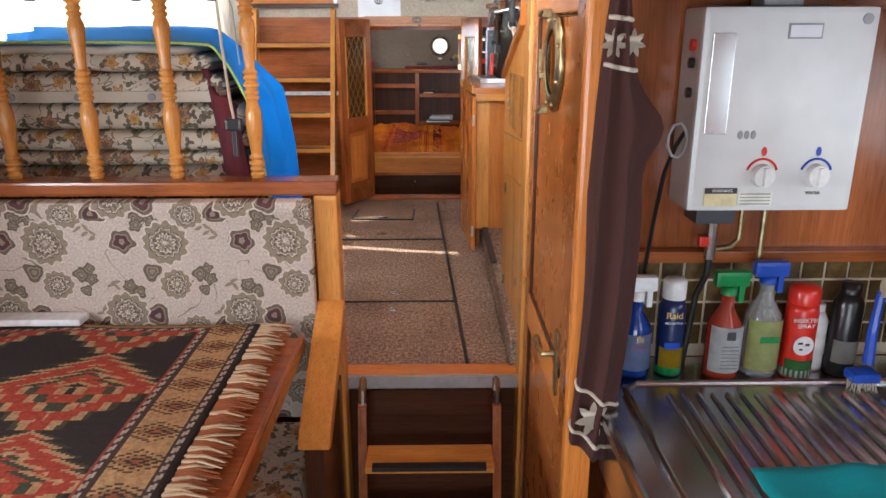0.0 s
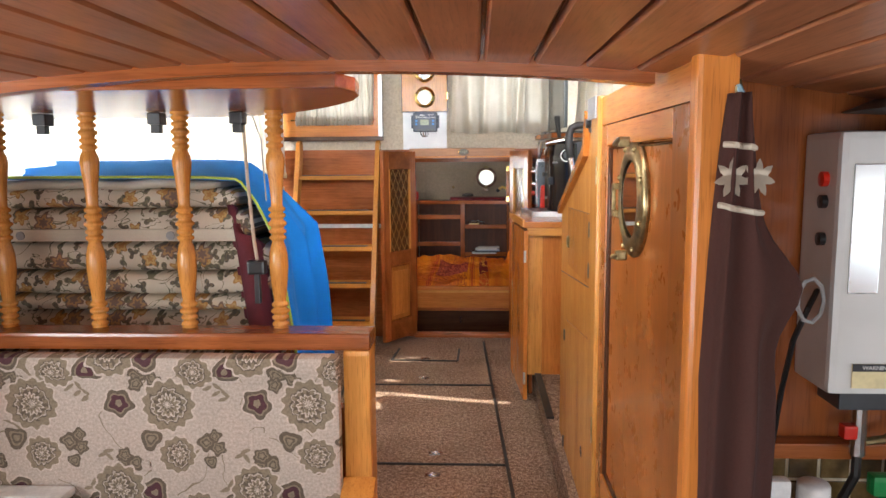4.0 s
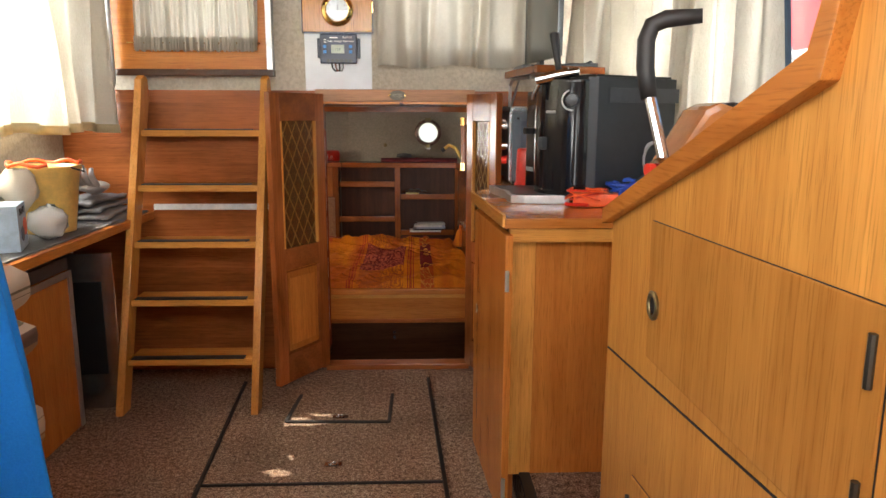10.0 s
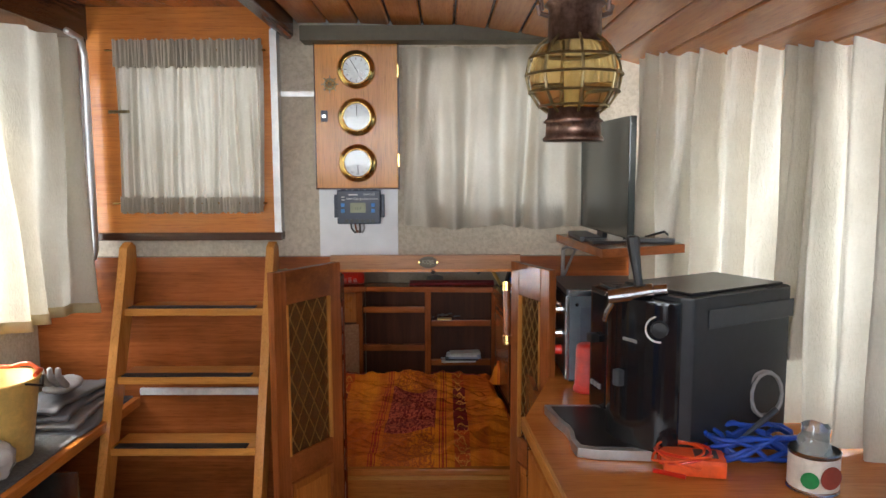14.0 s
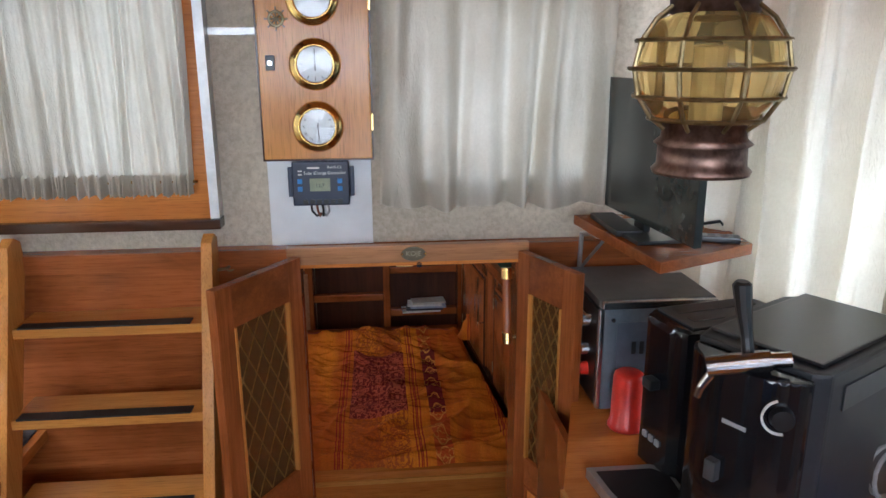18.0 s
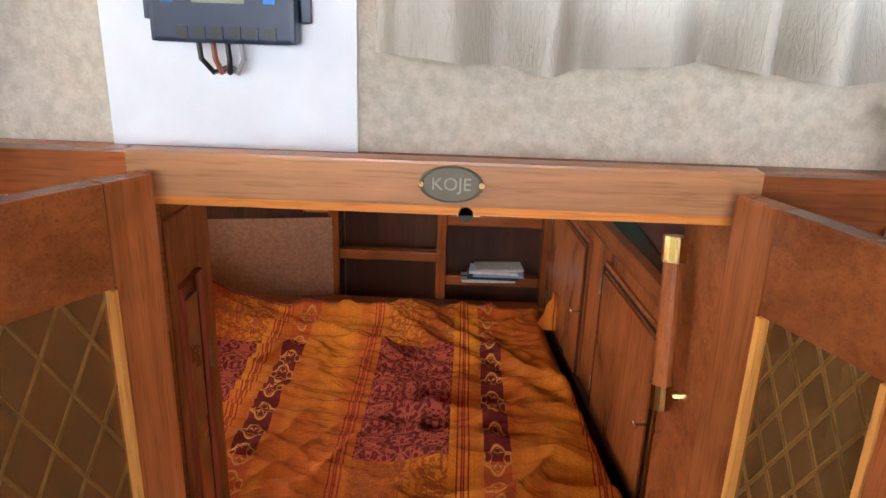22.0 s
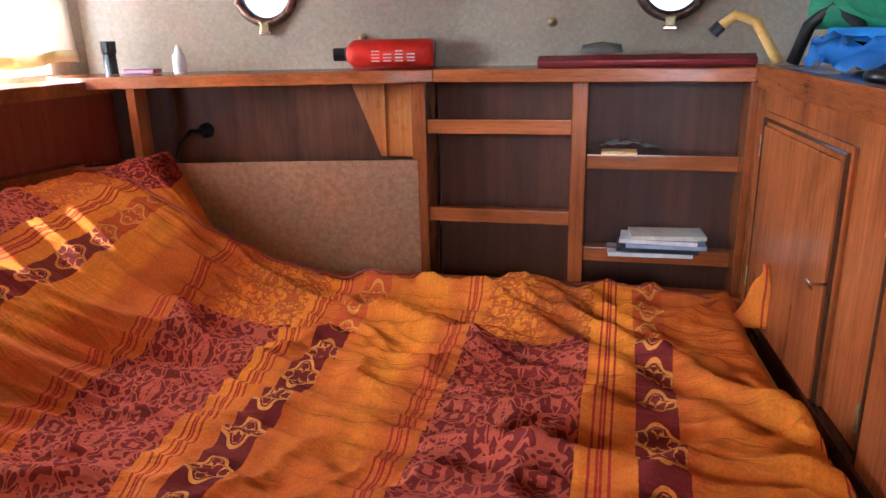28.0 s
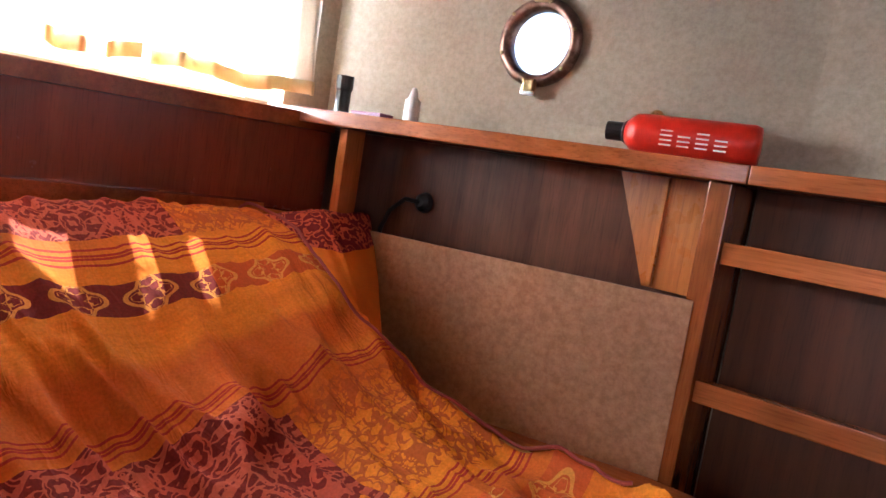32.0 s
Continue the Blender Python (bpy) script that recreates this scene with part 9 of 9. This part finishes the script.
backing = bpy.data.objects["wall_tile_backing"]
tile_mesh = []
for tmt in tile_mats:
    tile_mesh.append(to_mesh("tile", box(0, 0.0445, -0.005, 0.0, 0, 0.0445, 0.0015), tmt))
rt2 = random.Random(11)
for i in range(17):
    for j in range(4):
        ob = new("tile", tile_mesh[rt2.randrange(3)])
        ob.parent = backing
        ob.matrix_basis = Matrix.Translation((0.588 + i * 0.051, 1.5918, 0.372 + j * 0.051))
struct("wall_tile_side", boxes((1.43, 1.45, 0.9, 1.545, 0.346, 0.575)), tile_mats[0], "brown tiled side wall over the sink")

# neighbouring boat seen through the side window
nb = thing("neighbour_boat", "moored boat with a faded red cover and white rails", "boat", (4.0, 8.0, -1.2))
part("hull", prism([(2.3, -1.19), (5.6, -1.19), (6.0, 0.62), (2.0, 0.62)], "y", 3.2, 13.5, bevel=0.08), plain("white_gelcoat", (0.62, 0.64, 0.66), 0.25), nb, "white hull")
part("cover", prism([(3.6, 1.30), (3.7, 1.55), (4.1, 2.5), (5.2, 2.7), (5.8, 1.6), (5.8, 1.30)], "y", 5.0, 12.5, bevel=0.05), cloth("faded_red_canvas", (0.50, 0.06, 0.08), (0.62, 0.12, 0.13), 60), nb, "faded red canvas cover")
part("cabin_side", box(3.7, 5.7, 5.2, 12.3, 0.62, 1.298), plain("grey_boat_cabin", (0.35, 0.37, 0.38), 0.3), nb)
for k in range(4):
    part("cabin_window", box(3.685, 3.699, 5.6 + 1.6 * k, 6.7 + 1.6 * k, 0.85, 1.15, 0.003), BLACK, nb)
WHITE_TUBE = plain("white_tube_paint", (0.75, 0.77, 0.78), 0.3)
for y in (4.4, 5.05, 5.35, 5.9):
    part("stanchion", tube([(2.2, y, 0.60), (2.2, y, 1.34)], 0.028, 10), WHITE_TUBE, nb)
for z in (1.02, 1.33):
    part("rail", tube([(2.2, 4.0, z), (2.2, 6.3, z)], 0.026, 10), WHITE_TUBE, nb)
part("brace", tube([(2.2, 5.35, 1.05), (2.2, 5.62, 1.32), (2.2, 5.8, 1.5)], 0.024, 10), WHITE_TUBE, nb)
part("fender", lathe([(0, -0.42), (0.05, -0.36), (0.06, -0.2), (0.06, 0.2), (0.04, 0.3), (0, 0.34)], 16, pose(2.27, 5.16, 1.0)), plain("blue_fender", (0.03, 0.20, 0.48), 0.45), nb, "blue fender")
